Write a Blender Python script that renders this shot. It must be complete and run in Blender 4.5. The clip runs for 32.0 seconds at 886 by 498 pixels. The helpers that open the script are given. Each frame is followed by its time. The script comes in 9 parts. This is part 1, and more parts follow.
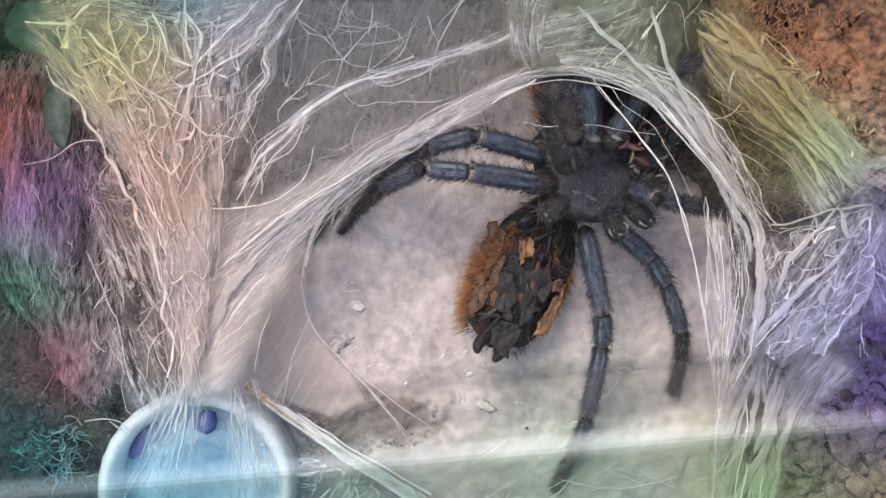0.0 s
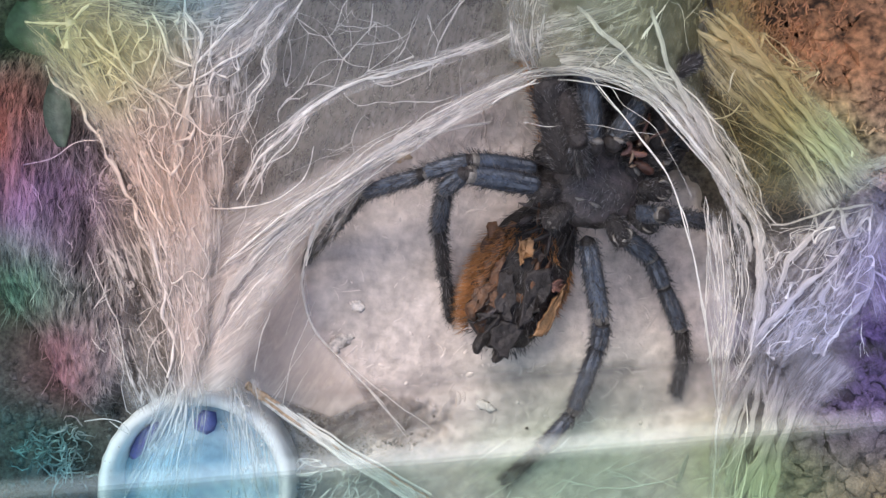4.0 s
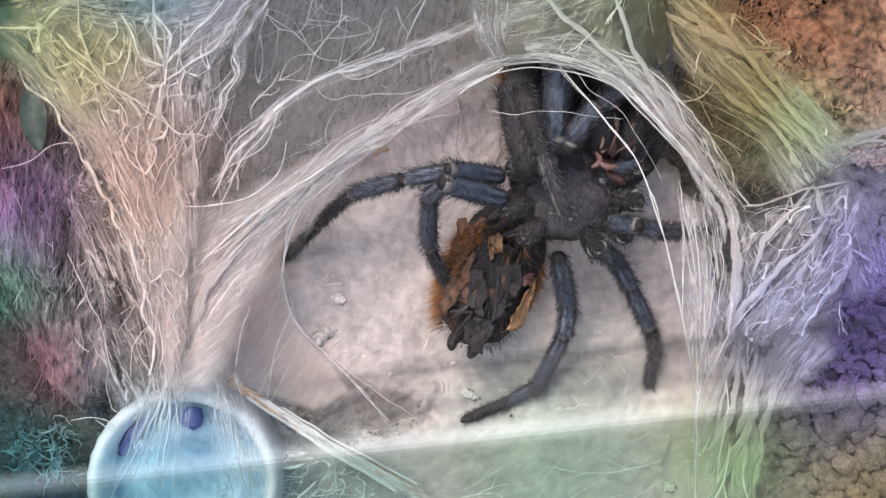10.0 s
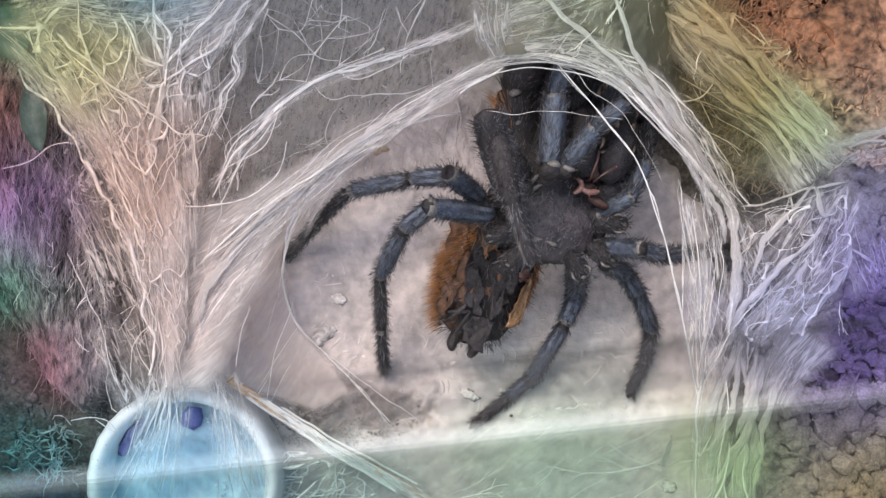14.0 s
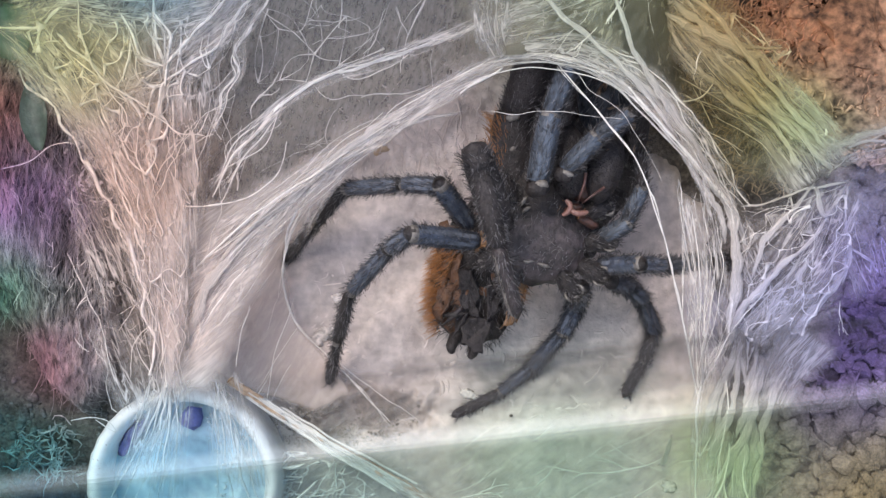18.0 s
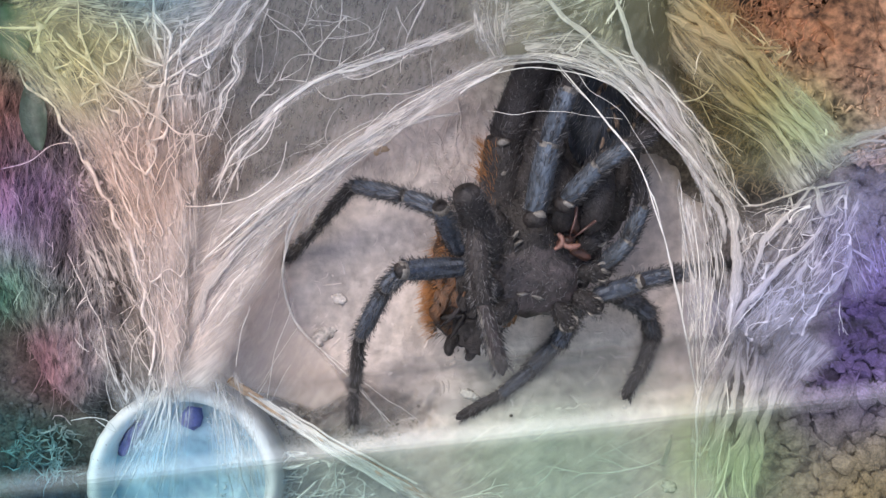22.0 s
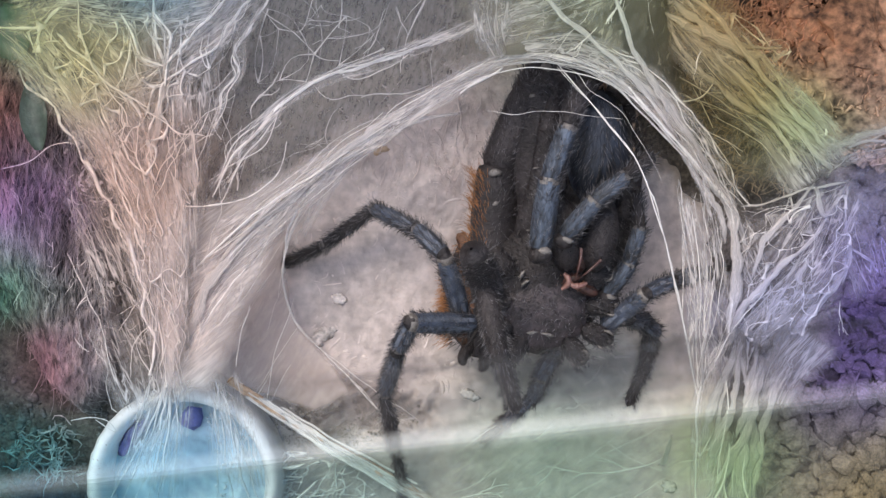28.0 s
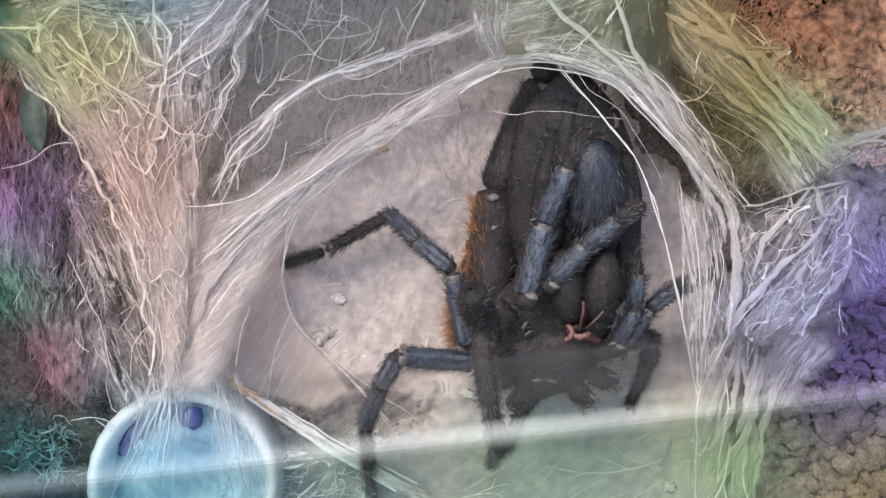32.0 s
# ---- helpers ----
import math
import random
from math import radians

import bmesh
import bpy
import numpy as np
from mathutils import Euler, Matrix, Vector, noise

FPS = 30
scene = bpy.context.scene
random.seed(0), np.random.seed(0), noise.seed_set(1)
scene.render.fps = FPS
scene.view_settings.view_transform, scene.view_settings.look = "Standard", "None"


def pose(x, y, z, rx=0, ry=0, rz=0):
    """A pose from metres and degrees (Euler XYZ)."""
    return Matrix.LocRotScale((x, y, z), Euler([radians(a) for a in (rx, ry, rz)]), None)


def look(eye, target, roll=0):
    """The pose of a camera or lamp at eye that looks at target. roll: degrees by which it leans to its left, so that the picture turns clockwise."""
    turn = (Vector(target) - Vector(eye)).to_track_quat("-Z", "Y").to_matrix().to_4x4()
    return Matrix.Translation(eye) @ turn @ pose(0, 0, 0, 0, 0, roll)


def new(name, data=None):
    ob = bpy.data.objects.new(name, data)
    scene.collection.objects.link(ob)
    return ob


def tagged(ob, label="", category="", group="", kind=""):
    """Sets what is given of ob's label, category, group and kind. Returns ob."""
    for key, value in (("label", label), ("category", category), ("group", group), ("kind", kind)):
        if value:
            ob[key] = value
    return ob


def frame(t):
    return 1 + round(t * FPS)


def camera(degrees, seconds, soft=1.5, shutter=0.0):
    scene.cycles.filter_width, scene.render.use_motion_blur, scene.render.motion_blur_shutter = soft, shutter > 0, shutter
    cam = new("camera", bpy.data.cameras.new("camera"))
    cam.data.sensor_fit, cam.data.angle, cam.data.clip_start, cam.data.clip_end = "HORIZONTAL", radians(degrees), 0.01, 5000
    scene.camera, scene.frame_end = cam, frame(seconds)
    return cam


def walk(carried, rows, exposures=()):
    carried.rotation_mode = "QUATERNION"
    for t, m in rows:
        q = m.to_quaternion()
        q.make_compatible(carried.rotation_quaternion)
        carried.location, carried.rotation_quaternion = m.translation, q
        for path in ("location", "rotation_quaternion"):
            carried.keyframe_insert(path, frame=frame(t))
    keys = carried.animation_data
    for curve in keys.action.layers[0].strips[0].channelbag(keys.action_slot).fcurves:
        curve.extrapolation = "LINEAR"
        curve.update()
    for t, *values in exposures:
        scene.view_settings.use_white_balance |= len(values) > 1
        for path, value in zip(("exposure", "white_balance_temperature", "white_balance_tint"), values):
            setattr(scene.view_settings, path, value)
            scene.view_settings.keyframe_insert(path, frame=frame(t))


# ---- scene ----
MM = 0.001
cam = camera(50, 32.0, soft=1.4)


def mm_pose(x, y, z, rx=0, ry=0, rz=0):
    """A pose from millimetres and degrees."""
    return pose(x * MM, y * MM, z * MM, rx, ry, rz)


# a hand-held phone over the box, nudged once and then still
FIRST, REST = mm_pose(-6.61, -0.20, 167.45, 0.60, -1.07, 1.70), mm_pose(0, 0, 168.1)
walk(cam, [(0, FIRST), (6.1, FIRST), (6.32, REST), (6.6, REST), (32, REST)], exposures=[(0, 1.15, 7050, 10), (6, 1.16, 7050, 10), (10, 1.2, 7050, 10), (22, 1.2, 7050, 10), (25, 1.17, 7050, 10), (28, 1.07, 7050, 10), (30, 1.17, 7050, 10), (32, 1.17, 7050, 10)])

# ---- light: a bright overcast window and sky above the open room side ----
world = bpy.data.worlds.new("world")
scene.world = world
world.use_nodes = True
wn = world.node_tree.nodes
sky = wn.new("ShaderNodeTexSky")
sky.sky_type, sky.sun_disc = "NISHITA", False
sky.sun_elevation, sky.sun_rotation = radians(62), radians(200)
wn["Background"].inputs[1].default_value = 0.15
world.node_tree.links.new(sky.outputs[0], wn["Background"].inputs[0])
sun = new("sun", bpy.data.lights.new("sun", "SUN"))
sun.data.energy, sun.data.angle, sun.data.color = 1.9, radians(38), (1.0, 0.95, 0.9)
sun.matrix_world = look((-0.22, 0.32, 0.42), (0, 0, 0))


# ---- materials ----
def tint_group(scale=1.0):
    """Soft patches of a rainbow colour cast over the whole nest, in plan, painted into the base colours."""
    g = bpy.data.node_groups.new("tinge", "ShaderNodeTree")
    g.interface.new_socket("Color", in_out="OUTPUT", socket_type="NodeSocketColor")
    n, l = g.nodes, g.links
    out = n.new("NodeGroupOutput")
    geo = n.new("ShaderNodeNewGeometry")
    flat = n.new("ShaderNodeVectorMath")
    flat.operation = "MULTIPLY"
    flat.inputs[1].default_value = (scale, scale, 0)
    wob = n.new("ShaderNodeTexNoise")
    wob.inputs["Scale"].default_value = 60
    add = n.new("ShaderNodeMixRGB")
    add.blend_type, add.inputs[0].default_value = "ADD", 0.012
    l.new(geo.outputs["Position"], flat.inputs[0])
    l.new(flat.outputs[0], wob.inputs["Vector"])
    l.new(flat.outputs[0], add.inputs[1])
    l.new(wob.outputs["Color"], add.inputs[2])
    last = None

    def patch(x, y, r, col, amount=0.9):
        nonlocal last
        d = n.new("ShaderNodeVectorMath")
        d.operation = "DISTANCE"
        d.inputs[1].default_value = (x * MM + 0.006, y * MM + 0.006, 0.006)
        l.new(add.outputs[0], d.inputs[0])
        m = n.new("ShaderNodeMapRange")
        m.interpolation_type = "SMOOTHERSTEP"
        for i, v in ((1, 0.0), (2, r * MM), (3, amount), (4, 0.0)):
            m.inputs[i].default_value = v
        l.new(d.outputs["Value"], m.inputs[0])
        mix = n.new("ShaderNodeMixRGB")
        l.new(m.outputs[0], mix.inputs[0])
        if last is None:
            mix.inputs[1].default_value = (1.0, 0.925, 0.905, 1)
        else:
            l.new(last, mix.inputs[1])
        mix.inputs[2].default_value = (*col, 1)
        last = mix.outputs[0]

    for x, y, r, col in (
        (-20, 44, 34, (0.92, 0.90, 0.88)), (22, 40, 28, (0.84, 0.92, 0.70)), (-50, 48, 24, (0.42, 0.90, 1.0)),
        (-68, 36, 22, (0.84, 0.94, 0.50)), (-54, 30, 20, (0.98, 0.92, 0.50)), (-50, 10, 26, (1.0, 0.72, 0.60)),
        (-46, -8, 20, (1.0, 0.84, 0.80)), (44, 40, 24, (1.0, 0.80, 0.34))):
        patch(x, y, r, col)
    for x, y, r, col in (
        (62, 40, 32, (0.95, 0.47, 0.25)), (48, 22, 20, (0.66, 0.55, 0.22)), (60, 19, 18, (0.78, 0.90, 0.52)),
        (72, 4, 24, (0.56, 0.56, 1.0)), (74, -16, 28, (0.26, 0.16, 1.0)), (56, -10, 20, (0.70, 0.72, 1.0)),
        (50, -36, 20, (0.76, 0.98, 0.56)), (73, -46, 22, (0.80, 0.60, 0.34))):
        patch(x, y, r, col)
    for x, y, r, col in (
        (20, -40, 40, (0.61, 0.81, 0.68)), (-16, -44, 26, (0.62, 0.80, 0.80)), (-46, -40, 30, (0.37, 0.78, 1.0)),
        (-76, -38, 31, (0.08, 0.76, 0.74)), (-72, 8, 22, (0.70, 0.40, 0.76)), (-79, 20, 17, (1.0, 0.30, 0.18)),
        (-76, -7, 18, (0.34, 0.92, 0.62)), (-68, -19, 15, (1.0, 0.52, 0.62)), (-80, 40, 14, (0.30, 0.95, 0.35)), (-70, -50, 20, (0.10, 0.40, 0.90))):
        patch(x, y, r, col)
    l.new(last, out.inputs[0])
    return g


# The second spreads the same colour cast to suit the raised lid.
TINGE, TINGE_LID = tint_group(), tint_group(2.3)


def material(name, base, rough=0.6, vary=0.35, scale=400, bump=0.3, bump_scale=1500, tinge=0.0, stretch=(1, 1, 1), spec=0.5, bump_dist=0.3, dark=None, object_space=False):
    """A plain surface with two sizes of mottling, fine relief, and some of the colour cast."""
    m = bpy.data.materials.new(name)
    m.use_nodes = True
    n, l = m.node_tree.nodes, m.node_tree.links
    b = n["Principled BSDF"]
    tc = n.new("ShaderNodeTexCoord")
    mp = n.new("ShaderNodeMapping")
    mp.inputs["Scale"].default_value = stretch
    if object_space:
        l.new(tc.outputs["Object"], mp.inputs[0])
    else:
        geo = n.new("ShaderNodeNewGeometry")
        l.new(geo.outputs["Position"], mp.inputs[0])
    big, small, rel = (n.new("ShaderNodeTexNoise") for _ in range(3))
    for tex, s, det in ((big, scale * 0.25, 6), (small, scale * 1.6, 8), (rel, bump_scale, 8)):
        tex.inputs["Scale"].default_value, tex.inputs["Detail"].default_value = s, det
        l.new(mp.outputs[0], tex.inputs["Vector"])
    mix = n.new("ShaderNodeMath")
    mix.operation = "ADD"
    l.new(big.outputs[0], mix.inputs[0])
    l.new(small.outputs[0], mix.inputs[1])
    ramp = n.new("ShaderNodeMapRange")
    for i, v in ((1, 0.75), (2, 1.25), (3, 0.0), (4, 1.0)):
        ramp.inputs[i].default_value = v
    l.new(mix.outputs[0], ramp.inputs[0])
    col = n.new("ShaderNodeMixRGB")
    low = dark or tuple(c * (1 - vary) for c in base)
    col.inputs[1].default_value, col.inputs[2].default_value = (*low, 1), (*(min(1, c * (1 + vary * 0.6)) for c in base), 1)
    l.new(ramp.outputs[0], col.inputs[0])
    last = col.outputs[0]
    if tinge:
        g = n.new("ShaderNodeGroup")
        g.node_tree = TINGE
        mul = n.new("ShaderNodeMixRGB")
        mul.blend_type, mul.inputs[0].default_value = "MULTIPLY", tinge
        l.new(last, mul.inputs[1])
        l.new(g.outputs[0], mul.inputs[2])
        last = mul.outputs[0]
    l.new(last, b.inputs["Base Color"])
    b.inputs["Roughness"].default_value = rough
    b.inputs["Specular IOR Level"].default_value = spec
    bp = n.new("ShaderNodeBump")
    bp.inputs["Strength"].default_value, bp.inputs["Distance"].default_value = bump, bump_dist * MM
    l.new(rel.outputs[0], bp.inputs["Height"])
    l.new(bp.outputs[0], b.inputs["Normal"])
    return m


def film_material(name, base, low, high, angle=0.0, stretch=6.0, veins=0.5, tinge=1.0, scale=260):
    """Gauze of fine silk: a thin, partly see-through sheet with drawn-out threads and a net of thicker ones."""
    m = bpy.data.materials.new(name)
    m.use_nodes = True
    n, l = m.node_tree.nodes, m.node_tree.links
    n.remove(n["Principled BSDF"])
    out = n["Material Output"]
    geo = n.new("ShaderNodeNewGeometry")
    mp = n.new("ShaderNodeMapping")
    mp.inputs["Rotation"].default_value = (0, 0, radians(-angle))
    mp2 = n.new("ShaderNodeMapping")
    mp2.inputs["Scale"].default_value = (1, stretch, 1)
    l.new(geo.outputs["Position"], mp.inputs[0])
    l.new(mp.outputs[0], mp2.inputs[0])
    thread, cloud = n.new("ShaderNodeTexNoise"), n.new("ShaderNodeTexNoise")
    thread.inputs["Scale"].default_value, thread.inputs["Detail"].default_value, thread.inputs["Roughness"].default_value = scale, 8, 0.65
    thread.inputs["Distortion"].default_value = 0.4
    cloud.inputs["Scale"].default_value, cloud.inputs["Detail"].default_value = 110, 5
    l.new(mp2.outputs[0], thread.inputs["Vector"])
    l.new(geo.outputs["Position"], cloud.inputs["Vector"])
    warp = n.new("ShaderNodeMixRGB")
    warp.blend_type, warp.inputs[0].default_value = "ADD", 0.008
    l.new(mp.outputs[0], warp.inputs[1])
    l.new(cloud.outputs["Color"], warp.inputs[2])
    net = n.new("ShaderNodeTexVoronoi")
    net.feature, net.inputs["Scale"].default_value = "DISTANCE_TO_EDGE", scale * 0.62
    l.new(warp.outputs[0], net.inputs["Vector"])
    nr = n.new("ShaderNodeMapRange")
    for i, v in ((1, 0.0), (2, 0.06), (3, veins), (4, 0.0)):
        nr.inputs[i].default_value = v
    l.new(net.outputs["Distance"], nr.inputs[0])
    tr = n.new("ShaderNodeMapRange")
    for i, v in ((1, 0.42), (2, 0.66), (3, 0.0), (4, 1.0)):
        tr.inputs[i].default_value = v
    l.new(thread.outputs[0], tr.inputs[0])
    cr = n.new("ShaderNodeMapRange")
    for i, v in ((1, 0.35), (2, 0.65), (3, 0.45), (4, 1.0)):
        cr.inputs[i].default_value = v
    l.new(cloud.outputs[0], cr.inputs[0])
    mx = n.new("ShaderNodeMath")
    mx.operation = "MAXIMUM"
    l.new(tr.outputs[0], mx.inputs[0])
    l.new(nr.outputs[0], mx.inputs[1])
    mu = n.new("ShaderNodeMath")
    mu.operation = "MULTIPLY"
    l.new(mx.outputs[0], mu.inputs[0])
    l.new(cr.outputs[0], mu.inputs[1])
    fac = n.new("ShaderNodeMapRange")
    for i, v in ((1, 0.0), (2, 1.0), (3, low), (4, high)):
        fac.inputs[i].default_value = v
    l.new(mu.outputs[0], fac.inputs[0])
    # the sheet thins out to nothing at its rim
    at = n.new("ShaderNodeAttribute")
    at.attribute_name = "body"
    thin = n.new("ShaderNodeMath")
    thin.operation = "MULTIPLY"
    l.new(fac.outputs[0], thin.inputs[0])
    l.new(at.outputs["Fac"], thin.inputs[1])
    g = n.new("ShaderNodeGroup")
    g.node_tree = TINGE
    mul = n.new("ShaderNodeMixRGB")
    mul.blend_type, mul.inputs[0].default_value = "MULTIPLY", tinge
    mul.inputs[1].default_value = (*base, 1)
    l.new(g.outputs[0], mul.inputs[2])
    dif, tl, tp = n.new("ShaderNodeBsdfDiffuse"), n.new("ShaderNodeBsdfTranslucent"), n.new("ShaderNodeBsdfTransparent")
    l.new(mul.outputs[0], dif.inputs[0])
    l.new(mul.outputs[0], tl.inputs[0])
    both, fin = n.new("ShaderNodeMixShader"), n.new("ShaderNodeMixShader")
    both.inputs[0].default_value = 0.3
    l.new(dif.outputs[0], both.inputs[1])
    l.new(tl.outputs[0], both.inputs[2])
    l.new(thin.outputs[0], fin.inputs[0])
    l.new(tp.outputs[0], fin.inputs[1])
    l.new(both.outputs[0], fin.inputs[2])
    l.new(fin.outputs[0], out.inputs[0])
    return m


def flow_material(name, base, low, high, fine=1.0, between=0.55):
    """Drawn-out silk: threads that run with the pull of the sheet, merge and part again."""
    m = bpy.data.materials.new(name)
    m.use_nodes = True
    n, l = m.node_tree.nodes, m.node_tree.links
    n.remove(n["Principled BSDF"])
    at = n.new("ShaderNodeAttribute")
    at.attribute_name = "flow"

    def ridge(across, along, width, seed):
        mp, tex = n.new("ShaderNodeMapping"), n.new("ShaderNodeTexNoise")
        mp.inputs["Scale"].default_value = (across * fine, along * fine, 1)
        mp.inputs["Location"].default_value = (seed, seed * 0.7, seed)
        tex.inputs["Scale"].default_value, tex.inputs["Detail"].default_value = 1.0, 3
        l.new(at.outputs["Vector"], mp.inputs[0])
        l.new(mp.outputs[0], tex.inputs["Vector"])
        s, a, r = n.new("ShaderNodeMath"), n.new("ShaderNodeMath"), n.new("ShaderNodeMapRange")
        s.operation, s.inputs[1].default_value, a.operation = "SUBTRACT", 0.5, "ABSOLUTE"
        for k, v in ((1, 0.0), (2, width), (3, 1.0), (4, 0.0)):
            r.inputs[k].default_value = v
        l.new(tex.outputs[0], s.inputs[0])
        l.new(s.outputs[0], a.inputs[0])
        l.new(a.outputs[0], r.inputs[0])
        return r.outputs[0], tex.outputs[0]

    def both(op, x, y):
        k = n.new("ShaderNodeMath")
        k.operation = op
        for i, q in enumerate((x, y)):
            if isinstance(q, float):
                k.inputs[i].default_value = q
            else:
                l.new(q, k.inputs[i])
        return k.outputs[0]

    r1, n1 = ridge(0.55, 0.06, 0.035, 1.0)
    r2, n2 = ridge(1.5, 0.11, 0.05, 5.0)
    r3, n3 = ridge(0.35, 0.22, 0.018, 9.0)
    line = both("MAXIMUM", both("MAXIMUM", r1, both("MULTIPLY", r2, 0.7)), both("MULTIPLY", r3, 0.8))
    cloud = n.new("ShaderNodeMapRange")
    for k, v in ((1, 0.42), (2, 0.72), (3, 0.0), (4, 0.6)):
        cloud.inputs[k].default_value = v
    l.new(n1, cloud.inputs[0])
    fac = both("MINIMUM", both("ADD", both("MULTIPLY", both("MAXIMUM", line, cloud.outputs[0]), high - low), low), 1.0)
    body = n.new("ShaderNodeAttribute")
    body.attribute_name = "body"
    fac = both("MULTIPLY", fac, body.outputs["Fac"])
    g = n.new("ShaderNodeGroup")
    g.node_tree = TINGE
    mul = n.new("ShaderNodeMixRGB")
    mul.blend_type, mul.inputs[0].default_value = "MULTIPLY", 1.0
    shade = n.new("ShaderNodeMixRGB")
    shade.inputs[1].default_value, shade.inputs[2].default_value = (*(c * between for c in base), 1), (*base, 1)
    l.new(line, shade.inputs[0])
    l.new(shade.outputs[0], mul.inputs[1])
    l.new(g.outputs[0], mul.inputs[2])
    bp = n.new("ShaderNodeBump")
    bp.inputs["Strength"].default_value, bp.inputs["Distance"].default_value = 0.6, 0.0004
    l.new(line, bp.inputs["Height"])
    dif, tl, tp = n.new("ShaderNodeBsdfDiffuse"), n.new("ShaderNodeBsdfTranslucent"), n.new("ShaderNodeBsdfTransparent")
    for d in (dif, tl):
        l.new(mul.outputs[0], d.inputs[0])
    l.new(bp.outputs[0], dif.inputs["Normal"])
    two, fin = n.new("ShaderNodeMixShader"), n.new("ShaderNodeMixShader")
    two.inputs[0].default_value = 0.25
    l.new(dif.outputs[0], two.inputs[1])
    l.new(tl.outputs[0], two.inputs[2])
    l.new(fac, fin.inputs[0])
    l.new(tp.outputs[0], fin.inputs[1])
    l.new(two.outputs[0], fin.inputs[2])
    l.new(fin.outputs[0], n["Material Output"].inputs[0])
    return m


SOIL = material("soil", (0.17, 0.15, 0.138), 0.9, 0.6, 900, 0.8, 2500, tinge=0.85, bump_dist=0.8)
GRAIN = material("soil_grain", (0.31, 0.28, 0.25), 0.85, 0.6, 1500, 0.5, 4000, tinge=0.95)
FIBRE = material("coconut_fibre", (0.66, 0.51, 0.39), 0.8, 0.5, 1200, 0.3, 4000, tinge=0.9)
OLDSILK = material("matted_silk", (0.74, 0.70, 0.68), 0.5, 0.5, 900, 1.0, 1300, tinge=1.0, bump_dist=0.6)
PALESOIL = material("dusty_soil", (0.20, 0.18, 0.175), 0.85, 0.7, 1200, 0.6, 3000, tinge=0.95)
FLAKE = material("bark_flake", (0.47, 0.38, 0.29), 0.8, 0.9, 500, 0.6, 2500, tinge=0.95)
MOSS = material("dried_moss", (0.47, 0.44, 0.44), 0.7, 0.75, 700, 0.3, 3000, tinge=1.0, stretch=(1, 0.22, 1))
MOSSCORE = material("matted_moss", (0.22, 0.20, 0.205), 0.75, 0.75, 700, 0.9, 2200, tinge=1.0, stretch=(1, 0.2, 1), bump_dist=0.7)
MAT = material("silk_mat", (0.60, 0.54, 0.52), 0.42, 0.34, 300, 0.9, 520, tinge=1.0, bump_dist=0.55)
FOLD = material("silk_fold", (0.68, 0.62, 0.60), 0.4, 0.2, 400, 0.4, 1500, tinge=1.0)
SILK = material("silk", (0.80, 0.79, 0.77), 0.45, 0.12, 900, 0.3, 4000, tinge=1.0)
THREAD = material("silk_thread", (0.74, 0.73, 0.71), 0.5, 0.2, 900, 0.2, 4000, tinge=1.0)
DARK = material("black_chitin", (0.041, 0.034, 0.035), 0.45, 0.6, 900, 0.9, 3500, object_space=True, spec=0.3)
BLUE = material("blue_chitin", (0.066, 0.080, 0.116), 0.38, 0.8, 900, 0.8, 6000, stretch=(1, 0.35, 1), object_space=True, dark=(0.024, 0.027, 0.038))
PALP = material("grey_blue_chitin", (0.095, 0.118, 0.160), 0.4, 0.8, 700, 0.8, 5000, stretch=(1, 0.3, 1), object_space=True, dark=(0.015, 0.015, 0.018))
BREAST = material("grey_brown_chitin", (0.066, 0.050, 0.053), 0.4, 0.7, 500, 0.8, 3000, object_space=True)
SHEEN = material("pale_stripe", (0.115, 0.130, 0.168), 0.5, 0.5, 1500, 0.4, 6000, object_space=True)
JOINT = material("joint_membrane", (0.19, 0.168, 0.155), 0.35, 0.4, 1500, 0.4, 5000, object_space=True)
SETA = material("black_bristle", (0.040, 0.035, 0.037), 0.55, 0.4, 1500, 0.1, 5000, object_space=True)
GREYSETA = material("grey_bristle", (0.22, 0.205, 0.215), 0.5, 0.4, 1500, 0.1, 5000, object_space=True)
ORANGE = material("orange_bristle", (0.46, 0.20, 0.075), 0.5, 0.6, 300, 0.2, 5000, object_space=True)
RUST = material("rusty_skin", (0.13, 0.058, 0.03), 0.5, 0.75, 500, 0.7, 2500, object_space=True)
MAROON = material("maroon_skin", (0.075, 0.03, 0.022), 0.45, 0.6, 900, 0.6, 3000, object_space=True)
FANG = material("fang_chitin", (0.10, 0.048, 0.042), 0.3, 0.4, 1500, 0.3, 5000, object_space=True)
TAN = material("tan_skin", (0.34, 0.18, 0.09), 0.42, 0.55, 350, 0.9, 1300, object_space=True, bump_dist=0.6)
HEADBLUE = material("blue_black_chitin", (0.028, 0.034, 0.050), 0.34, 0.8, 500, 0.7, 3500, stretch=(1, 0.25, 1), object_space=True)
DEBRIS = material("brown_shed_skin", (0.17, 0.115, 0.085), 0.5, 0.6, 700, 0.6, 2500)
PINK = material("pink_membrane", (0.25, 0.125, 0.105), 0.32, 0.35, 1500, 0.4, 5000, object_space=True)
CAPM = material("milky_plastic", (0.90, 0.92, 0.91), 0.3, 0.16, 300, 0.35, 600, tinge=0.7)
CAPIN = material("scratched_plastic", (0.80, 0.90, 1.0), 0.35, 0.3, 400, 0.4, 900, tinge=1.0)
INK = material("blue_print", (0.15, 0.18, 0.50), 0.4, 0.3, 900, 0.1, 2000)
TWIG = material("orange_twig", (0.52, 0.38, 0.27), 0.65, 0.5, 900, 0.6, 2500)
LEAF = material("green_leaf", (0.065, 0.14, 0.07), 0.5, 0.4, 500, 0.4, 1500)
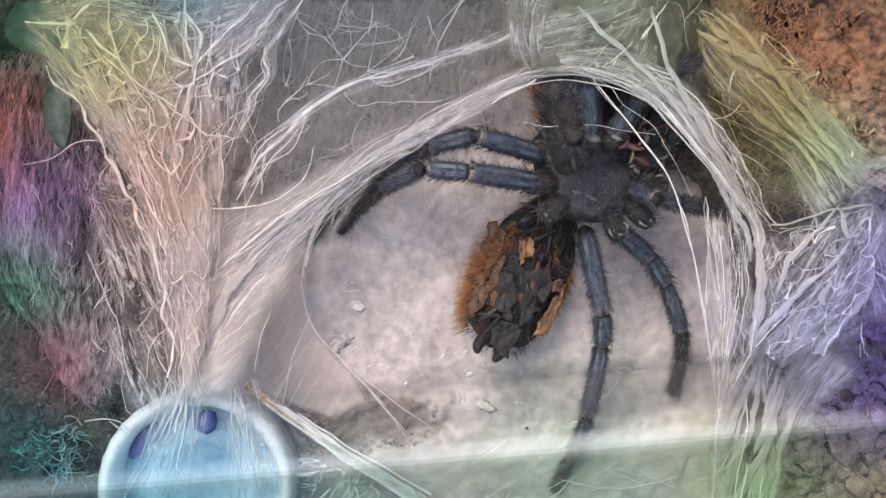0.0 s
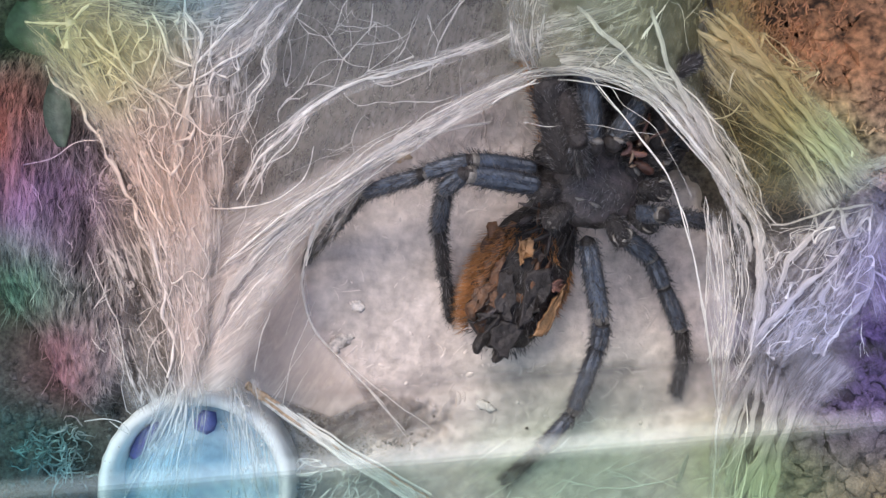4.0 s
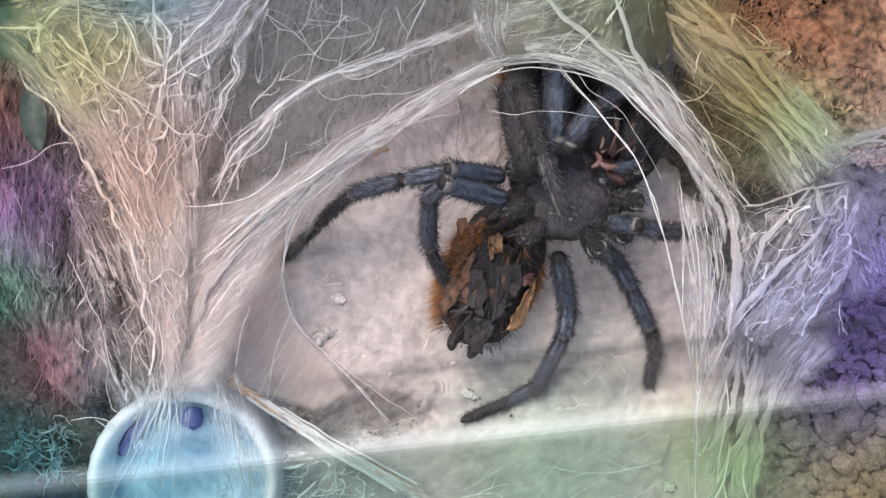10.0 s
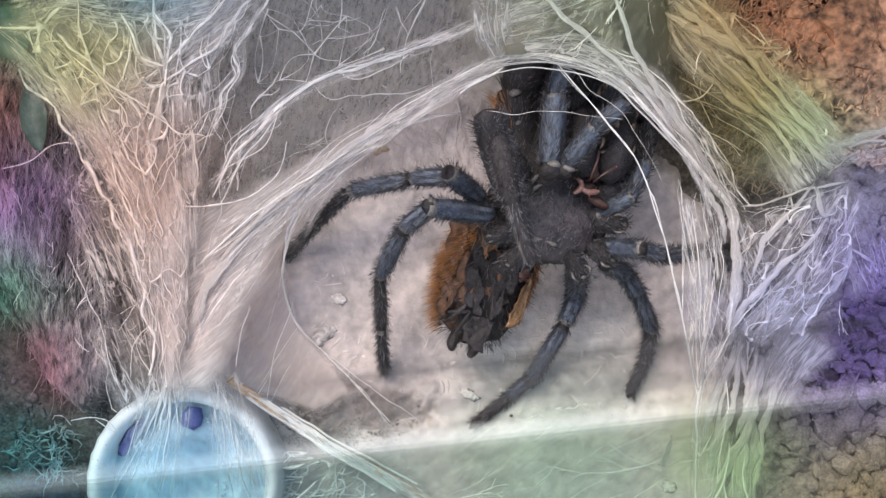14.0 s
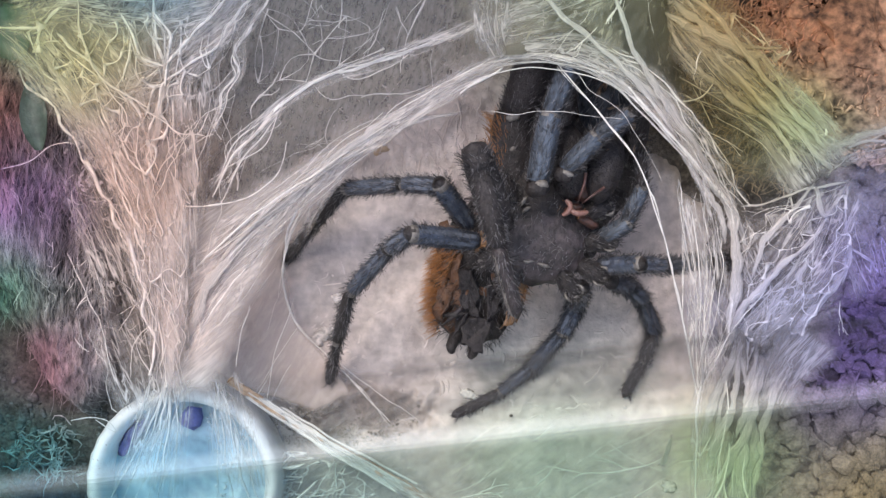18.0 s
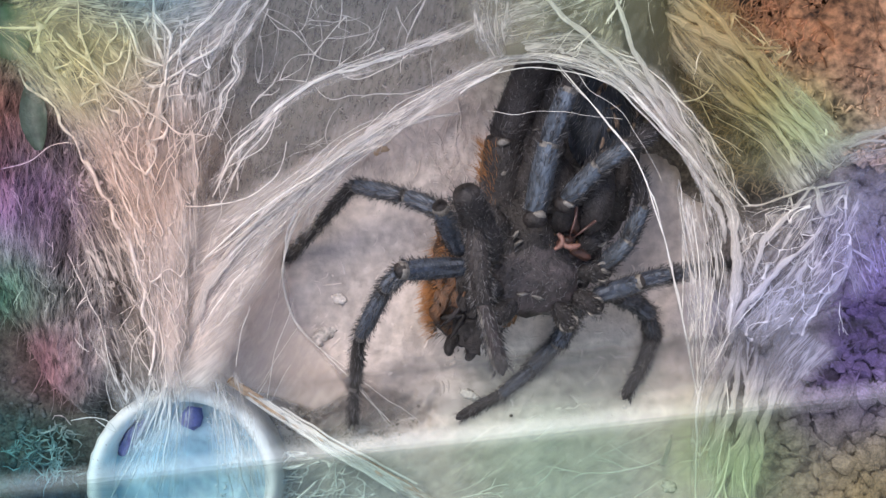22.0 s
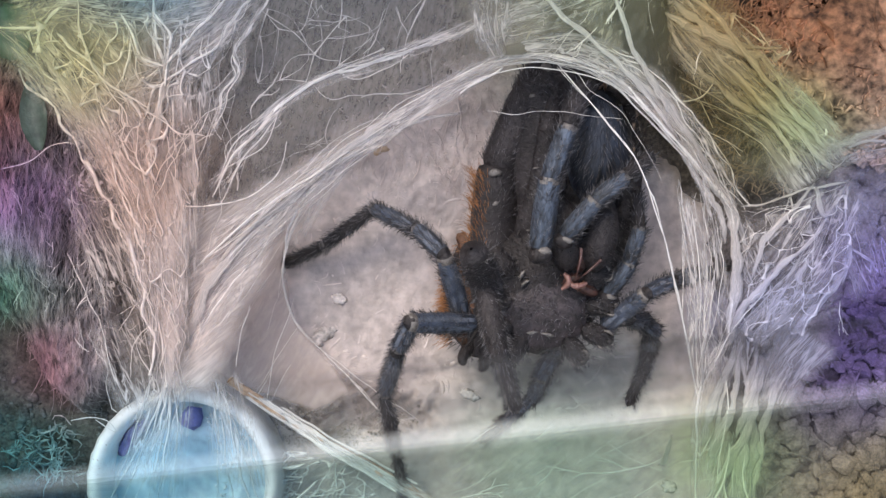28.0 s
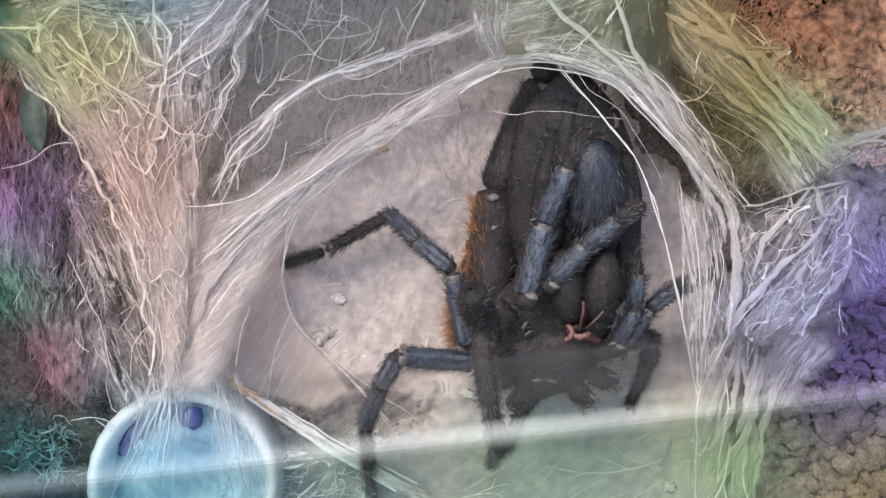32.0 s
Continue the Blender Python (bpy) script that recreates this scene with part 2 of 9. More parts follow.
LEAF2 = material("grey_green_leaf", (0.10, 0.13, 0.10), 0.5, 0.4, 500, 0.4, 1500)
WALLM = material("grey_box_plastic", (0.45, 0.45, 0.44), 0.4, 0.1, 60, 0.1, 400)
GAUZE = film_material("silk_gauze", (0.84, 0.83, 0.82), 0.02, 0.36, 40, 5, 0.35)
GAUZE_TOP = film_material("silk_gauze_top", (0.60, 0.58, 0.55), 0.34, 0.70, 75, 2.5, 0.5, scale=560)
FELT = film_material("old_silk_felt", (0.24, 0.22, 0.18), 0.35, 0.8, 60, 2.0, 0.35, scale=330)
STAIN = film_material("dirt_stain", (0.26, 0.20, 0.175), 0.25, 0.62, 20, 1.6, 0.1, scale=300)
APRON = film_material("silk_apron", (0.78, 0.71, 0.68), 0.48, 0.75, 60, 3.0, 0.25, scale=240)
FAN = film_material("silk_fan", (0.86, 0.82, 0.80), 0.38, 0.85, 40, 9, 0.1)
FUNNEL = film_material("silk_funnel", (0.84, 0.80, 0.78), 0.34, 0.82, 108, 7, 0.35)
SHEET = film_material("silk_sheet", (0.70, 0.70, 0.73), 0.22, 0.8, 62, 4, 1.0, scale=330)
CROWN = film_material("crown_silk", (0.56, 0.54, 0.46), 0.0, 0.8, 68, 3.0, 0.55, scale=400)
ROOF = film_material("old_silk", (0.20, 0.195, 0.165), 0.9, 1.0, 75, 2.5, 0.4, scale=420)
SKIRT = film_material("silk_skirt", (0.86, 0.86, 0.86), 0.06, 0.4, 78, 10, 0.3)

BAND = flow_material("silk_band", (0.92, 0.90, 0.885), 0.72, 1.0, 1.3, 0.82)
SKIRTBAND = flow_material("silk_band_thin", (0.84, 0.83, 0.80), 0.6, 1.0, 1.3, 0.8)
PATCH = film_material("silk_skin", (0.84, 0.83, 0.82), 0.25, 0.75, 60, 3, 0.5, scale=420)
VEIL = flow_material("silk_veil", (0.88, 0.86, 0.845), 0.03, 1.0, 0.9, 0.75)
VEIL_DENSE = flow_material("silk_veil_dense", (0.88, 0.86, 0.845), 0.3, 1.0, 0.95, 0.78)


def plastic(name, col, body, tinge, clear):
    """Clear plastic that has gone slightly milky."""
    m = bpy.data.materials.new(name)
    m.use_nodes = True
    n, l = m.node_tree.nodes, m.node_tree.links
    n.remove(n["Principled BSDF"])
    g = n.new("ShaderNodeGroup")
    g.node_tree = TINGE_LID
    mul = n.new("ShaderNodeMixRGB")
    mul.blend_type, mul.inputs[0].default_value = "MULTIPLY", tinge
    mul.inputs[1].default_value = (*col, 1)
    l.new(g.outputs[0], mul.inputs[2])
    geo, nz = n.new("ShaderNodeNewGeometry"), n.new("ShaderNodeTexNoise")
    nz.inputs["Scale"].default_value, nz.inputs["Detail"].default_value = 45, 3
    l.new(geo.outputs["Position"], nz.inputs["Vector"])
    at = n.new("ShaderNodeAttribute")
    at.attribute_name = "body"
    mr = n.new("ShaderNodeMapRange")
    for i, v in ((1, 0.3), (2, 0.7), (3, body * 0.6), (4, body * 1.3)):
        mr.inputs[i].default_value = v
    l.new(nz.outputs[0], mr.inputs[0])
    mm = n.new("ShaderNodeMath")
    mm.operation = "MULTIPLY"
    l.new(mr.outputs[0], mm.inputs[0])
    l.new(at.outputs["Fac"], mm.inputs[1])
    dif, tp, mix = n.new("ShaderNodeBsdfDiffuse"), n.new("ShaderNodeBsdfTransparent"), n.new("ShaderNodeMixShader")
    tp.inputs[0].default_value = (*clear, 1)
    l.new(mul.outputs[0], dif.inputs[0])
    l.new(mm.outputs[0], mix.inputs[0])
    l.new(tp.outputs[0], mix.inputs[1])
    l.new(dif.outputs[0], mix.inputs[2])
    l.new(mix.outputs[0], n["Material Output"].inputs[0])
    return m


LID = plastic("clear_lid_plastic", (0.66, 0.66, 0.66), 0.05, 1.0, (0.76, 0.80, 0.775))
# Dark see-through film that stands in for the lid edge's shadow band.
LID_SHADE = plastic("lid_shade_strip", (0.07, 0.066, 0.066), 0.33, 0.5, (1.0, 1.0, 1.0))
LIDEDGE = plastic("frosted_lid_edge", (0.82, 0.78, 0.71), 0.46, 0.4, (1.0, 1.0, 1.0))
rng = random.Random(7)


# ---- builders ----
def link(name, verts, faces, mats, parent=None, label="", slots=None, smooth=True, body=None, flow=None):
    me = bpy.data.meshes.new(name)
    me.from_pydata([tuple(c * MM for c in v) for v in verts], [], faces)
    for m in (mats if isinstance(mats, (list, tuple)) else [mats]):
        me.materials.append(m)
    if slots:
        me.polygons.foreach_set("material_index", slots)
    if smooth:
        me.polygons.foreach_set("use_smooth", [True] * len(me.polygons))
    if body is not None:
        a = me.attributes.new("body", "FLOAT", "POINT")
        a.data.foreach_set("value", body)
    if flow is not None:
        a = me.attributes.new("flow", "FLOAT_VECTOR", "POINT")
        a.data.foreach_set("vector", [c for q in flow for c in q])
    me.update()
    ob = new(name, me)
    if parent:
        ob.parent = parent
    if label:
        ob["label"] = label
    return ob


def part(name, bm, mat, parent, label=""):
    """A bmesh, drawn in millimetres, as one mesh under a thing or part."""
    me = bpy.data.meshes.new(name)
    bmesh.ops.scale(bm, vec=(MM, MM, MM), verts=bm.verts)
    bm.to_mesh(me)
    bm.free()
    for m in (mat if isinstance(mat, (list, tuple)) else [mat]):
        me.materials.append(m)
    me.polygons.foreach_set("use_smooth", [True] * len(me.polygons))
    ob = new(name, me)
    ob.parent = parent
    if label:
        ob["label"] = label
    return ob


class Heap:
    """Collects simple pieces for one mesh."""

    def __init__(self):
        self.v, self.f, self.s = [], [], []

    def tube(self, pts, radii, sides=5, slot=0):
        base = len(self.v)
        up = Vector((0.13, 0.21, 1))
        n = len(pts)
        pts = [Vector(p) for p in pts]
        for i, p in enumerate(pts):
            d = (pts[min(i + 1, n - 1)] - pts[max(i - 1, 0)]).normalized()
            a = d.cross(up)
            a = a.normalized() if a.length > 1e-4 else Vector((1, 0, 0))
            b = d.cross(a)
            r = radii[i] if isinstance(radii, (list, tuple)) else radii
            for k in range(sides):
                th = 2 * math.pi * k / sides
                self.v.append(tuple(p + a * (r * math.cos(th)) + b * (r * math.sin(th))))
        for i in range(n - 1):
            for k in range(sides):
                k2 = (k + 1) % sides
                self.f.append((base + i * sides + k, base + i * sides + k2, base + (i + 1) * sides + k2, base + (i + 1) * sides + k))
                self.s.append(slot)
        self.f.append(tuple(base + k for k in range(sides)))
        self.f.append(tuple(base + (n - 1) * sides + k for k in reversed(range(sides))))
        self.s += [slot, slot]

    def hair(self, p, d, length, r, slot=0, bend=0.0):
        """A bristle: a three-sided spike with one bend."""
        p, d = Vector(p), Vector(d).normalized()
        a = d.orthogonal().normalized()
        b = d.cross(a)
        mid = p + d * (length * 0.55)
        tip = p + d * length + Vector((0, 0, bend * length)) + a * (length * 0.12)
        base = len(self.v)
        for q, rr in ((p, r), (mid, r * 0.7)):
            for k in range(3):
                th = 2 * math.pi * k / 3
                self.v.append(tuple(q + a * (rr * math.cos(th)) + b * (rr * math.sin(th))))
        self.v.append(tuple(tip))
        for k in range(3):
            k2 = (k + 1) % 3
            self.f += [(base + k, base + k2, base + 3 + k2, base + 3 + k), (base + 3 + k, base + 3 + k2, base + 6)]
            self.s += [slot, slot]

    def blob(self, c, rx, ry, rz, rough=0.2, slot=0, turn=0.0, rings=4, sides=6):
        base = len(self.v)
        ct, st = math.cos(turn), math.sin(turn)
        self.v.append((c[0], c[1], c[2] + rz))
        for i in range(1, rings):
            ph = math.pi * i / rings
            for k in range(sides):
                th = 2 * math.pi * (k + 0.5 * (i % 2)) / sides
                s = 1 + rng.uniform(-rough, rough)
                x, y = rx * s * math.sin(ph) * math.cos(th), ry * s * math.sin(ph) * math.sin(th)
                self.v.append((c[0] + x * ct - y * st, c[1] + x * st + y * ct, c[2] + rz * math.cos(ph)))
        self.v.append((c[0], c[1], c[2] - rz))
        last = len(self.v) - 1
        for k in range(sides):
            k2 = (k + 1) % sides
            self.f.append((base, base + 1 + k, base + 1 + k2))
            for i in range(rings - 2):
                a, b = base + 1 + i * sides, base + 1 + (i + 1) * sides
                self.f.append((a + k, b + k, b + k2, a + k2))
                self.s.append(slot)
            e = base + 1 + (rings - 2) * sides
            self.f.append((e + k, last, e + k2))
            self.s += [slot, slot]

    def make(self, name, mats, parent=None, label="", smooth=True):
        return link(name, self.v, self.f, mats, parent, label, self.s, smooth)


def smooth_line(pts, steps=6, wander=0.0, closed_ends=True):
    """A curve through the points, with a little wander."""
    p = [Vector(q) for q in pts]
    p = [p[0] * 2 - p[1]] + p + [p[-1] * 2 - p[-2]]
    out = []
    for i in range(1, len(p) - 2):
        for s in range(steps):
            t = s / steps
            a, b, c, d = p[i - 1], p[i], p[i + 1], p[i + 2]
            out.append(0.5 * ((2 * b) + (c - a) * t + (2 * a - 5 * b + 4 * c - d) * t * t + (3 * b - a - 3 * c + d) * t * t * t))
    out.append(p[-2])
    if wander:
        ph = rng.uniform(0, 50)
        for i, q in enumerate(out):
            q += Vector((noise.noise((q.x * 0.25 + ph, q.y * 0.25, 3)), noise.noise((q.x * 0.25, q.y * 0.25 + ph, 7)), 0.5 * noise.noise((q.x * 0.3, ph, q.y * 0.3)))) * wander
    return out


def field(name, mat, x0, x1, y0, y1, nx, ny, height, parent=None, label="", body=None, keep=None):
    """A sheet over a rectangle of the plan, raised by height(x, y)."""
    v, b = [], []
    for j in range(ny + 1):
        for i in range(nx + 1):
            x, y = x0 + (x1 - x0) * i / nx, y0 + (y1 - y0) * j / ny
            v.append((x, y, height(x, y)))
            b.append(body(x, y) if body else 1.0)
    f = []
    for j in range(ny):
        for i in range(nx):
            a = j * (nx + 1) + i
            q = (a, a + 1, a + nx + 2, a + nx + 1)
            if keep is None or max(b[k] for k in q) > 0.002:
                f.append(q)
    return link(name, v, f, mat, parent, label, body=b)


def smoothstep(a, b, x):
    t = max(0.0, min(1.0, (x - a) / (b - a)))
    return t * t * (3 - 2 * t)


def nz(x, y, s, k=0.0):
    return noise.noise((x * s + k, y * s - k, k))


def edge_of(points):
    """Signed distance to a closed outline in the plan, positive inside."""
    pts = [Vector(p) for p in points]

    def dist(x, y):
        q, best, inside = Vector((x, y)), 1e9, False
        for a, b in zip(pts, pts[1:] + pts[:1]):
            ab = b - a
            t = max(0.0, min(1.0, (q - a).dot(ab) / ab.length_squared))
            best = min(best, (a + ab * t - q).length)
            if (a.y > y) != (b.y > y) and x < (b.x - a.x) * (y - a.y) / (b.y - a.y) + a.x:
                inside = not inside
        return best if inside else -best

    return dist


# ---- box and ground ----
def ground_height(x, y):
    rise = 3.2 * smoothstep(38, 70, x) * smoothstep(-2, 30, y) + 2.5 * smoothstep(50, 75, x) * smoothstep(-10, -40, y)
    return rise + 0.9 * nz(x, y, 0.11, 3) + 0.45 * nz(x, y, 0.45, 9) + 0.2 * nz(x, y, 1.4, 5)


tagged(field("ground", SOIL, -112, 112, -78, 78, 224, 156, ground_height), "dark brown potting soil on the floor of the box", "ground", kind="structure")


def box_wall(name, x0, x1, y0, y1):
    bm = bmesh.new()
    bmesh.ops.create_cube(bm, size=1.0, matrix=Matrix.Translation(((x0 + x1) / 2, (y0 + y1) / 2, 45)) @ Matrix.Diagonal((x1 - x0, y1 - y0, 98, 1)))
    bmesh.ops.bevel(bm, geom=bm.edges[:], offset=0.8, segments=2, affect="EDGES")
    tagged(part(name, bm, WALLM, None), "grey plastic side wall of the spider's box", "wall", kind="structure")


box_wall("wall_north", -115, 115, 78, 81)
box_wall("wall_south", -115, 115, -81, -78)
box_wall("wall_east", 112, 115, -78, 78)
box_wall("wall_west", -115, -112, -78, 78)

mat_edge = edge_of([(-36.0, 11.0), (-22.1, 18.9), (-8.3, 27.3), (5.5, 34.7), (19.4, 37.6), (30.2, 34.2), (36.4, 19.0), (46.0, 8.0), (51.0, -11.8), (51.0, -25.6), (52.0, -51.3), (-64.6, -51.3), (-58.7, -31.5), (-44.9, -19.7), (-42.9, 2.1)])


def mat_height(x, y):
    d = mat_edge(x, y) + 2.2 * nz(x, y, 0.16, 2) + 1.0 * nz(x, y, 0.5, 4)
    felted = smoothstep(6, 16, y)
    lump = 0.7 * nz(x, y, 0.09, 11) + 0.35 * nz(x, y, 0.24, 6) + 0.13 * nz(x, y, 0.62, 8) + felted * (0.3 * nz(x, 0.6 * y, 1.1, 8) + 0.22 * nz(x, 0.5 * y, 2.2, 3))
    # crease: a groove where the lid edge's shadow falls, shade put into shape
    crease = -1.3 * math.exp(-((y + 21.5 - 0.085 * x - 0.5 * nz(x, 0, 0.1)) / 2.1) ** 2) * smoothstep(-18, 4, x)
    hollow = smoothstep(1.25, 0.6, math.hypot((x + 20.5) / 17, (y + 28.5 - 0.1 * x) / 5.0) + 0.5 * nz(x, y, 0.22, 5) + 0.35 * nz(x, y, 0.9, 2))
    return -2.5 + 4.6 * smoothstep(-2.5, 3.5, d) + lump + crease - 1.7 * hollow


mat_sheet = tagged(field("silk_mat", MAT, -68, 62, -56, 52, 260, 216, mat_height), "pale pinkish silk mat covering the box floor", "silk mat")


def wrinkles(n, x0, x1, y0, y1, length, r, lean):
    """Low creases that stand up out of the mat."""
    h = Heap()
    for _ in range(n):
        x, y, a = rng.uniform(x0, x1), rng.uniform(y0, y1), radians(lean + rng.gauss(0, 28))
        if mat_edge(x, y) < 3:
            continue
        L, turn, w = length * rng.lognormvariate(0, 0.5), rng.gauss(0, 0.22), r * rng.lognormvariate(0, 0.35)
        pts = []
        for i in range(7):
            pts.append((x, y, mat_height(x, y) - 0.58 * w - 0.5 * w * (abs(i - 3) / 3) ** 2))
            a += turn
            x, y = x + math.cos(a) * L / 6, y + math.sin(a) * L / 6
        h.tube(pts, [w * k for k in (0.3, 0.7, 1.0, 1.1, 0.9, 0.6, 0.25)], 6)
    tagged(h.make("crease", FOLD, mat_sheet), kind="stuff")


stain_edge = edge_of([(-31.0, -19.0), (-16.0, -20.0), (-4.0, -24.5), (-1.0, -30.0), (-12.0, -34.0), (-27.0, -35.0)])
field("dirt_film", STAIN, -36, 4, -40, -14, 90, 60, lambda x, y: mat_height(x, y) + 0.12, mat_sheet, "brown dirt rubbed into the silk", lambda x, y: smoothstep(0, 4.5, stain_edge(x, y) + 4 * nz(x, y, 0.22, 3) + 2 * nz(x, y, 0.7, 8)), True)
wrinkles(170, -24, 36, -30, 8, 2.4, 0.20, 25)
wrinkles(50, -20, 34, -32, -18, 2.6, 0.30, 10)
wrinkles(420, -20, 12, 8, 32, 1.3, 0.16, 80)


def scatter(heap, outline, n, size, lift=0.0, flat=0.7):
    x0, x1 = min(p[0] for p in outline), max(p[0] for p in outline)
    y0, y1 = min(p[1] for p in outline), max(p[1] for p in outline)
    d = edge_of(outline)
    made = 0
    while made < n:
        x, y = rng.uniform(x0, x1), rng.uniform(y0, y1)
        if d(x, y) + 2 * nz(x, y, 0.3) > 0:
            r = size * rng.lognormvariate(0, 0.35)
            heap.blob((x, y, ground_height(x, y) + lift + r * 0.3), r, r * rng.uniform(0.6, 1.2), r * flat * rng.uniform(0.5, 1.2), 0.42, 0, rng.uniform(0, 3))
            made += 1


def fibres(heap, outline, n, length, r, angle, spread, z0, z1, curl=1.0, taper=0.4):
    x0, x1 = min(p[0] for p in outline), max(p[0] for p in outline)
    y0, y1 = min(p[1] for p in outline), max(p[1] for p in outline)
    d = edge_of(outline)
    made = 0
    while made < n:
        x, y = rng.uniform(x0, x1), rng.uniform(y0, y1)
        if d(x, y) + 1.5 * nz(x, y, 0.3) < 0:
            continue
        made += 1
        a = radians(angle + rng.gauss(0, spread))
        L = length * rng.uniform(0.5, 1.4)
        z = rng.uniform(z0, z1)
        q = Vector((x, y, z))
        pts = []
        turn = rng.gauss(0, 0.1) * curl
        for i in range(6):
            pts.append(tuple(q))
            a += turn + rng.gauss(0, 0.16) * curl
            q = q + Vector((math.cos(a), math.sin(a), rng.gauss(0, 0.12))) * (L / 5)
            q.z = max(q.z, 0.5)
        rr = r * rng.uniform(0.6, 1.4)
        heap.tube(pts, [rr, rr, rr * 0.95, rr * 0.9, rr * 0.75, rr * taper], 4)


h = Heap()
scatter(h, [(54.0, -15.7), (60.9, -11.8), (84.6, -5.8), (84.6, -49.3), (51.0, -49.3), (54.9, -31.5)], 760, 1.0, 1.0, 0.8)
fibres(h, [(56.9, -17.7), (84.6, -5.8), (84.6, -49.3), (54.9, -49.3)], 46, 5.5, 0.16, 60, 60, 3.5, 5.5, 0.6)
scatter(h, [(62.0, 12.0), (84.6, 16.0), (84.6, -7.0), (66.0, -9.0)], 900, 0.8, 1.5, 0.5)
tagged(h.make("soil_crumbs", GRAIN, smooth=False), "loose brown soil crumbs beside the web", "soil", kind="stuff")
h = Heap()
scatter(h, [(-69.6, 25.8), (-57.7, 17.9), (-51.8, -3.9), (-53.8, -25.6), (-62.6, -45.4), (-83.4, -49.3), (-83.4, -19.7), (-62.6, -19.7), (-58.7, 2.1), (-69.6, 11.0)], 520, 0.6, -0.4)
tagged(h.make("soil_crumbs", PALESOIL), "dark soil crumbs beside the dried moss", "soil", kind="stuff")
h = Heap()
scatter(h, [(-35.0, -21.6), (-22.1, -20.7), (-4.3, -29.5), (-8.3, -35.5), (-28.1, -35.5)], 1100, 0.13, 1.6)
tagged(h.make("soil_dust", GRAIN), "fine brown soil dust strewn over the mat", "soil", kind="stuff")
h = Heap()
scatter(h, [(39.1, 49.5), (84.6, 49.5), (84.6, 11.0), (70.7, 14.9), (62.8, 23.8), (51.0, 33.7)], 1500, 1.05, 4.0, 0.5)
tagged(h.make("bark_flakes", FLAKE, smooth=False), "loose orange-brown bark flakes under the fibre", "bark", kind="stuff")
h = Heap()
fibres(h, [(39.1, 49.5), (84.6, 49.5), (84.6, 11.0), (70.7, 14.9), (62.8, 23.8), (51.0, 33.7)], 2300, 1.7, 0.17, 75, 38, 5.6, 8.2, 0.9)
tagged(h.make("coconut_fibre", FIBRE), "tangled orange-brown coconut fibre bedding", "fibre", kind="stuff")
h = Heap()
fibres(h, [(36.2, 29.7), (51.0, 27.8), (62.8, 14.9), (60.9, 9.0), (51.0, 10.0), (43.1, 19.9)], 260, 3.0, 0.09, 60, 70, 2, 5, 1.2)
tagged(h.make("coconut_fibre", FIBRE), "matted olive-brown fibre under the web", "fibre", kind="stuff")

# dried moss tuft hanging in strands at the side of the box
moss = tagged(new("moss_tuft"), "dried fibrous moss tuft, purple-brown and greenish", "moss")
MOSS_RIM = [(-64.4, 33.0), (-62.5, 15.5), (-60.5, 6.0), (-58.0, -7.0), (-57.6, -17.0), (-61.2, -28.0), (-67.0, -24.0), (-72.8, -13.0), (-84.0, -4.0), (-86.0, 34.0)]
moss_edge = edge_of(MOSS_RIM)


def moss_height(x, y):
    d = moss_edge(x, y) + 1.6 * nz(x, y, 0.3, 2) + 0.8 * nz(x, y, 0.9, 5)
    return 1.0 + 11.0 * math.sqrt(max(0.0, min(1.0, (d + 1.0) / 11.0))) + 0.8 * nz(x, y * 0.25, 0.55, 3) + 0.45 * nz(x, y * 0.2, 1.6, 7) if d > -1 else -3.0


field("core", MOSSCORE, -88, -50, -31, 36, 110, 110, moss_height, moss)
for name, n, y0, y1, length, r in (("fibre", 3600, -22, 34, 3.6, 0.085), ("fibre", 900, -22, 34, 7.0, 0.07), ("frayed_end", 900, -31, -12, 2.6, 0.085)):
    h = Heap()
    made = 0
    while made < n:
        x, y = rng.uniform(-80, -51), rng.uniform(y0, y1)
        if moss_edge(x, y) < 0.3:
            continue
        made += 1
        a = radians(270 - 0.9 * (x + 66) * smoothstep(20, -28, y)) + rng.gauss(0, 0.16 if name == "fibre" else 0.5)
        L, pts = length * rng.uniform(0.5, 1.4), []
        for i in range(5):
            pts.append((x, y, max(0.8, moss_height(x, y)) + 0.12 + 0.5 * (rng.random() if i == 4 else 0.2)))
            a += rng.gauss(0, 0.14)
            x, y = x + math.cos(a) * L / 4, y + math.sin(a) * L / 4
        w = r * rng.uniform(0.6, 1.5)
        h.tube(pts, [w, w, w * 0.9, w * 0.75, w * 0.3], 4)
    tagged(h.make(name, MOSS, moss), kind="stuff")
h = Heap()
for _ in range(46):
    x, y = rng.gauss(-60.0, 1.9), rng.gauss(14.0, 3.0)
    w = rng.uniform(0.25, 0.65)
    h.blob((x, y, max(4.0, moss_height(x, y)) + 0.6), w, w * rng.uniform(0.5, 1.0), w * 0.6, 0.5, 0, rng.uniform(0, 3), 4, 5)
tagged(h.make("silk_crumbs", OLDSILK, smooth=False), "pale angular crumbs caught in silk beside the moss", "crumbs", kind="stuff")
h = Heap()
fibres(h, [(-72.5, -31.5), (-63.6, -29.5), (-64.6, -38.4), (-70.6, -39.4)], 90, 4, 0.16, 250, 60, 2, 7, 3.0)
tagged(h.make("root_tangle", MOSS), "pale tangle of roots and silk on the soil", "roots", kind="stuff")


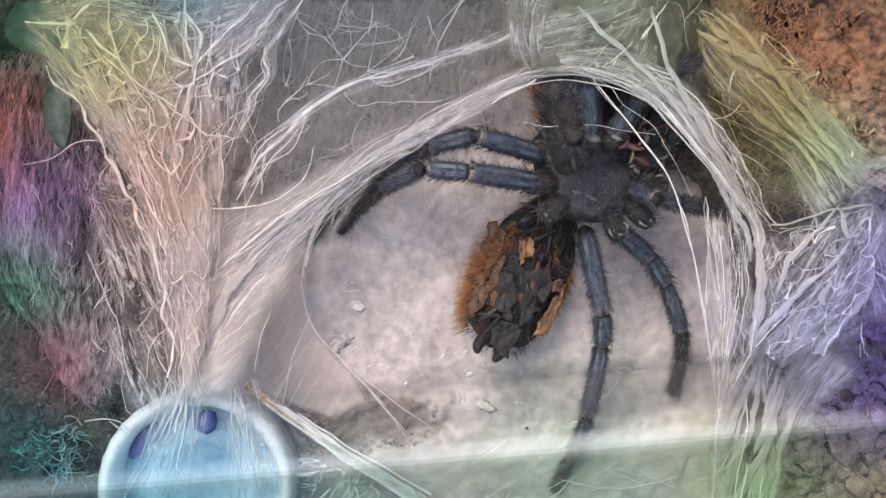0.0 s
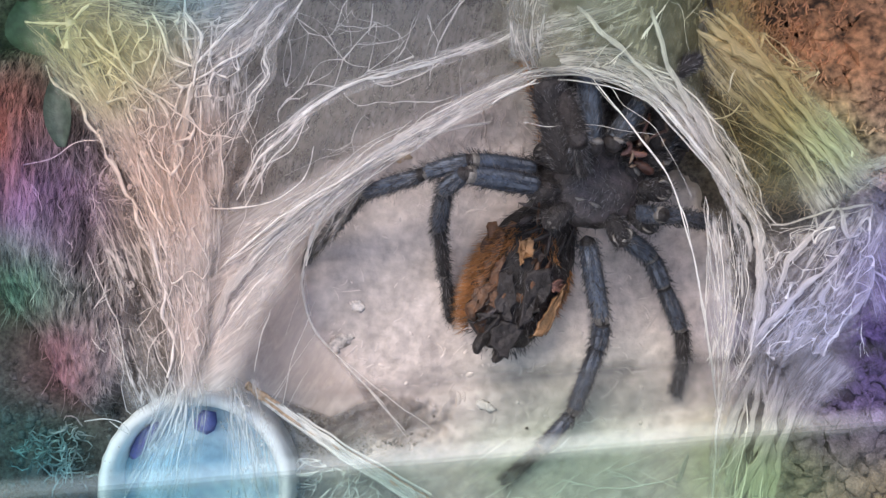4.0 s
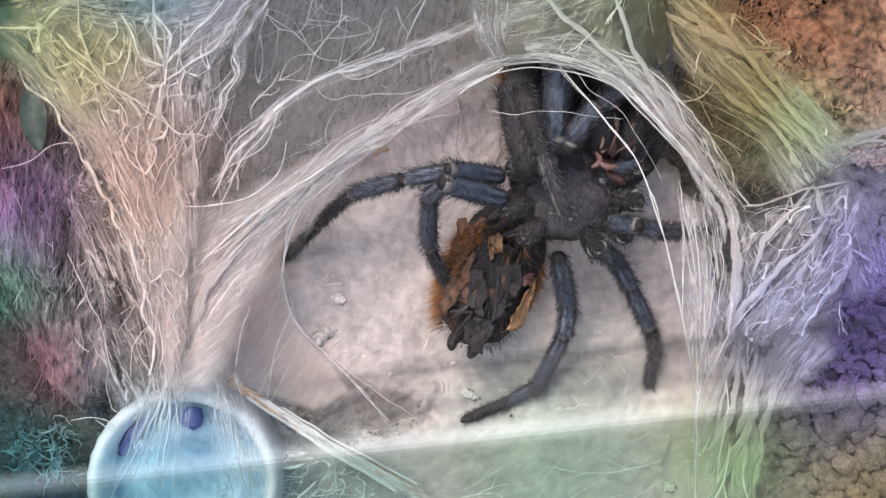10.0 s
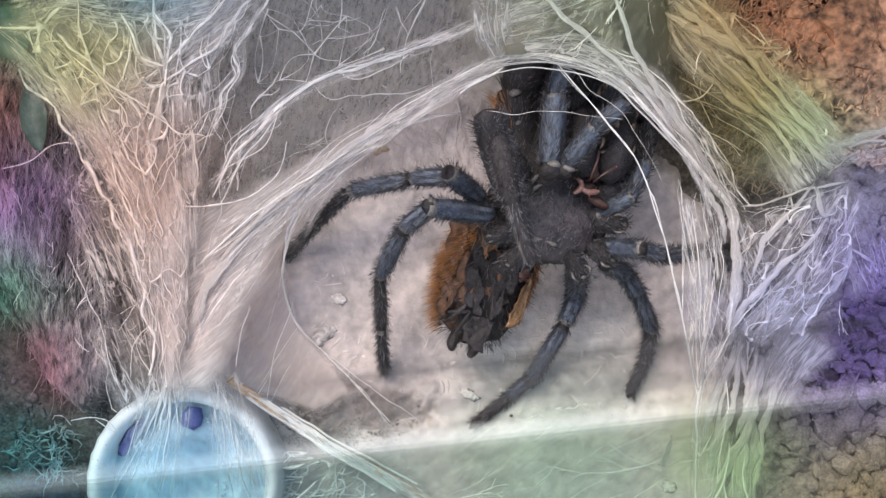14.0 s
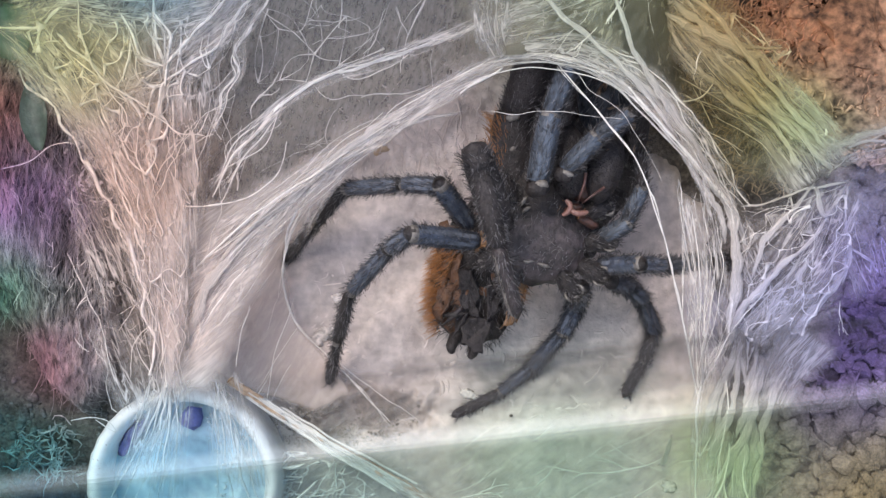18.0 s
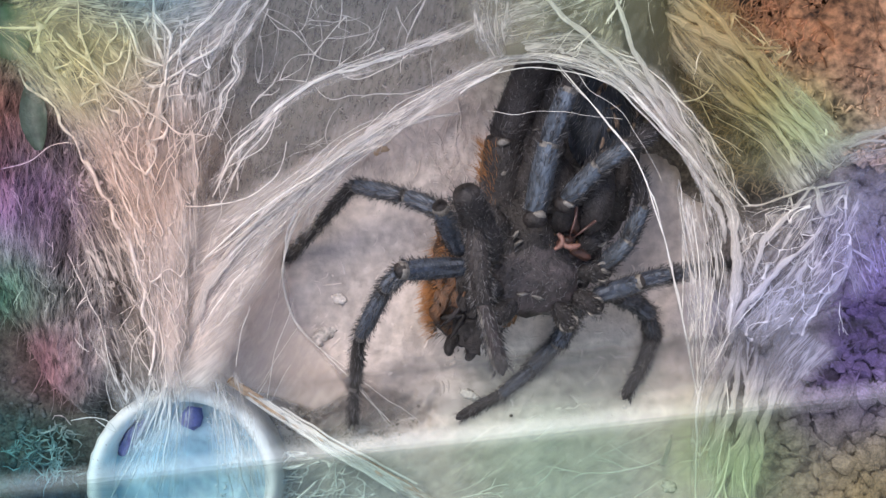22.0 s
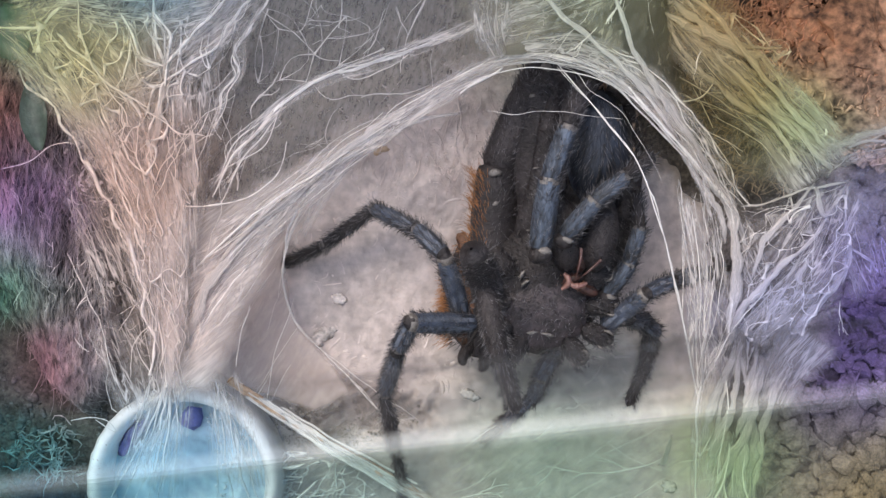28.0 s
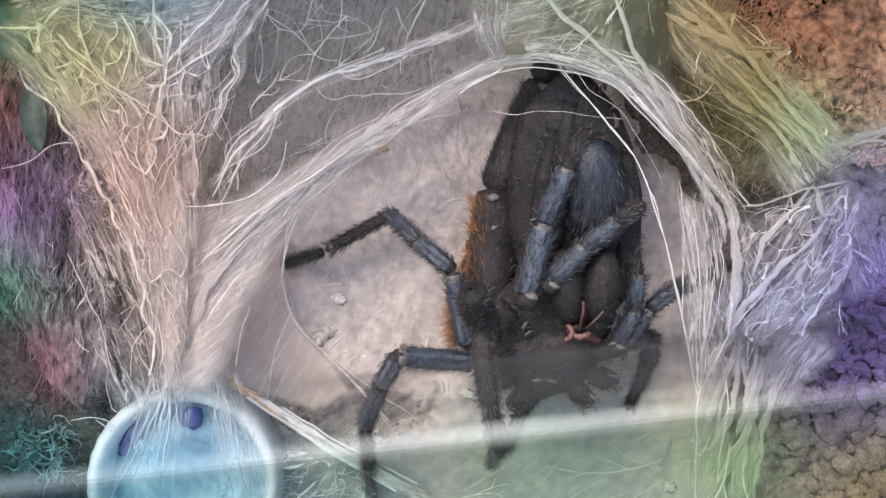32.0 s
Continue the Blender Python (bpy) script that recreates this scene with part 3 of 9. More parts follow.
def leaf(c, rx, ry, turn, mat, label):
    v, f = [], []
    ct, st = math.cos(turn), math.sin(turn)
    for side in (1, -1):
        for i in range(7):
            for k in range(9):
                t, s = i / 6, k / 4 - 1
                w = math.sin(math.pi * (0.06 + 0.9 * t)) ** 0.7
                x, y = s * rx * w, (2 * t - 1) * ry
                z = 0.35 * rx * (s * s) + 0.4 * math.sin(t * 5) + 0.15 * side
                v.append((c[0] + x * ct - y * st, c[1] + x * st + y * ct, c[2] + z))
    for b in (0, 63):
        for i in range(6):
            for k in range(8):
                a = b + i * 9 + k
                f.append((a, a + 1, a + 10, a + 9) if b == 0 else (a + 9, a + 10, a + 1, a))
    tagged(link("leaf", v, f, mat), label, "leaf")


leaf((-70.0, 35.1, 14.0), 4.6, 4.6, 0.4, LEAF, "rounded green leaf at the edge of the web")
leaf((-65.6, 21.5, 15.0), 2.2, 5.6, 0.15, LEAF2, "narrow grey-green leaf beside the dried moss")

# ---- water cap ----
cap = tagged(new("bottle_cap"), "milky white plastic bottle cap used as a water dish", "cap")
CX, CY = (-43.2, -39.0)


def ring(name, profile, mat, parent, label=""):
    n, v, f = 64, [], []
    for i in range(n):
        a = 2 * math.pi * i / n
        for r, z in profile:
            rr = r + (0.14 * (i % 2) if r > 15.9 else 0)
            v.append((CX + rr * math.cos(a), CY + rr * math.sin(a), z))
    m = len(profile)
    for i in range(n):
        for k in range(m - 1):
            a, b = i * m + k, (i + 1) % n * m + k
            f.append((a, b, b + 1, a + 1))
    return link(name, v, f, mat, parent, label)


ring("rim", [(13.4, 2.5), (13.5, 9.5), (13.9, 11.0), (14.8, 11.4), (15.5, 11.1), (15.95, 10.2), (16.0, 2.0), (15.2, 0.6), (13.4, 0.6)], CAPM, cap)
ring("base", [(13.6, 4.4), (10.5, 4.6), (10.3, 5.2), (6.5, 5.2), (6.3, 4.7), (0.02, 4.7)], CAPIN, cap, "scuffed bluish inner disc")
h = Heap()
h.blob((-43.0, -28.6, 6.0), 2.0, 2.2, 0.9, 0.25, 0, 0.3, 5, 9)
h.blob((-53.2, -32.2, 5.6), 1.2, 3.6, 0.7, 0.25, 0, -0.55, 6, 11)
h.make("print_mark", INK, cap, "blotchy blue printed mark")
h = Heap()
for _ in range(26):
    a, r = rng.uniform(0, 6.28), rng.uniform(13.6, 15.4)
    h.blob((CX + r * math.cos(a), CY + r * math.sin(a), 11.2), 0.1, 0.08, 0.1, 0.3)
h.make("dirt_specks", SOIL, cap)

h = Heap()
for c, sx, sy, n in (((-39.6, -27.6), 1.2, 1.5, 16), ((-36.5, -39.5), 1.0, 3.0, 22), ((-34.0, -31.5), 0.8, 2.2, 12)):
    for _ in range(n):
        h.blob((rng.gauss(c[0], sx), rng.gauss(c[1], sy), 5.4), rng.uniform(0.15, 0.45), rng.uniform(0.1, 0.3), 0.25, 0.5, 0, rng.uniform(0, 3), 4, 6)
h.make("scuff", CAPM, cap, "white flaking scuffs inside the cap")

# ---- web ----
web = tagged(new("spider_web"), "dense white silk tunnel web with a round opening", "web")


def strand(pts, r=0.28, r2=None, wander=0.5, parent=None, mat=None, frayed=0):
    """One drawn cord of silk, with a few loose threads beside it."""
    line = smooth_line(pts, 7, wander)
    n = len(line)
    r2 = r if r2 is None else r2
    ph = rng.uniform(0, 40)
    radii = [min(0.3, max(0.03, 0.64 * (1 - 0.5 * abs(2 * i / (n - 1) - 1) ** 9) * (r + (r2 - r) * i / (n - 1)) * (1 + 0.8 * noise.noise((i * 0.6 + ph, ph, 0)) + 0.35 * noise.noise((i * 1.9, ph, 0))))) for i in range(n)]
    hh = Heap()
    hh.tube(line, radii, 6)
    if frayed:
        veil([line[0], line[n // 4], line[n // 2], line[3 * n // 4], line[-1]], [5 * r + 0.6] * 5, None, 1)
    for _ in range(frayed):
        off = Vector((rng.gauss(0, 1.1), rng.gauss(0, 1.1), rng.gauss(0, 0.4)))
        a, b = sorted(rng.sample(range(n), 2))
        if b - a > 3:
            hh.tube([p + off * math.sin(math.pi * (i + 0.3) / (b - a)) for i, p in enumerate(line[a:b])], r * rng.uniform(0.1, 0.3), 4)
    return hh.make("strand", mat or SILK, parent or web)


def veil(pts, widths, mat=None, layers=1, spread=1.0):
    """A drawn sheet of silk along a line of given widths, in one or two layers."""
    for layer in range(layers):
        line = smooth_line(pts, 8)
        n, m = len(line), 16
        v, body, flow = [], [], []
        seed = rng.uniform(0, 400)
        run = 0.0
        for i, p in enumerate(line):
            d = line[min(i + 1, n - 1)] - line[max(i - 1, 0)]
            d.z = 0
            d.normalize()
            side = Vector((-d.y, d.x, 0))
            k = i / (n - 1) * (len(widths) - 1)
            w = widths[int(k)] + (widths[min(int(k) + 1, len(widths) - 1)] - widths[int(k)]) * (k - int(k))
            w *= spread * (1 + 0.15 * layer)
            mean = sum(widths) / len(widths)
            if i:
                run += (p - line[i - 1]).length
            for c in range(m + 1):
                u = c / m - 0.5
                q = p + side * (u * w)
                v.append((q.x, q.y, q.z - 0.8 * layer + 1.2 * u * u + 0.5 * noise.noise((u * 5 + seed, run * 0.08, 0))))
                edge = min(1, (0.5 - abs(u)) * 5 + 0.5 * noise.noise((u * 6, run * 0.15 + seed, 3)))
                ends = smoothstep(0, 0.10, i / (n - 1)) * smoothstep(0, 0.10, 1 - i / (n - 1))
                body.append(max(0.0, edge) * ends * (0.75 + 0.5 * noise.noise((u * 3 + seed, run * 0.1, 8))))
                flow.append((u * (0.5 * w + 0.5 * mean) + seed, run + seed, 0))
        f = [(i * (m + 1) + c, i * (m + 1) + c + 1, (i + 1) * (m + 1) + c + 1, (i + 1) * (m + 1) + c) for i in range(n - 1) for c in range(m)]
        link("veil", v, f, mat or VEIL, web, body=body, flow=flow)


def ribbon(pts, widths, wander=0.4, mat=None, ragged=0.5):
    """A flat drawn band of silk with an uneven rim, frayed out at its ends."""
    line = smooth_line(pts, 9, wander)
    n, m = len(line), 6
    hh = Heap()
    seed = rng.uniform(0, 300)
    run = 0.0
    body, flow = [], []
    for i, p in enumerate(line):
        d = line[min(i + 1, n - 1)] - line[max(i - 1, 0)]
        d.z = 0
        d.normalize()
        side = Vector((-d.y, d.x, 0))
        if i:
            run += (p - line[i - 1]).length
        k = i / (n - 1) * (len(widths) - 1)
        w = widths[int(k)] + (widths[min(int(k) + 1, len(widths) - 1)] - widths[int(k)]) * (k - int(k))
        w *= 0.85
        ends = 0.35 + 0.65 * smoothstep(0, 0.15, i / (n - 1)) * smoothstep(0, 0.15, 1 - i / (n - 1))
        lo = -0.5 * w * max(0.15, 1 + ragged * (noise.noise((run * 0.35 + seed, 1, 0)) + 0.6 * noise.noise((run * 1.1, seed, 2))) * 1.6)
        hi = 0.5 * w * max(0.15, 1 + ragged * (noise.noise((run * 0.35 + seed, 9, 0)) + 0.6 * noise.noise((run * 1.1, seed, 7))) * 1.6)
        for c in range(m + 1):
            u = c / m
            q = p + side * (lo + (hi - lo) * u)
            hh.v.append((q.x, q.y, q.z + 0.08 * w * math.sin(math.pi * u) * (1 + 0.8 * noise.noise((u * 4, run * 0.6, seed)))))
            body.append(min(1.0, ends * (0.7 + 0.6 * math.sin(math.pi * u))))
            flow.append(((u - 0.5) * w * 2.2 + seed, run + seed, 0))
        for c in range(m + 1):
            u = 1 - c / m
            q = p + side * (lo + (hi - lo) * u)
            hh.v.append((q.x, q.y, q.z - 0.06))
            body.append(ends * 0.6)
            flow.append(((u - 0.5) * w * 2.2 + seed, run + seed, 0))
    ring = 2 * m + 2
    for i in range(n - 1):
        for c in range(ring):
            c2 = (c + 1) % ring
            hh.f.append((i * ring + c, i * ring + c2, (i + 1) * ring + c2, (i + 1) * ring + c))
            hh.s.append(0)
    return link("strand", hh.v, hh.f, mat or BAND, web, body=body, flow=flow)


def net(outline, n, r, z0, z1, angle=90.0, pull=1.6, patch=0.3):
    """A torn mesh of short threads between knots, drawn out along one way, with skin in some of its gaps."""
    x0, x1 = min(p[0] for p in outline), max(p[0] for p in outline)
    y0, y1 = min(p[1] for p in outline), max(p[1] for p in outline)
    d = edge_of(outline)
    knots = []
    ca, sa = math.cos(radians(angle)), math.sin(radians(angle))
    gap = 0.62 * math.sqrt((x1 - x0) * (y1 - y0) / n)

    def apart(p, q):
        a, b = (p.x - q.x) * ca + (p.y - q.y) * sa, (q.x - p.x) * sa + (p.y - q.y) * ca
        return math.hypot(a / pull, b)

    for _ in range(n * 12):
        q = Vector((rng.uniform(x0, x1), rng.uniform(y0, y1), rng.uniform(z0, z1)))
        if d(q.x, q.y) > 0 and all(apart(q, k) > gap * rng.uniform(0.5, 1.2) for k in knots):
            knots.append(q)
        if len(knots) >= n:
            break
    near = [sorted(range(len(knots)), key=lambda j, q=q: apart(q, knots[j]))[1:5] for q in knots]
    ties = {tuple(sorted((i, j))) for i, js in enumerate(near) for j in js[:rng.randint(2, 4)]}
    hh = Heap()
    for i, j in sorted(ties):
        a, b = knots[i], knots[j]
        bow = Vector((rng.gauss(0, 1), rng.gauss(0, 1), 0)) * (0.13 * (b - a).length)
        rr = 0.62 * r * rng.lognormvariate(0, 0.6)
        pts = [a.lerp(b, t) + bow * math.sin(math.pi * t) for t in (0, 0.12, 0.3, 0.5, 0.7, 0.88, 1)]
        hh.tube(pts, [rr * k * rng.uniform(0.8, 1.2) for k in (2.6, 1.7, 1.0, 0.8, 1.0, 1.7, 2.6)], 5)
    tagged(hh.make("silk_net", SILK, web), kind="stuff")
    v, f = [], []
    for i, js in enumerate(near):
        for a in js:
            for b in js:
                if i < a < b and b in near[a] and rng.random() < patch:
                    k = len(v)
                    c = (knots[i] + knots[a] + knots[b]) / 3
                    for q in (knots[i], (knots[i] + knots[a]) / 2, knots[a], (knots[a] + knots[b]) / 2, knots[b], (knots[b] + knots[i]) / 2):
                        v.append(tuple(q.lerp(c, 0.0 if len(v) % 2 == k % 2 else 0.25)))
                    v.append((c.x, c.y, c.z - 0.4))
                    f += [(k + 6, k + e, k + (e + 1) % 6) for e in range(6)]
    if f:
        tagged(link("silk_skin", v, f, PATCH, web, body=[1.0] * len(v)), kind="stuff")


def bundle(a, b, n, wide_a, wide_b, r=0.16, wander=0.8, via=None, mat=None, layers=1):
    """A drawn sheet with cords running side by side in it, spread across its way."""
    a, b = Vector(a), Vector(b)
    d = (b - a).normalized()
    side = Vector((-d.y, d.x, 0))
    mids = [Vector(m) for m in (via or [])]
    k = len(mids) + 1
    veil([a, *mids, b], [wide_a + (wide_b - wide_a) * i / k for i in range(k + 1)], mat, layers, 1.25)
    n = max(3, round(n * 0.32))
    for i in range(n):
        u = (i + rng.uniform(-0.7, 0.7)) / max(1, n - 1) - 0.5
        e = u + rng.gauss(0, 0.15)
        pts = [a + side * (u * wide_a)]
        for k, m in enumerate(mids):
            w = wide_a + (wide_b - wide_a) * (k + 1) / (len(mids) + 1)
            pts.append(m + side * ((u + (e - u) * 0.5) * w * 0.9 + rng.gauss(0, 0.3)))
        pts.append(b + side * (e * wide_b))
        if rng.random() < 0.5:
            pts[0] = pts[0].lerp(pts[1], rng.uniform(0.1, 0.7))
        if rng.random() < 0.5:
            pts[-1] = pts[-1].lerp(pts[-2], rng.uniform(0.1, 0.7))
        for q in pts:
            q.z += rng.gauss(0, 0.4)
        line = smooth_line(pts, 10, wander)
        rr = r * 0.40 * rng.lognormvariate(0, 0.75)
        ph = rng.uniform(0, 40)
        hh = Heap()
        hh.tube(line, [max(0.025, rr * (1 + 1.0 * noise.noise((j * 0.7 + ph, 0, ph))) * (0.3 + 0.7 * math.sin(math.pi * (0.06 + 0.88 * j / len(line))))) for j in range(len(line))], 5)
        hh.make("strand", SILK, web)


def gauze(name, outline, mat, height, soft=4.0, nx=60, ny=50, label="", ragged=2.0):
    x0, x1 = min(p[0] for p in outline) - 2, max(p[0] for p in outline) + 2
    y0, y1 = min(p[1] for p in outline) - 2, max(p[1] for p in outline) + 2
    d = edge_of(outline)
    return field(name, mat, x0, x1, y0, y1, nx, ny, lambda x, y: height(x, y) + 0.5 * nz(x, y, 0.2, 4) + 0.2 * nz(x, y, 0.7, 1), web, label,
                 body=lambda x, y: smoothstep(0, soft, d(x, y) + ragged * nz(x, y, 0.25, 7)), keep=True)


def tangle(outline, n, length, r, z0, z1, angle=0.0, spread=180.0, name="fine_threads", curl=0.8, mat=None):
    """Threads that wander with the pull of the web, fork and join."""
    x0, x1 = min(p[0] for p in outline), max(p[0] for p in outline)
    y0, y1 = min(p[1] for p in outline), max(p[1] for p in outline)
    d = edge_of(outline)
    hh = Heap()

    def run(q, a, L, rr, depth):
        steps, pts, seed = 10, [], rng.uniform(0, 90)
        for i in range(steps + 1):
            pts.append(tuple(q))
            a += 0.22 * curl * noise.noise((i * 0.55 + seed, seed, 0)) + rng.gauss(0, 0.05) * curl
            q = q + Vector((math.cos(a), math.sin(a), 0.12 * noise.noise((seed, i * 0.5, 4)))) * (L / steps)
            q.z = min(max(q.z, z0 - 1), z1 + 1)
            if d(q.x, q.y) < -1.0:
                break
            if depth and i in (3, 5, 8) and rng.random() < 0.6:
                run(q.copy(), a + rng.choice((-1, 1)) * rng.uniform(0.15, 0.4), L * rng.uniform(0.3, 0.6), rr * 0.7, depth - 1)
        ph = rng.uniform(0, 50)
        if len(pts) > 3:
            hh.tube(pts, [max(0.02, rr * (0.2 + 0.8 * math.sin(math.pi * (0.06 + 0.88 * i / len(pts)))) * (1 + 0.7 * noise.noise((i * 0.9 + ph, 0, 0)))) for i in range(len(pts))], 4)

    made = 0
    n = max(6, round(n * 0.2))
    while made < n:
        x, y = rng.uniform(x0, x1), rng.uniform(y0, y1)
        if d(x, y) < 0:
            continue
        made += 1
        a = radians(angle + rng.gauss(0, spread * 0.33)) + (math.pi if rng.random() < 0.5 else 0)
        run(Vector((x, y, rng.uniform(z0, z1))), a, length * rng.uniform(0.8, 2.4), r * 1.2 * rng.lognormvariate(0, 0.6), 2)
    return tagged(hh.make(name, mat or SILK, web), kind="stuff")


# gauze sheets
gauze("gauze_roof", [(-47.0, 44.1), (30.8, 44.1), (36.3, 32.2), (16.1, 32.0), (3.3, 27.6), (-13.2, 16.6), (-27.9, 3.8), (-43.0, 3.0), (-48.0, 22.1)], GAUZE_TOP, lambda x, y: 14.0, 3, 90, 60)
gauze("gauze_fan", [(-43.2, 7.2), (-32.5, 9.9), (-12.9, 17.9), (5.9, 29.6), (8.6, 28.7), (-7.5, 19.3), (-21.1, 11.2), (-25.2, 4.1), (-26.6, -3.5), (-32.5, -16.0), (-36.1, -24.9), (-44.1, -22.2), (-43.2, -10.6)], FAN, lambda x, y: 18.0, 4.0, 90, 80, ragged=1.0)
gauze("gauze_funnel", [(-66.9, 36.8), (-39.7, 36.8), (-37.1, 21.1), (-38.4, 1.8), (-39.7, -13.9), (-41.5, -24.4), (-45.0, -24.4), (-44.6, -10.4), (-47.6, 3.6), (-53.8, 21.1)], FUNNEL, lambda x, y: 20.0 + 0.02 * y, 3.5, 70, 90)
gauze("gauze_fringe", [(-68.1, 41.8), (-26.4, 41.8), (-28.2, 35.7), (-42.1, 33.1), (-56.0, 34.0), (-66.4, 32.2)], SHEET, lambda x, y: 22.0, 3, 60, 20)
gauze("gauze_curtain", [(44.6, 6.3), (56.0, 9.8), (64.0, 11.5), (64.8, 1.0), (63.1, -10.5), (54.3, -15.8), (44.6, -15.8), (45.5, -3.4)], GAUZE, lambda x, y: 20.0, 2.5, 60, 60)
gauze("gauze_flank", [(21.2, 34.2), (32.0, 36.0), (42.8, 25.3), (57.2, 19.0), (64.4, 13.6), (53.6, 10.0), (45.5, 6.4), (46.4, -13.4), (43.0, -23.3), (44.0, 1.9), (38.6, 19.9)], GAUZE, lambda x, y: 16.0, 4, 80, 90)
gauze("gauze_skirt", [(46.1, -14.5), (57.9, -14.5), (54.3, -27.2), (52.5, -41.8), (40.6, -41.8), (41.5, -25.4)], SKIRT, lambda x, y: 14.0, 3, 40, 60)
gauze("gauze_floor", [(-28.4, -31.7), (44.9, -26.9), (45.9, -45.2), (-29.3, -45.2)], GAUZE, lambda x, y: 5.5, 3, 80, 30)
gauze("gauze_ledge", [(-37.0, -19.2), (-17.7, -18.2), (-0.4, -26.9), (-4.2, -33.7), (-29.3, -34.6)], GAUZE, lambda x, y: 5.0, 3, 50, 30)
gauze("gauze_corner", [(32.5, 41.8), (41.3, 41.8), (53.8, 28.5), (61.7, 16.1), (68.8, 17.8), (63.5, 9.8), (54.6, 16.9), (42.2, 27.6)], GAUZE, lambda x, y: 19.0, 2.5, 60, 60)
gauze("gauze_side", [(60.0, 14.0), (82.0, 19.0), (82.0, -6.0), (72.0, -5.0), (60.0, -13.0)], GAUZE, lambda x, y: 12.0, 4, 50, 60, ragged=3.0)
gauze("gauze_shoulder", [(24.0, 47.0), (48.0, 47.0), (51.0, 31.0), (42.0, 22.0), (34.0, 24.0), (26.0, 31.0)], GAUZE_TOP, lambda x, y: 13.0, 4, 60, 50, ragged=2.5)
gauze("gauze_apron", [(-42.8, -19.2), (-35.1, -4.7), (-25.9, 4.9), (-27.1, -2.8), (-24.7, -12.9), (-18.5, -19.8), (-15.0, -25.0), (-22.0, -28.0), (-35.1, -24.0)], APRON, lambda x, y: 5.2, 1.0, 80, 80, ragged=0.3)
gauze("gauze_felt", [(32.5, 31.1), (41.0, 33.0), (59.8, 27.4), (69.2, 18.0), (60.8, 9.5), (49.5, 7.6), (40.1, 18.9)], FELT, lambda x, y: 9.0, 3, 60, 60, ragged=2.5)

roof_edge = edge_of([(1.5, 44.9), (38.8, 44.9), (41.5, 27.4), (35.8, 20.2), (29.4, 22.2), (25.4, 24.7), (20.6, 26.4), (15.8, 27.2), (10.5, 26.8), (5.4, 28.4), (1.9, 34.6)])


def roof_height(x, y):
    d = roof_edge(x, y) + 0.9 * nz(x, y, 0.4, 2) + (2.0 * nz(x, y, 0.3, 6) if y > 30 or x < 12 else 0)
    slope = 0.16 * max(0, abs(x - 17) - 6) ** 1.75
    return max(2.0, 33.0 - slope + 0.8 * nz(x, y, 0.2, 5) + 0.3 * nz(x, y, 0.8, 5)), d


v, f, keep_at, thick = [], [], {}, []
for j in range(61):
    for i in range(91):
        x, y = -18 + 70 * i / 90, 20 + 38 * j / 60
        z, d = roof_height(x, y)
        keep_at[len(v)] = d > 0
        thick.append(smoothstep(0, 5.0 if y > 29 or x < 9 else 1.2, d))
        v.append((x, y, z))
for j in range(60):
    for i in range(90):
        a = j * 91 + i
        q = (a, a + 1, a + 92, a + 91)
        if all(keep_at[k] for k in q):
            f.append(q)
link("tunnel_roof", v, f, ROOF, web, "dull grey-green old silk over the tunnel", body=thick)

gauze("gauze_crown", [(0.0, 46.0), (39.0, 46.0), (41.5, 27.4), (36.0, 20.6), (29.4, 23.0), (25.4, 25.4), (16.0, 28.0), (9.0, 27.6), (3.0, 31.0)], CROWN, lambda x, y: roof_height(x, y)[0] + 0.9, 2.0, 90, 70, ragged=0.8)
# cords that run down over the water dish
for x, y, r in ((-54.5, -41.0, 0.26), (-52.6, -41.5, 0.22), (-50.4, -41.0, 0.30), (-48.6, -42.0, 0.20), (-46.8, -41.0, 0.26), (-43.9, -41.5, 0.16)):
    strand([(-42.9 + 0.05 * (x + 48), -15.0, 18.4), (-43.6 + 0.12 * (x + 48), -22.0, 16.4), (-45.0 + 0.45 * (x + 48), -29.5, 14.2), (x, y, 12.6)], r, r * 0.9, 0.5)
for x, r in ((-37.0, 0.16), (-34.6, 0.2), (-31.6, 0.24), (-30.0, 0.18)):
    strand([(-36.6, -21.0, 14.5), (-36.4 + 0.4 * (x + 36), -29.0, 13.2), (x, -41.5, 12.4)], r, r, 0.7)
# rim of the tunnel and the long cords over it
strand([(16.5, 39.4, 23.0), (10.0, 36.2, 23.0), (-1.2, 31.7, 22.0), (-13.4, 27.7, 22.0), (-17.7, 26.8, 22.0), (-24.9, 22.4, 21.0), (-29.0, 18.4, 20.0), (-31.6, 15.8, 20.0), (-34.1, 12.5, 19.0), (-36.5, 8.1, 18.0)], 0.42, 0.3, 0.5, frayed=10)
strand([(-25.6, -1.9, 15.0), (-24.6, 3.7, 16.0), (-20.7, 10.1, 18.0), (-14.0, 15.2, 20.0), (-5.6, 20.7, 22.0), (3.9, 25.9, 27.0), (9.9, 27.8, 31.0), (16.2, 27.4, 33.0), (23.8, 24.8, 33.0), (29.6, 19.7, 32.0), (37.2, 12.6, 28.0), (43.5, 6.1, 24.0), (44.7, -2.5, 22.0), (44.3, -13.0, 21.0)], 0.34, 0.4, 0.3, frayed=14)
strand([(-21.5, 10.3, 12.0), (-26.3, 0.6, 8.0), (-27.2, -6.2, 6.0), (-24.6, -13.5, 5.0), (-18.0, -20.4, 4.0), (-9.2, -30.0, 4.0)], 0.34, 0.2, 0.3)
strand([(-24.6, -14.0, 5.0), (-16.0, -21.4, 4.0), (-4.1, -29.7, 4.0)], 0.13, 0.1, 0.4)
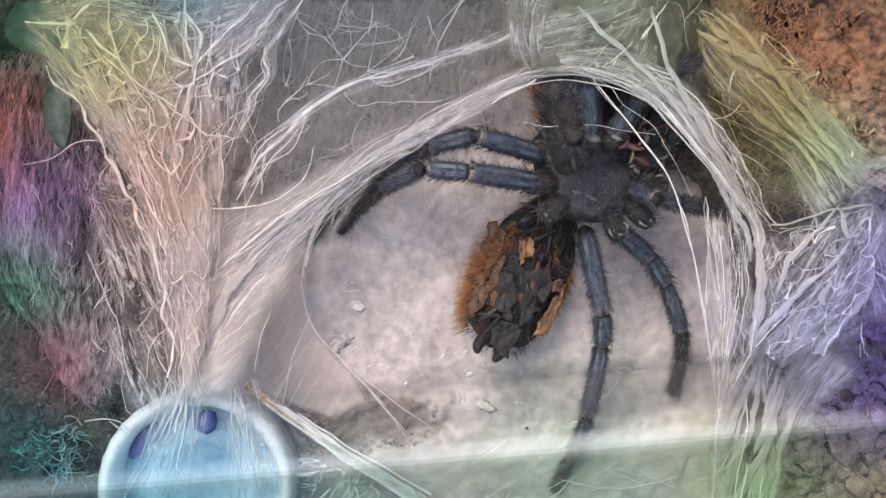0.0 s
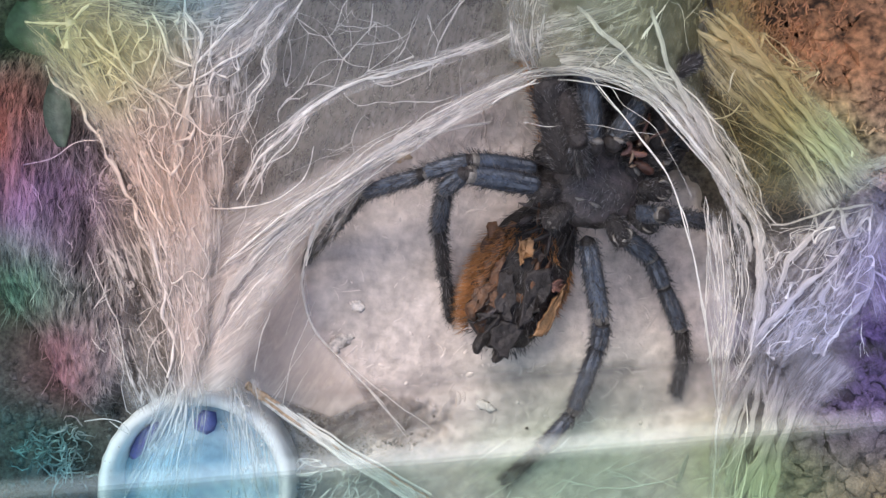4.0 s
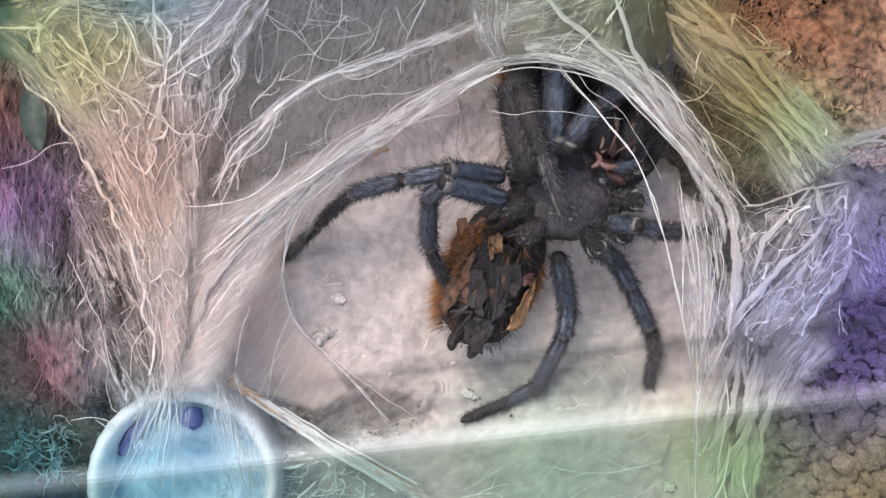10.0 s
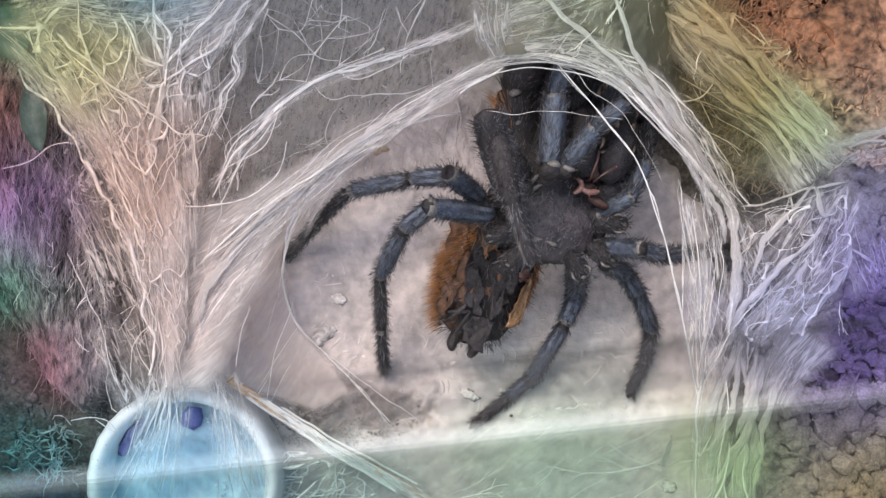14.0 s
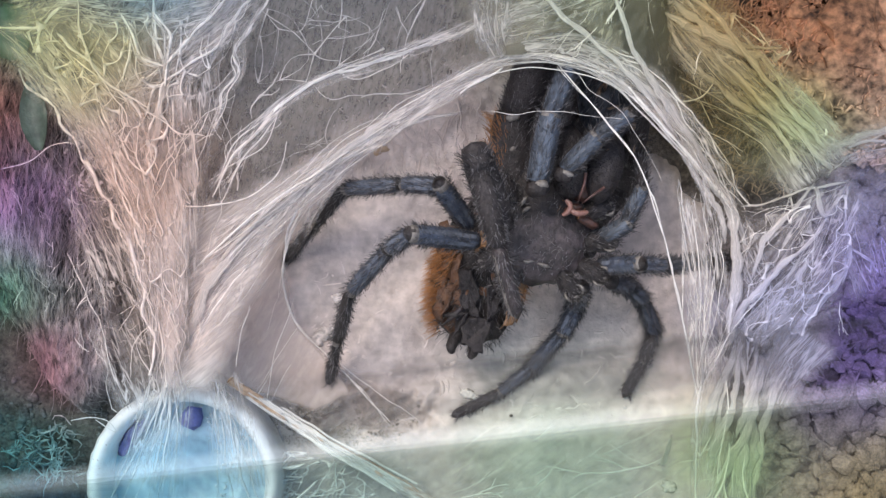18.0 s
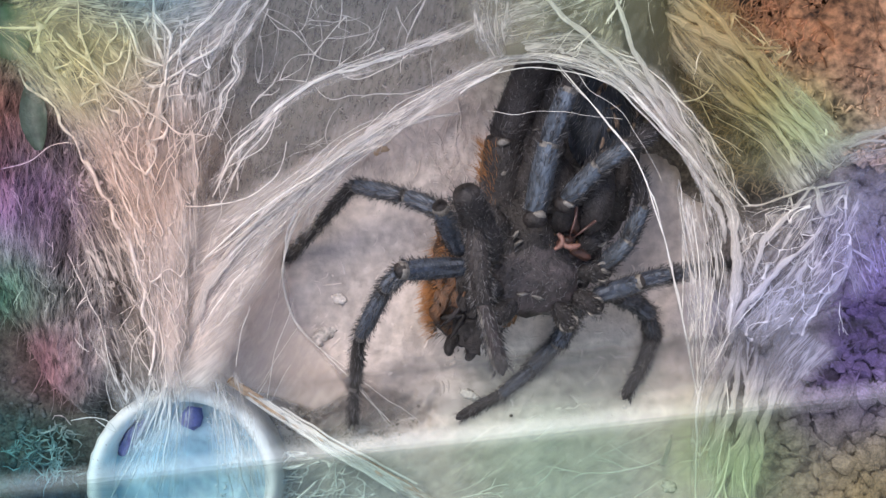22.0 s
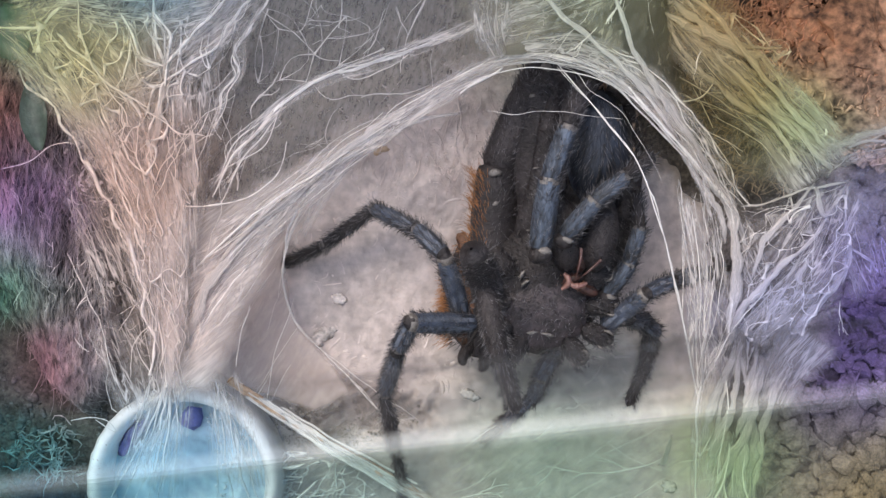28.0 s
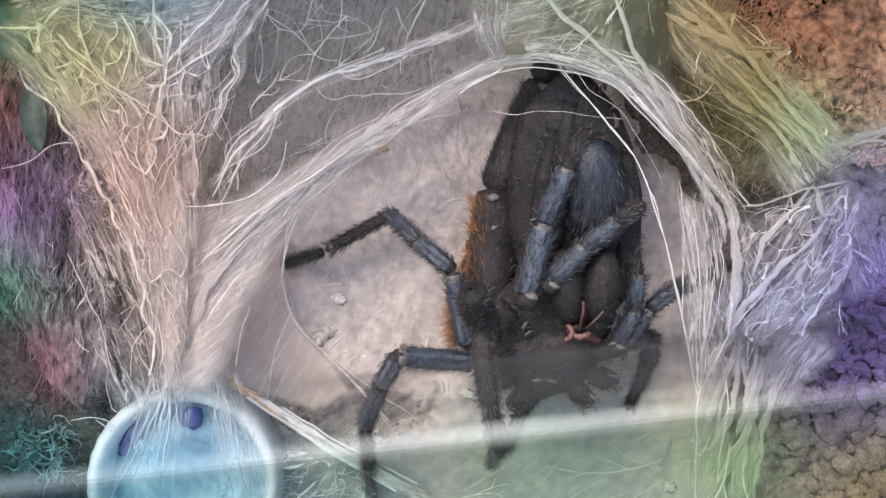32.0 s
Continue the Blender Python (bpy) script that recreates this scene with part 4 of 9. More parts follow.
strand([(-18.9, -19.4, 4.5), (-14.1, -24.3, 4.0), (-9.2, -30.4, 4.0)], 0.12, 0.1, 0.4)
strand([(-16.2, 14.2, 20.0), (-8.2, 18.9, 21.0), (3.2, 21.4, 21.0)], 0.22, 0.1, 0.3)
strand([(-12.7, 15.8, 20.0), (-5.6, 19.8, 21.0), (1.4, 20.7, 21.0)], 0.16, 0.08, 0.3)
bundle((-35.4, -0.4, 18.0), (-8.3, 20.1, 20.0), 22, 8, 3.0, 0.13, 0.4)
bundle((-39.2, -5.3, 18.0), (-16.2, 15.2, 20.0), 20, 7, 3, 0.13, 0.5)
bundle((-41.3, -16.0, 18.0), (-26.4, 5.6, 18.0), 14, 6, 5, 0.12, 0.5)
bundle((-14.4, 15.1, 20.0), (9.5, 27.4, 31.0), 9, 3, 2, 0.14, 0.5)
strand([(-41.1, 7.8, 20.0), (-40.0, 6.6, 20.0), (-34.7, 7.0, 20.0), (-30.3, 8.2, 20.0), (-25.9, 11.5, 20.0), (-24.5, 16.9, 19.0)], 0.22, 0.12, 0.3)
strand([(-42.2, 18.1, 20.0), (-41.6, 9.8, 20.0), (-40.0, 6.6, 20.0)], 0.2, 0.2, 0.3)
strand([(-34.9, 7.0, 19.0), (-31.2, 14.2, 20.0), (-27.7, 18.1, 20.0), (-24.9, 22.0, 21.0)], 0.16, 0.2, 0.4, frayed=3)
strand([(-38.9, 8.1, 19.0), (-38.5, 13.4, 19.0), (-35.2, 21.2, 20.0), (-33.8, 23.9, 20.0)], 0.14, 0.12, 0.5)
# wavy branch
strand([(-26.4, 39.0, 22.0), (-29.9, 33.8, 22.0), (-32.1, 30.1, 22.0), (-31.5, 27.2, 22.0), (-33.8, 24.6, 21.0), (-34.3, 22.0, 21.0), (-36.5, 17.3, 20.0)], 0.36, 0.16, 0.5, frayed=4)
strand([(-16.8, 35.6, 15.0), (-16.2, 40.6, 15.0)], 0.14, 0.14, 0.2)
strand([(-28.9, 38.1, 16.0), (-23.9, 34.7, 16.0), (-20.3, 30.9, 16.0), (-16.2, 30.1, 16.0)], 0.13, 0.1, 0.6)

# fork at the head of the funnel
strand([(-44.5, 38.9, 23.0), (-43.9, 32.9, 23.0), (-42.9, 28.6, 22.0), (-42.7, 24.6, 21.0), (-45.0, 17.6, 21.0)], 0.3, 0.3, 0.7, frayed=5)
strand([(-42.9, 28.6, 22.0), (-38.6, 31.4, 22.0), (-33.4, 34.9, 22.0), (-28.9, 38.8, 22.0)], 0.28, 0.2, 0.6, frayed=4)
strand([(-42.9, 28.6, 22.0), (-46.4, 25.3, 22.0), (-49.5, 23.1, 22.0)], 0.2, 0.14, 0.6, frayed=3)
strand([(-55.1, 30.5, 22.0), (-51.6, 26.2, 22.0), (-48.3, 22.8, 21.0), (-45.7, 18.5, 21.0)], 0.24, 0.2, 0.6, frayed=5)
strand([(-42.4, 24.6, 21.0), (-38.6, 27.9, 22.0), (-34.2, 33.1, 22.0), (-31.6, 35.7, 22.0)], 0.2, 0.14, 0.6, frayed=4)
strand([(-48.6, 33.1, 22.0), (-48.5, 27.9, 22.0), (-49.5, 25.3, 22.0)], 0.16, 0.12, 0.5)
bundle((-65.9, 35.0, 23.0), (-43.2, -22.2, 18.0), 16, 9, 5, 0.2, 1.4, [(-56.8, 23.1, 22.0), (-49.8, 9.7, 21.0), (-45.1, -2.6, 20.0), (-43.3, -13.2, 19.0)])
bundle((-62.5, 36.3, 23.0), (-43.2, -19.6, 18.0), 14, 16, 6, 0.17, 1.6, [(-51.6, 22.7, 22.0), (-45.4, 9.7, 21.0), (-43.5, -3.4, 20.0)])
bundle((-46.4, 34.9, 22.0), (-42.3, -16.0, 18.0), 14, 22, 4, 0.16, 1.8, [(-44.5, 21.1, 21.0), (-43.5, 8.9, 20.0), (-42.9, -5.2, 19.0)])
strand([(-47.9, -1.9, 20.0), (-45.5, -1.9, 20.0), (-43.3, -2.2, 20.0)], 0.34, 0.2, 0.3)
bundle((-43.4, -17.8, 18.0), (-48.3, -40.5, 13.0), 16, 3.5, 11, 0.17, 0.8, [(-44.4, -23.6, 15.0)])
bundle((-43.2, -18.7, 18.0), (-51.6, -37.7, 13.0), 7, 3, 4, 0.17, 0.8, [(-45.2, -25.0, 15.0)])
bundle((-35.4, -19.9, 15.0), (-32.7, -39.6, 13.0), 8, 5, 8, 0.14, 0.9, [(-34.3, -27.4, 14.0)])
bundle((-54.3, -11.0, 13.0), (-48.3, -25.7, 13.0), 10, 9, 8, 0.14, 2.6)
bundle((-60.9, 13.8, 14.0), (-49.2, -10.8, 16.0), 8, 6, 8, 0.15, 2.2)
strand([(-60.5, -0.8, 15.0), (-57.7, -7.2, 15.0), (-54.9, -13.7, 14.0), (-53.4, -22.1, 13.0)], 0.16, 0.12, 0.8)
strand([(-69.5, 12.5, 19.0), (-65.1, 13.8, 19.0), (-60.2, 16.5, 19.0), (-58.0, 16.9, 19.0)], 0.16, 0.14, 0.5)
strand([(-56.7, -28.0, 13.0), (-53.4, -29.9, 13.0), (-55.3, -27.8, 13.0), (-61.2, -28.2, 12.0)], 0.15, 0.12, 0.4)

strand([(-68.1, 33.9, 23.0), (-64.4, 33.6, 23.0), (-61.5, 34.4, 23.0), (-58.0, 37.4, 23.0), (-56.9, 38.9, 23.0)], 0.4, 0.3, 0.5, frayed=4)
strand([(-66.2, 31.2, 22.0), (-60.3, 26.0, 22.0), (-55.5, 18.5, 21.0), (-51.5, 10.5, 20.0), (-47.0, 3.4, 20.0), (-44.3, -2.6, 19.0), (-43.2, -14.2, 18.0)], 0.22, 0.24, 0.6, frayed=8)
strand([(-59.0, 32.7, 23.0), (-53.9, 28.4, 23.0), (-50.6, 25.1, 22.0), (-47.7, 22.0, 22.0), (-45.7, 16.7, 21.0)], 0.32, 0.26, 0.6, frayed=5)
strand([(-44.1, 36.3, 24.0), (-41.5, 32.5, 24.0), (-42.3, 29.1, 23.0), (-42.9, 25.3, 22.0)], 0.3, 0.34, 0.4, frayed=3)
strand([(-48.8, 35.4, 24.0), (-47.0, 32.5, 24.0), (-46.1, 29.4, 23.0), (-42.8, 27.9, 23.0)], 0.24, 0.3, 0.5, frayed=3)
strand([(-32.9, 38.0, 24.0), (-35.5, 35.1, 24.0), (-39.2, 31.9, 23.0), (-42.1, 28.4, 23.0)], 0.26, 0.36, 0.5, frayed=4)
strand([(-29.3, 37.5, 24.0), (-32.4, 34.2, 24.0), (-33.7, 31.5, 23.0), (-38.2, 28.7, 23.0), (-42.9, 25.3, 22.0), (-44.2, 20.9, 22.0), (-45.7, 16.5, 21.0), (-45.2, 12.3, 21.0), (-43.3, 8.5, 20.0)], 0.24, 0.34, 0.5, frayed=7)
strand([(-47.6, 33.1, 23.0), (-48.2, 28.6, 23.0), (-49.5, 25.1, 22.0)], 0.22, 0.2, 0.4)
strand([(-56.5, 29.3, 23.0), (-52.0, 25.8, 23.0), (-49.4, 23.9, 22.0), (-45.4, 24.8, 22.0), (-42.9, 25.5, 22.0)], 0.2, 0.26, 0.5, frayed=3)
strand([(-41.7, 22.9, 22.0), (-41.5, 16.5, 21.0), (-41.4, 9.8, 20.0), (-40.7, 7.5, 20.0)], 0.26, 0.22, 0.4, frayed=4)
strand([(-39.0, 19.5, 21.0), (-38.2, 12.4, 20.0), (-38.8, 7.8, 20.0)], 0.18, 0.16, 0.6)
strand([(-53.4, 21.8, 22.0), (-49.2, 12.3, 21.0), (-46.0, 3.6, 20.0), (-43.6, -7.0, 19.0), (-42.8, -16.0, 18.0)], 0.28, 0.3, 0.8, frayed=7)
strand([(-44.0, 8.9, 20.0), (-42.9, 1.0, 19.0), (-41.9, -8.8, 19.0), (-42.9, -18.7, 18.0), (-45.0, -25.4, 15.0)], 0.22, 0.3, 0.6, frayed=6)
strand([(-34.5, 1.4, 19.0), (-23.3, 9.8, 20.0), (-12.6, 16.3, 21.0), (-2.1, 23.2, 24.0), (6.3, 27.2, 28.0)], 0.26, 0.22, 0.4, frayed=8)
strand([(-38.5, -2.6, 19.0), (-27.7, 6.7, 20.0), (-16.1, 14.1, 21.0), (-5.6, 20.5, 22.0), (1.4, 23.9, 25.0)], 0.24, 0.2, 0.4, frayed=8)
strand([(-40.5, -10.6, 18.0), (-32.3, 0.1, 19.0), (-25.2, 6.3, 19.0), (-19.7, 10.8, 20.0)], 0.22, 0.2, 0.4, frayed=6)
strand([(-41.0, -17.8, 18.0), (-35.2, -7.9, 18.0), (-28.0, 1.0, 18.0)], 0.2, 0.16, 0.5, frayed=5)
strand([(-31.1, -9.0, 16.0), (-32.5, -14.4, 16.0), (-33.3, -19.0, 15.0)], 0.14, 0.12, 0.5)

# flank of the tunnel
strand([(16.2, 26.4, 33.0), (22.0, 19.1, 34.0), (27.6, 11.9, 34.0), (31.0, 3.1, 33.0), (34.2, -6.7, 30.0), (39.1, -22.9, 22.0)], 0.15, 0.19, 0.2)
strand([(16.2, 26.0, 33.0), (22.8, 18.4, 34.0), (28.0, 11.2, 34.0), (32.1, 0.1, 32.0), (38.9, -21.6, 22.0)], 0.1, 0.14, 0.4)
strand([(44.3, -13.2, 21.0), (41.9, -18.9, 20.0), (39.8, -23.3, 20.0), (40.4, -40.6, 16.0)], 0.3, 0.22, 0.4, frayed=4)
strand([(36.2, 10.5, 22.0), (38.6, -1.7, 22.0), (39.2, -13.9, 21.0), (39.8, -22.8, 20.0)], 0.16, 0.16, 0.6)
strand([(42.1, 1.8, 21.0), (41.8, -6.9, 21.0), (40.2, -17.5, 20.0), (39.8, -22.8, 20.0)], 0.16, 0.16, 0.5)
bundle((18.0, 29.0, 34.0), (45.2, 5.6, 24.0), 16, 4, 3.0, 0.26, 0.8, [(27.4, 25.4, 33.0), (36.0, 17.3, 30.0), (41.8, 10.2, 26.0)])
strand([(31.6, 27.2, 21.0), (33.3, 24.2, 21.0), (36.8, 22.7, 21.0), (39.9, 23.5, 21.0), (41.8, 25.5, 21.0)], 0.2, 0.16, 0.3)
veil([(46.3, -14.0, 20.0), (52.2, -6.9, 21.0), (57.4, 0.1, 21.0), (63.1, 10.7, 20.0)], [9, 13, 13, 8])
veil([(45.2, 5.3, 21.0), (47.8, -1.7, 21.0), (49.9, -8.7, 20.0), (48.1, -14.9, 20.0)], [4, 6, 7, 5])

# skirt of torn bands under the curtain
ribbon([(45.2, -17.8, 18.0), (44.8, -22.4, 17.0), (44.3, -27.7, 15.0), (43.7, -32.2, 13.0)], [0.7, 0.6, 0.7, 0.4])
ribbon([(47.0, -15.2, 19.0), (46.4, -22.4, 17.0), (45.9, -26.6, 16.0), (44.1, -31.3, 15.0), (43.4, -36.6, 13.0)], [0.8, 1.1, 1.7, 2.7, 0.8])
ribbon([(49.3, -15.7, 19.0), (48.7, -22.4, 17.0), (48.0, -27.5, 16.0), (47.2, -30.4, 15.0)], [0.8, 1.3, 1.4, 0.6])
ribbon([(50.2, -17.7, 19.0), (48.9, -23.7, 17.0), (48.7, -30.0, 15.0), (48.5, -35.7, 14.0), (47.7, -42.2, 12.0)], [0.8, 1.4, 1.8, 2.5, 3.6])
ribbon([(49.8, -24.2, 16.0), (50.1, -31.1, 14.0), (49.6, -37.7, 13.0), (49.4, -42.6, 12.0)], [1.1, 2.5, 2.2, 3.1], mat=SKIRTBAND)
ribbon([(46.9, -31.8, 14.0), (46.0, -36.8, 13.0), (46.0, -41.2, 12.0)], [0.6, 0.7, 1.3])
ribbon([(38.4, -31.1, 9.0), (37.5, -34.2, 8.0), (37.2, -36.8, 7.0)], [0.4, 1.0, 1.4], mat=SKIRTBAND)
veil([(58.7, -13.1, 20.0), (55.5, -17.2, 19.0), (53.6, -21.5, 17.0), (52.6, -25.4, 15.0)], [11.2, 9.8, 8.4, 7.0], VEIL_DENSE)
for line in (((47.0, -17.0, 18.0), (49.7, -26.3, 16.0), (46.1, -35.4, 14.0), (44.0, -41.0, 12.0)), ((50.7, -18.0, 18.0), (48.8, -29.0, 15.0), (47.0, -41.0, 12.0)),
             ((53.4, -20.8, 17.0), (51.6, -30.9, 14.0), (50.7, -41.0, 12.0)), ((46.0, -15.5, 19.0), (43.2, -25.0, 16.0), (42.0, -32.0, 14.0))):
    ribbon(line, [1.1, 1.7, 1.9, 1.6])
veil([(45.5, -3.0, 20.0), (45.0, -12.0, 19.0), (46.5, -21.0, 17.0)], [4, 5, 5])
# curtain
ribbon([(20.6, 26.0, 33.0), (27.2, 22.3, 32.0), (32.9, 16.9, 30.0), (37.4, 11.4, 27.0), (41.2, 5.9, 25.0), (42.8, 0.9, 24.0)], [0.7, 1.2, 1.6, 1.3, 1.2, 0.6])
ribbon([(22.0, 27.6, 34.0), (27.8, 23.8, 33.0), (33.8, 18.2, 30.0), (38.7, 11.8, 27.0), (43.5, 6.4, 24.0), (44.7, 0.9, 23.0), (45.2, -5.1, 22.0), (44.8, -10.4, 21.0), (44.6, -15.1, 20.0)], [0.6, 1.1, 1.5, 1.7, 2.2, 1.8, 2.1, 1.9, 1.3])
ribbon([(27.8, 27.0, 33.0), (32.7, 21.3, 31.0), (38.0, 13.8, 28.0), (43.4, 6.9, 24.0)], [0.5, 0.8, 1.0, 1.4])
ribbon([(57.4, 10.2, 21.0), (53.9, 5.8, 21.0), (49.8, 1.8, 22.0), (48.8, -0.8, 22.0), (47.5, -4.4, 22.0)], [0.5, 0.7, 1.5, 0.9, 0.4])
ribbon([(45.4, 6.5, 23.0), (50.1, 7.2, 22.0), (56.5, 9.5, 21.0), (62.7, 10.4, 21.0)], [0.5, 0.35, 0.4, 0.6])
ribbon([(59.3, 4.9, 21.0), (57.4, 1.8, 21.0), (53.5, -1.7, 22.0), (49.4, -5.4, 22.0), (46.8, -8.4, 22.0), (45.0, -12.2, 21.0)], [0.5, 0.7, 0.9, 1.3, 1.6, 1.2])
ribbon([(63.1, -1.2, 20.0), (61.8, -5.2, 20.0), (58.7, -8.3, 20.0), (55.9, -12.1, 20.0), (54.4, -13.7, 20.0)], [0.5, 0.8, 1.3, 1.8, 0.8])
ribbon([(63.1, 9.8, 20.0), (62.7, 4.5, 20.0), (63.3, -0.8, 20.0), (62.0, -5.6, 20.0)], [0.6, 0.5, 0.8, 0.5])
ribbon([(56.5, -1.2, 21.0), (55.3, -3.9, 21.0), (55.5, -5.7, 21.0)], [0.4, 1.5, 0.5])
ribbon([(51.8, -6.9, 21.0), (50.2, -10.4, 21.0), (50.0, -14.0, 20.0)], [0.5, 0.7, 0.9])
ribbon([(53.2, -5.2, 21.0), (51.5, -8.7, 21.0), (51.3, -12.7, 20.0)], [0.4, 0.6, 0.5])
ribbon([(63.5, 0.5, 19.0), (66.2, -1.5, 19.0), (68.0, -2.6, 18.0)], [0.5, 0.5, 0.4])
ribbon([(57.4, 9.7, 21.0), (59.3, 4.9, 21.0), (62.6, 9.8, 20.0)], [0.8, 0.9, 0.6])
ribbon([(53.9, 8.4, 21.0), (54.1, 4.0, 21.0)], [0.3, 0.3])
net([(45.6, 5.3), (62.7, 9.7), (63.1, -2.5), (55.7, -13.9), (45.2, -14.4)], 60, 0.075, 20, 22, 52, 2.0, 0.55)
veil([(36.5, 9.0, 25.0), (38.5, -2.0, 24.0), (39.5, -12.0, 22.0), (40.0, -22.0, 20.0)], [3, 5, 4, 2])
for x, y, r in ((35.6, 8.4, 0.08), (37.6, 5.6, 0.11), (39.4, 6.5, 0.07), (41.2, 4.4, 0.09)):
    strand([(x, y, 25.0), (x + 1.2, y - 9.0, 24.0), (0.4 * x + 24.4, y - 19.0, 22.0), (39.8, -22.5, 20.0)], r, r, 0.5)
ribbon([(41.1, -5.1, 24.0), (40.2, -12.9, 23.0), (40.0, -21.9, 20.0)], [0.3, 0.3, 0.5])
# corner over the fibre
veil([(38.0, 35.0, 21.5), (45.0, 30.5, 21.5), (53.0, 22.5, 21.0), (62.5, 14.5, 20.0)], [6, 8, 8, 6], VEIL_DENSE)
ribbon([(35.5, 38.0, 22.5), (40.6, 33.4, 22.5), (46.4, 30.4, 22.0), (49.5, 29.6, 21.5)], [1.0, 2.2, 2.0, 0.8])
ribbon([(37.0, 39.5, 22.8), (42.5, 35.0, 22.8), (48.5, 27.5, 22.2), (55.0, 20.0, 21.5), (60.0, 15.0, 20.5)], [0.6, 1.1, 1.0, 1.2, 0.8])
ribbon([(41.0, 31.0, 22.6), (46.0, 25.5, 22.2), (51.0, 21.0, 21.8), (57.5, 15.5, 20.8)], [0.5, 0.9, 0.9, 0.6])
ribbon([(30.8, 39.6, 22.0), (34.4, 36.4, 22.0), (37.2, 34.4, 22.0), (41.8, 30.0, 21.0), (45.9, 25.8, 21.0), (51.3, 20.7, 21.0), (56.1, 15.7, 21.0)], [0.6, 0.7, 1.6, 1.0, 1.3, 1.5, 0.8])
ribbon([(32.9, 37.7, 21.0), (36.4, 32.0, 21.0), (40.6, 27.4, 20.0), (45.5, 23.2, 20.0), (49.9, 20.7, 20.0)], [0.4, 0.7, 0.9, 1.2, 0.8])
ribbon([(37.2, 34.4, 22.0), (41.4, 32.4, 22.0), (46.0, 31.6, 21.0), (52.9, 31.3, 20.0)], [1.5, 1.2, 0.9, 0.5])
ribbon([(39.6, 39.5, 21.0), (41.3, 37.0, 21.0), (43.2, 35.2, 20.0)], [0.6, 0.5, 0.3])
ribbon([(44.3, 31.6, 21.0), (48.0, 29.0, 21.0), (51.2, 25.2, 20.0), (53.6, 21.6, 20.0)], [0.7, 0.6, 0.6, 0.4])
ribbon([(48.7, 20.9, 21.0), (52.6, 17.2, 21.0), (55.2, 12.3, 21.0)], [0.8, 0.9, 1.4])
ribbon([(55.3, 21.6, 20.0), (57.8, 19.3, 20.0), (58.3, 16.8, 20.0), (59.7, 12.9, 20.0)], [0.5, 0.7, 0.6, 1.2])
ribbon([(51.7, 20.7, 21.0), (55.0, 18.6, 21.0), (57.4, 15.0, 21.0), (60.6, 12.4, 20.0)], [0.6, 0.8, 1.0, 1.2])
ribbon([(57.8, 16.4, 20.0), (62.6, 16.8, 19.0), (67.5, 18.3, 18.0), (73.3, 19.1, 17.0)], [1.4, 1.6, 1.2, 1.6])
ribbon([(63.5, 15.9, 19.0), (67.5, 17.1, 18.0), (73.3, 16.6, 17.0)], [0.6, 0.5, 0.9])
veil([(32.0, 40.3, 21.0), (39.0, 32.0, 21.0), (46.3, 24.3, 20.0), (53.4, 17.7, 20.0)], [5, 9, 9, 8], VEIL_DENSE)
veil([(51.2, 19.9, 20.0), (55.2, 15.5, 20.0), (58.7, 10.7, 20.0)], [7, 13, 15], VEIL_DENSE)
veil([(63.5, 9.0, 19.0), (66.6, 1.0, 18.0), (69.8, -7.1, 17.0)], [6, 10, 12])
veil([(57.8, 13.3, 20.0), (63.5, 15.6, 19.0), (73.3, 18.1, 17.0)], [6, 6, 6])
net([(32.2, 40.6), (54.3, 33.6), (61.3, 20.4), (58.7, 13.3), (41.9, 27.4)], 44, 0.075, 19, 21, -45, 2.2, 0.5)
# threads over the spider
strand([(6.0, 19.7, 33.5), (9.8, 19.1, 34.0), (14.6, 19.5, 34.0), (20.2, 18.9, 34.0), (25.1, 18.2, 34.0)], 0.065, 0.055, 0.4, mat=THREAD)
strand([(16.2, 26.4, 33.0), (20.6, 23.4, 33.0), (26.2, 18.2, 33.0), (31.5, 9.9, 31.0)], 0.06, 0.05, 0.6, mat=THREAD)
# torn silk on the floor beside the twig
net([(-28.0, -34.0), (-15.0, -35.0), (-11.0, -43.0), (-28.0, -44.0)], 34, 0.12, 5.0, 6.5, 25, 1.8, 0.6)
# head of the funnel
net([(-65.9, 34.6), (-46.1, 36.3), (-29.7, 36.3), (-34.9, 28.6), (-41.8, 21.7), (-43.8, 9.6), (-51.6, 17.5), (-59.9, 26.8)], 95, 0.10, 21.5, 23.5, 75, 1.5, 0.5)
net([(-52.3, 15.9), (-42.6, 17.7), (-40.0, 1.9), (-40.9, -15.8), (-45.3, -14.0)], 50, 0.06, 19.5, 21, 100, 2.6, 0.2)
net([(-28.6, 39.3), (-13.1, 39.3), (-7.7, 32.0), (-22.2, 26.5), (-33.2, 21.9)], 14, 0.06, 14.5, 16, 60, 2.2, 0.0)
veil([(-43.5, -21.5, 17.0), (-43.3, -10.6, 19.0), (-44.0, 1.9, 20.0), (-45.0, 12.3, 21.0), (-46.4, 21.8, 22.0)], [4, 6, 9, 11, 12], VEIL_DENSE)
veil([(-43.6, -14.2, 18.0), (-46.6, 1.0, 20.0), (-51.0, 13.2, 21.0), (-59.0, 27.0, 22.0), (-65.9, 34.6, 23.0)], [4, 5, 6, 8, 8])
veil([(-44.0, 8.0, 20.0), (-43.2, 21.1, 21.0), (-39.5, 29.6, 22.0), (-29.7, 38.1, 23.0)], [7, 6, 7, 9], VEIL_DENSE)
ribbon([(-42.8, -17.8, 18.0), (-43.1, -7.0, 19.0), (-44.4, 3.6, 20.0), (-45.7, 12.3, 21.0), (-43.8, 20.1, 22.0), (-42.8, 26.2, 22.0)], [1.4, 2.0, 2.4, 1.6, 1.2, 0.8])
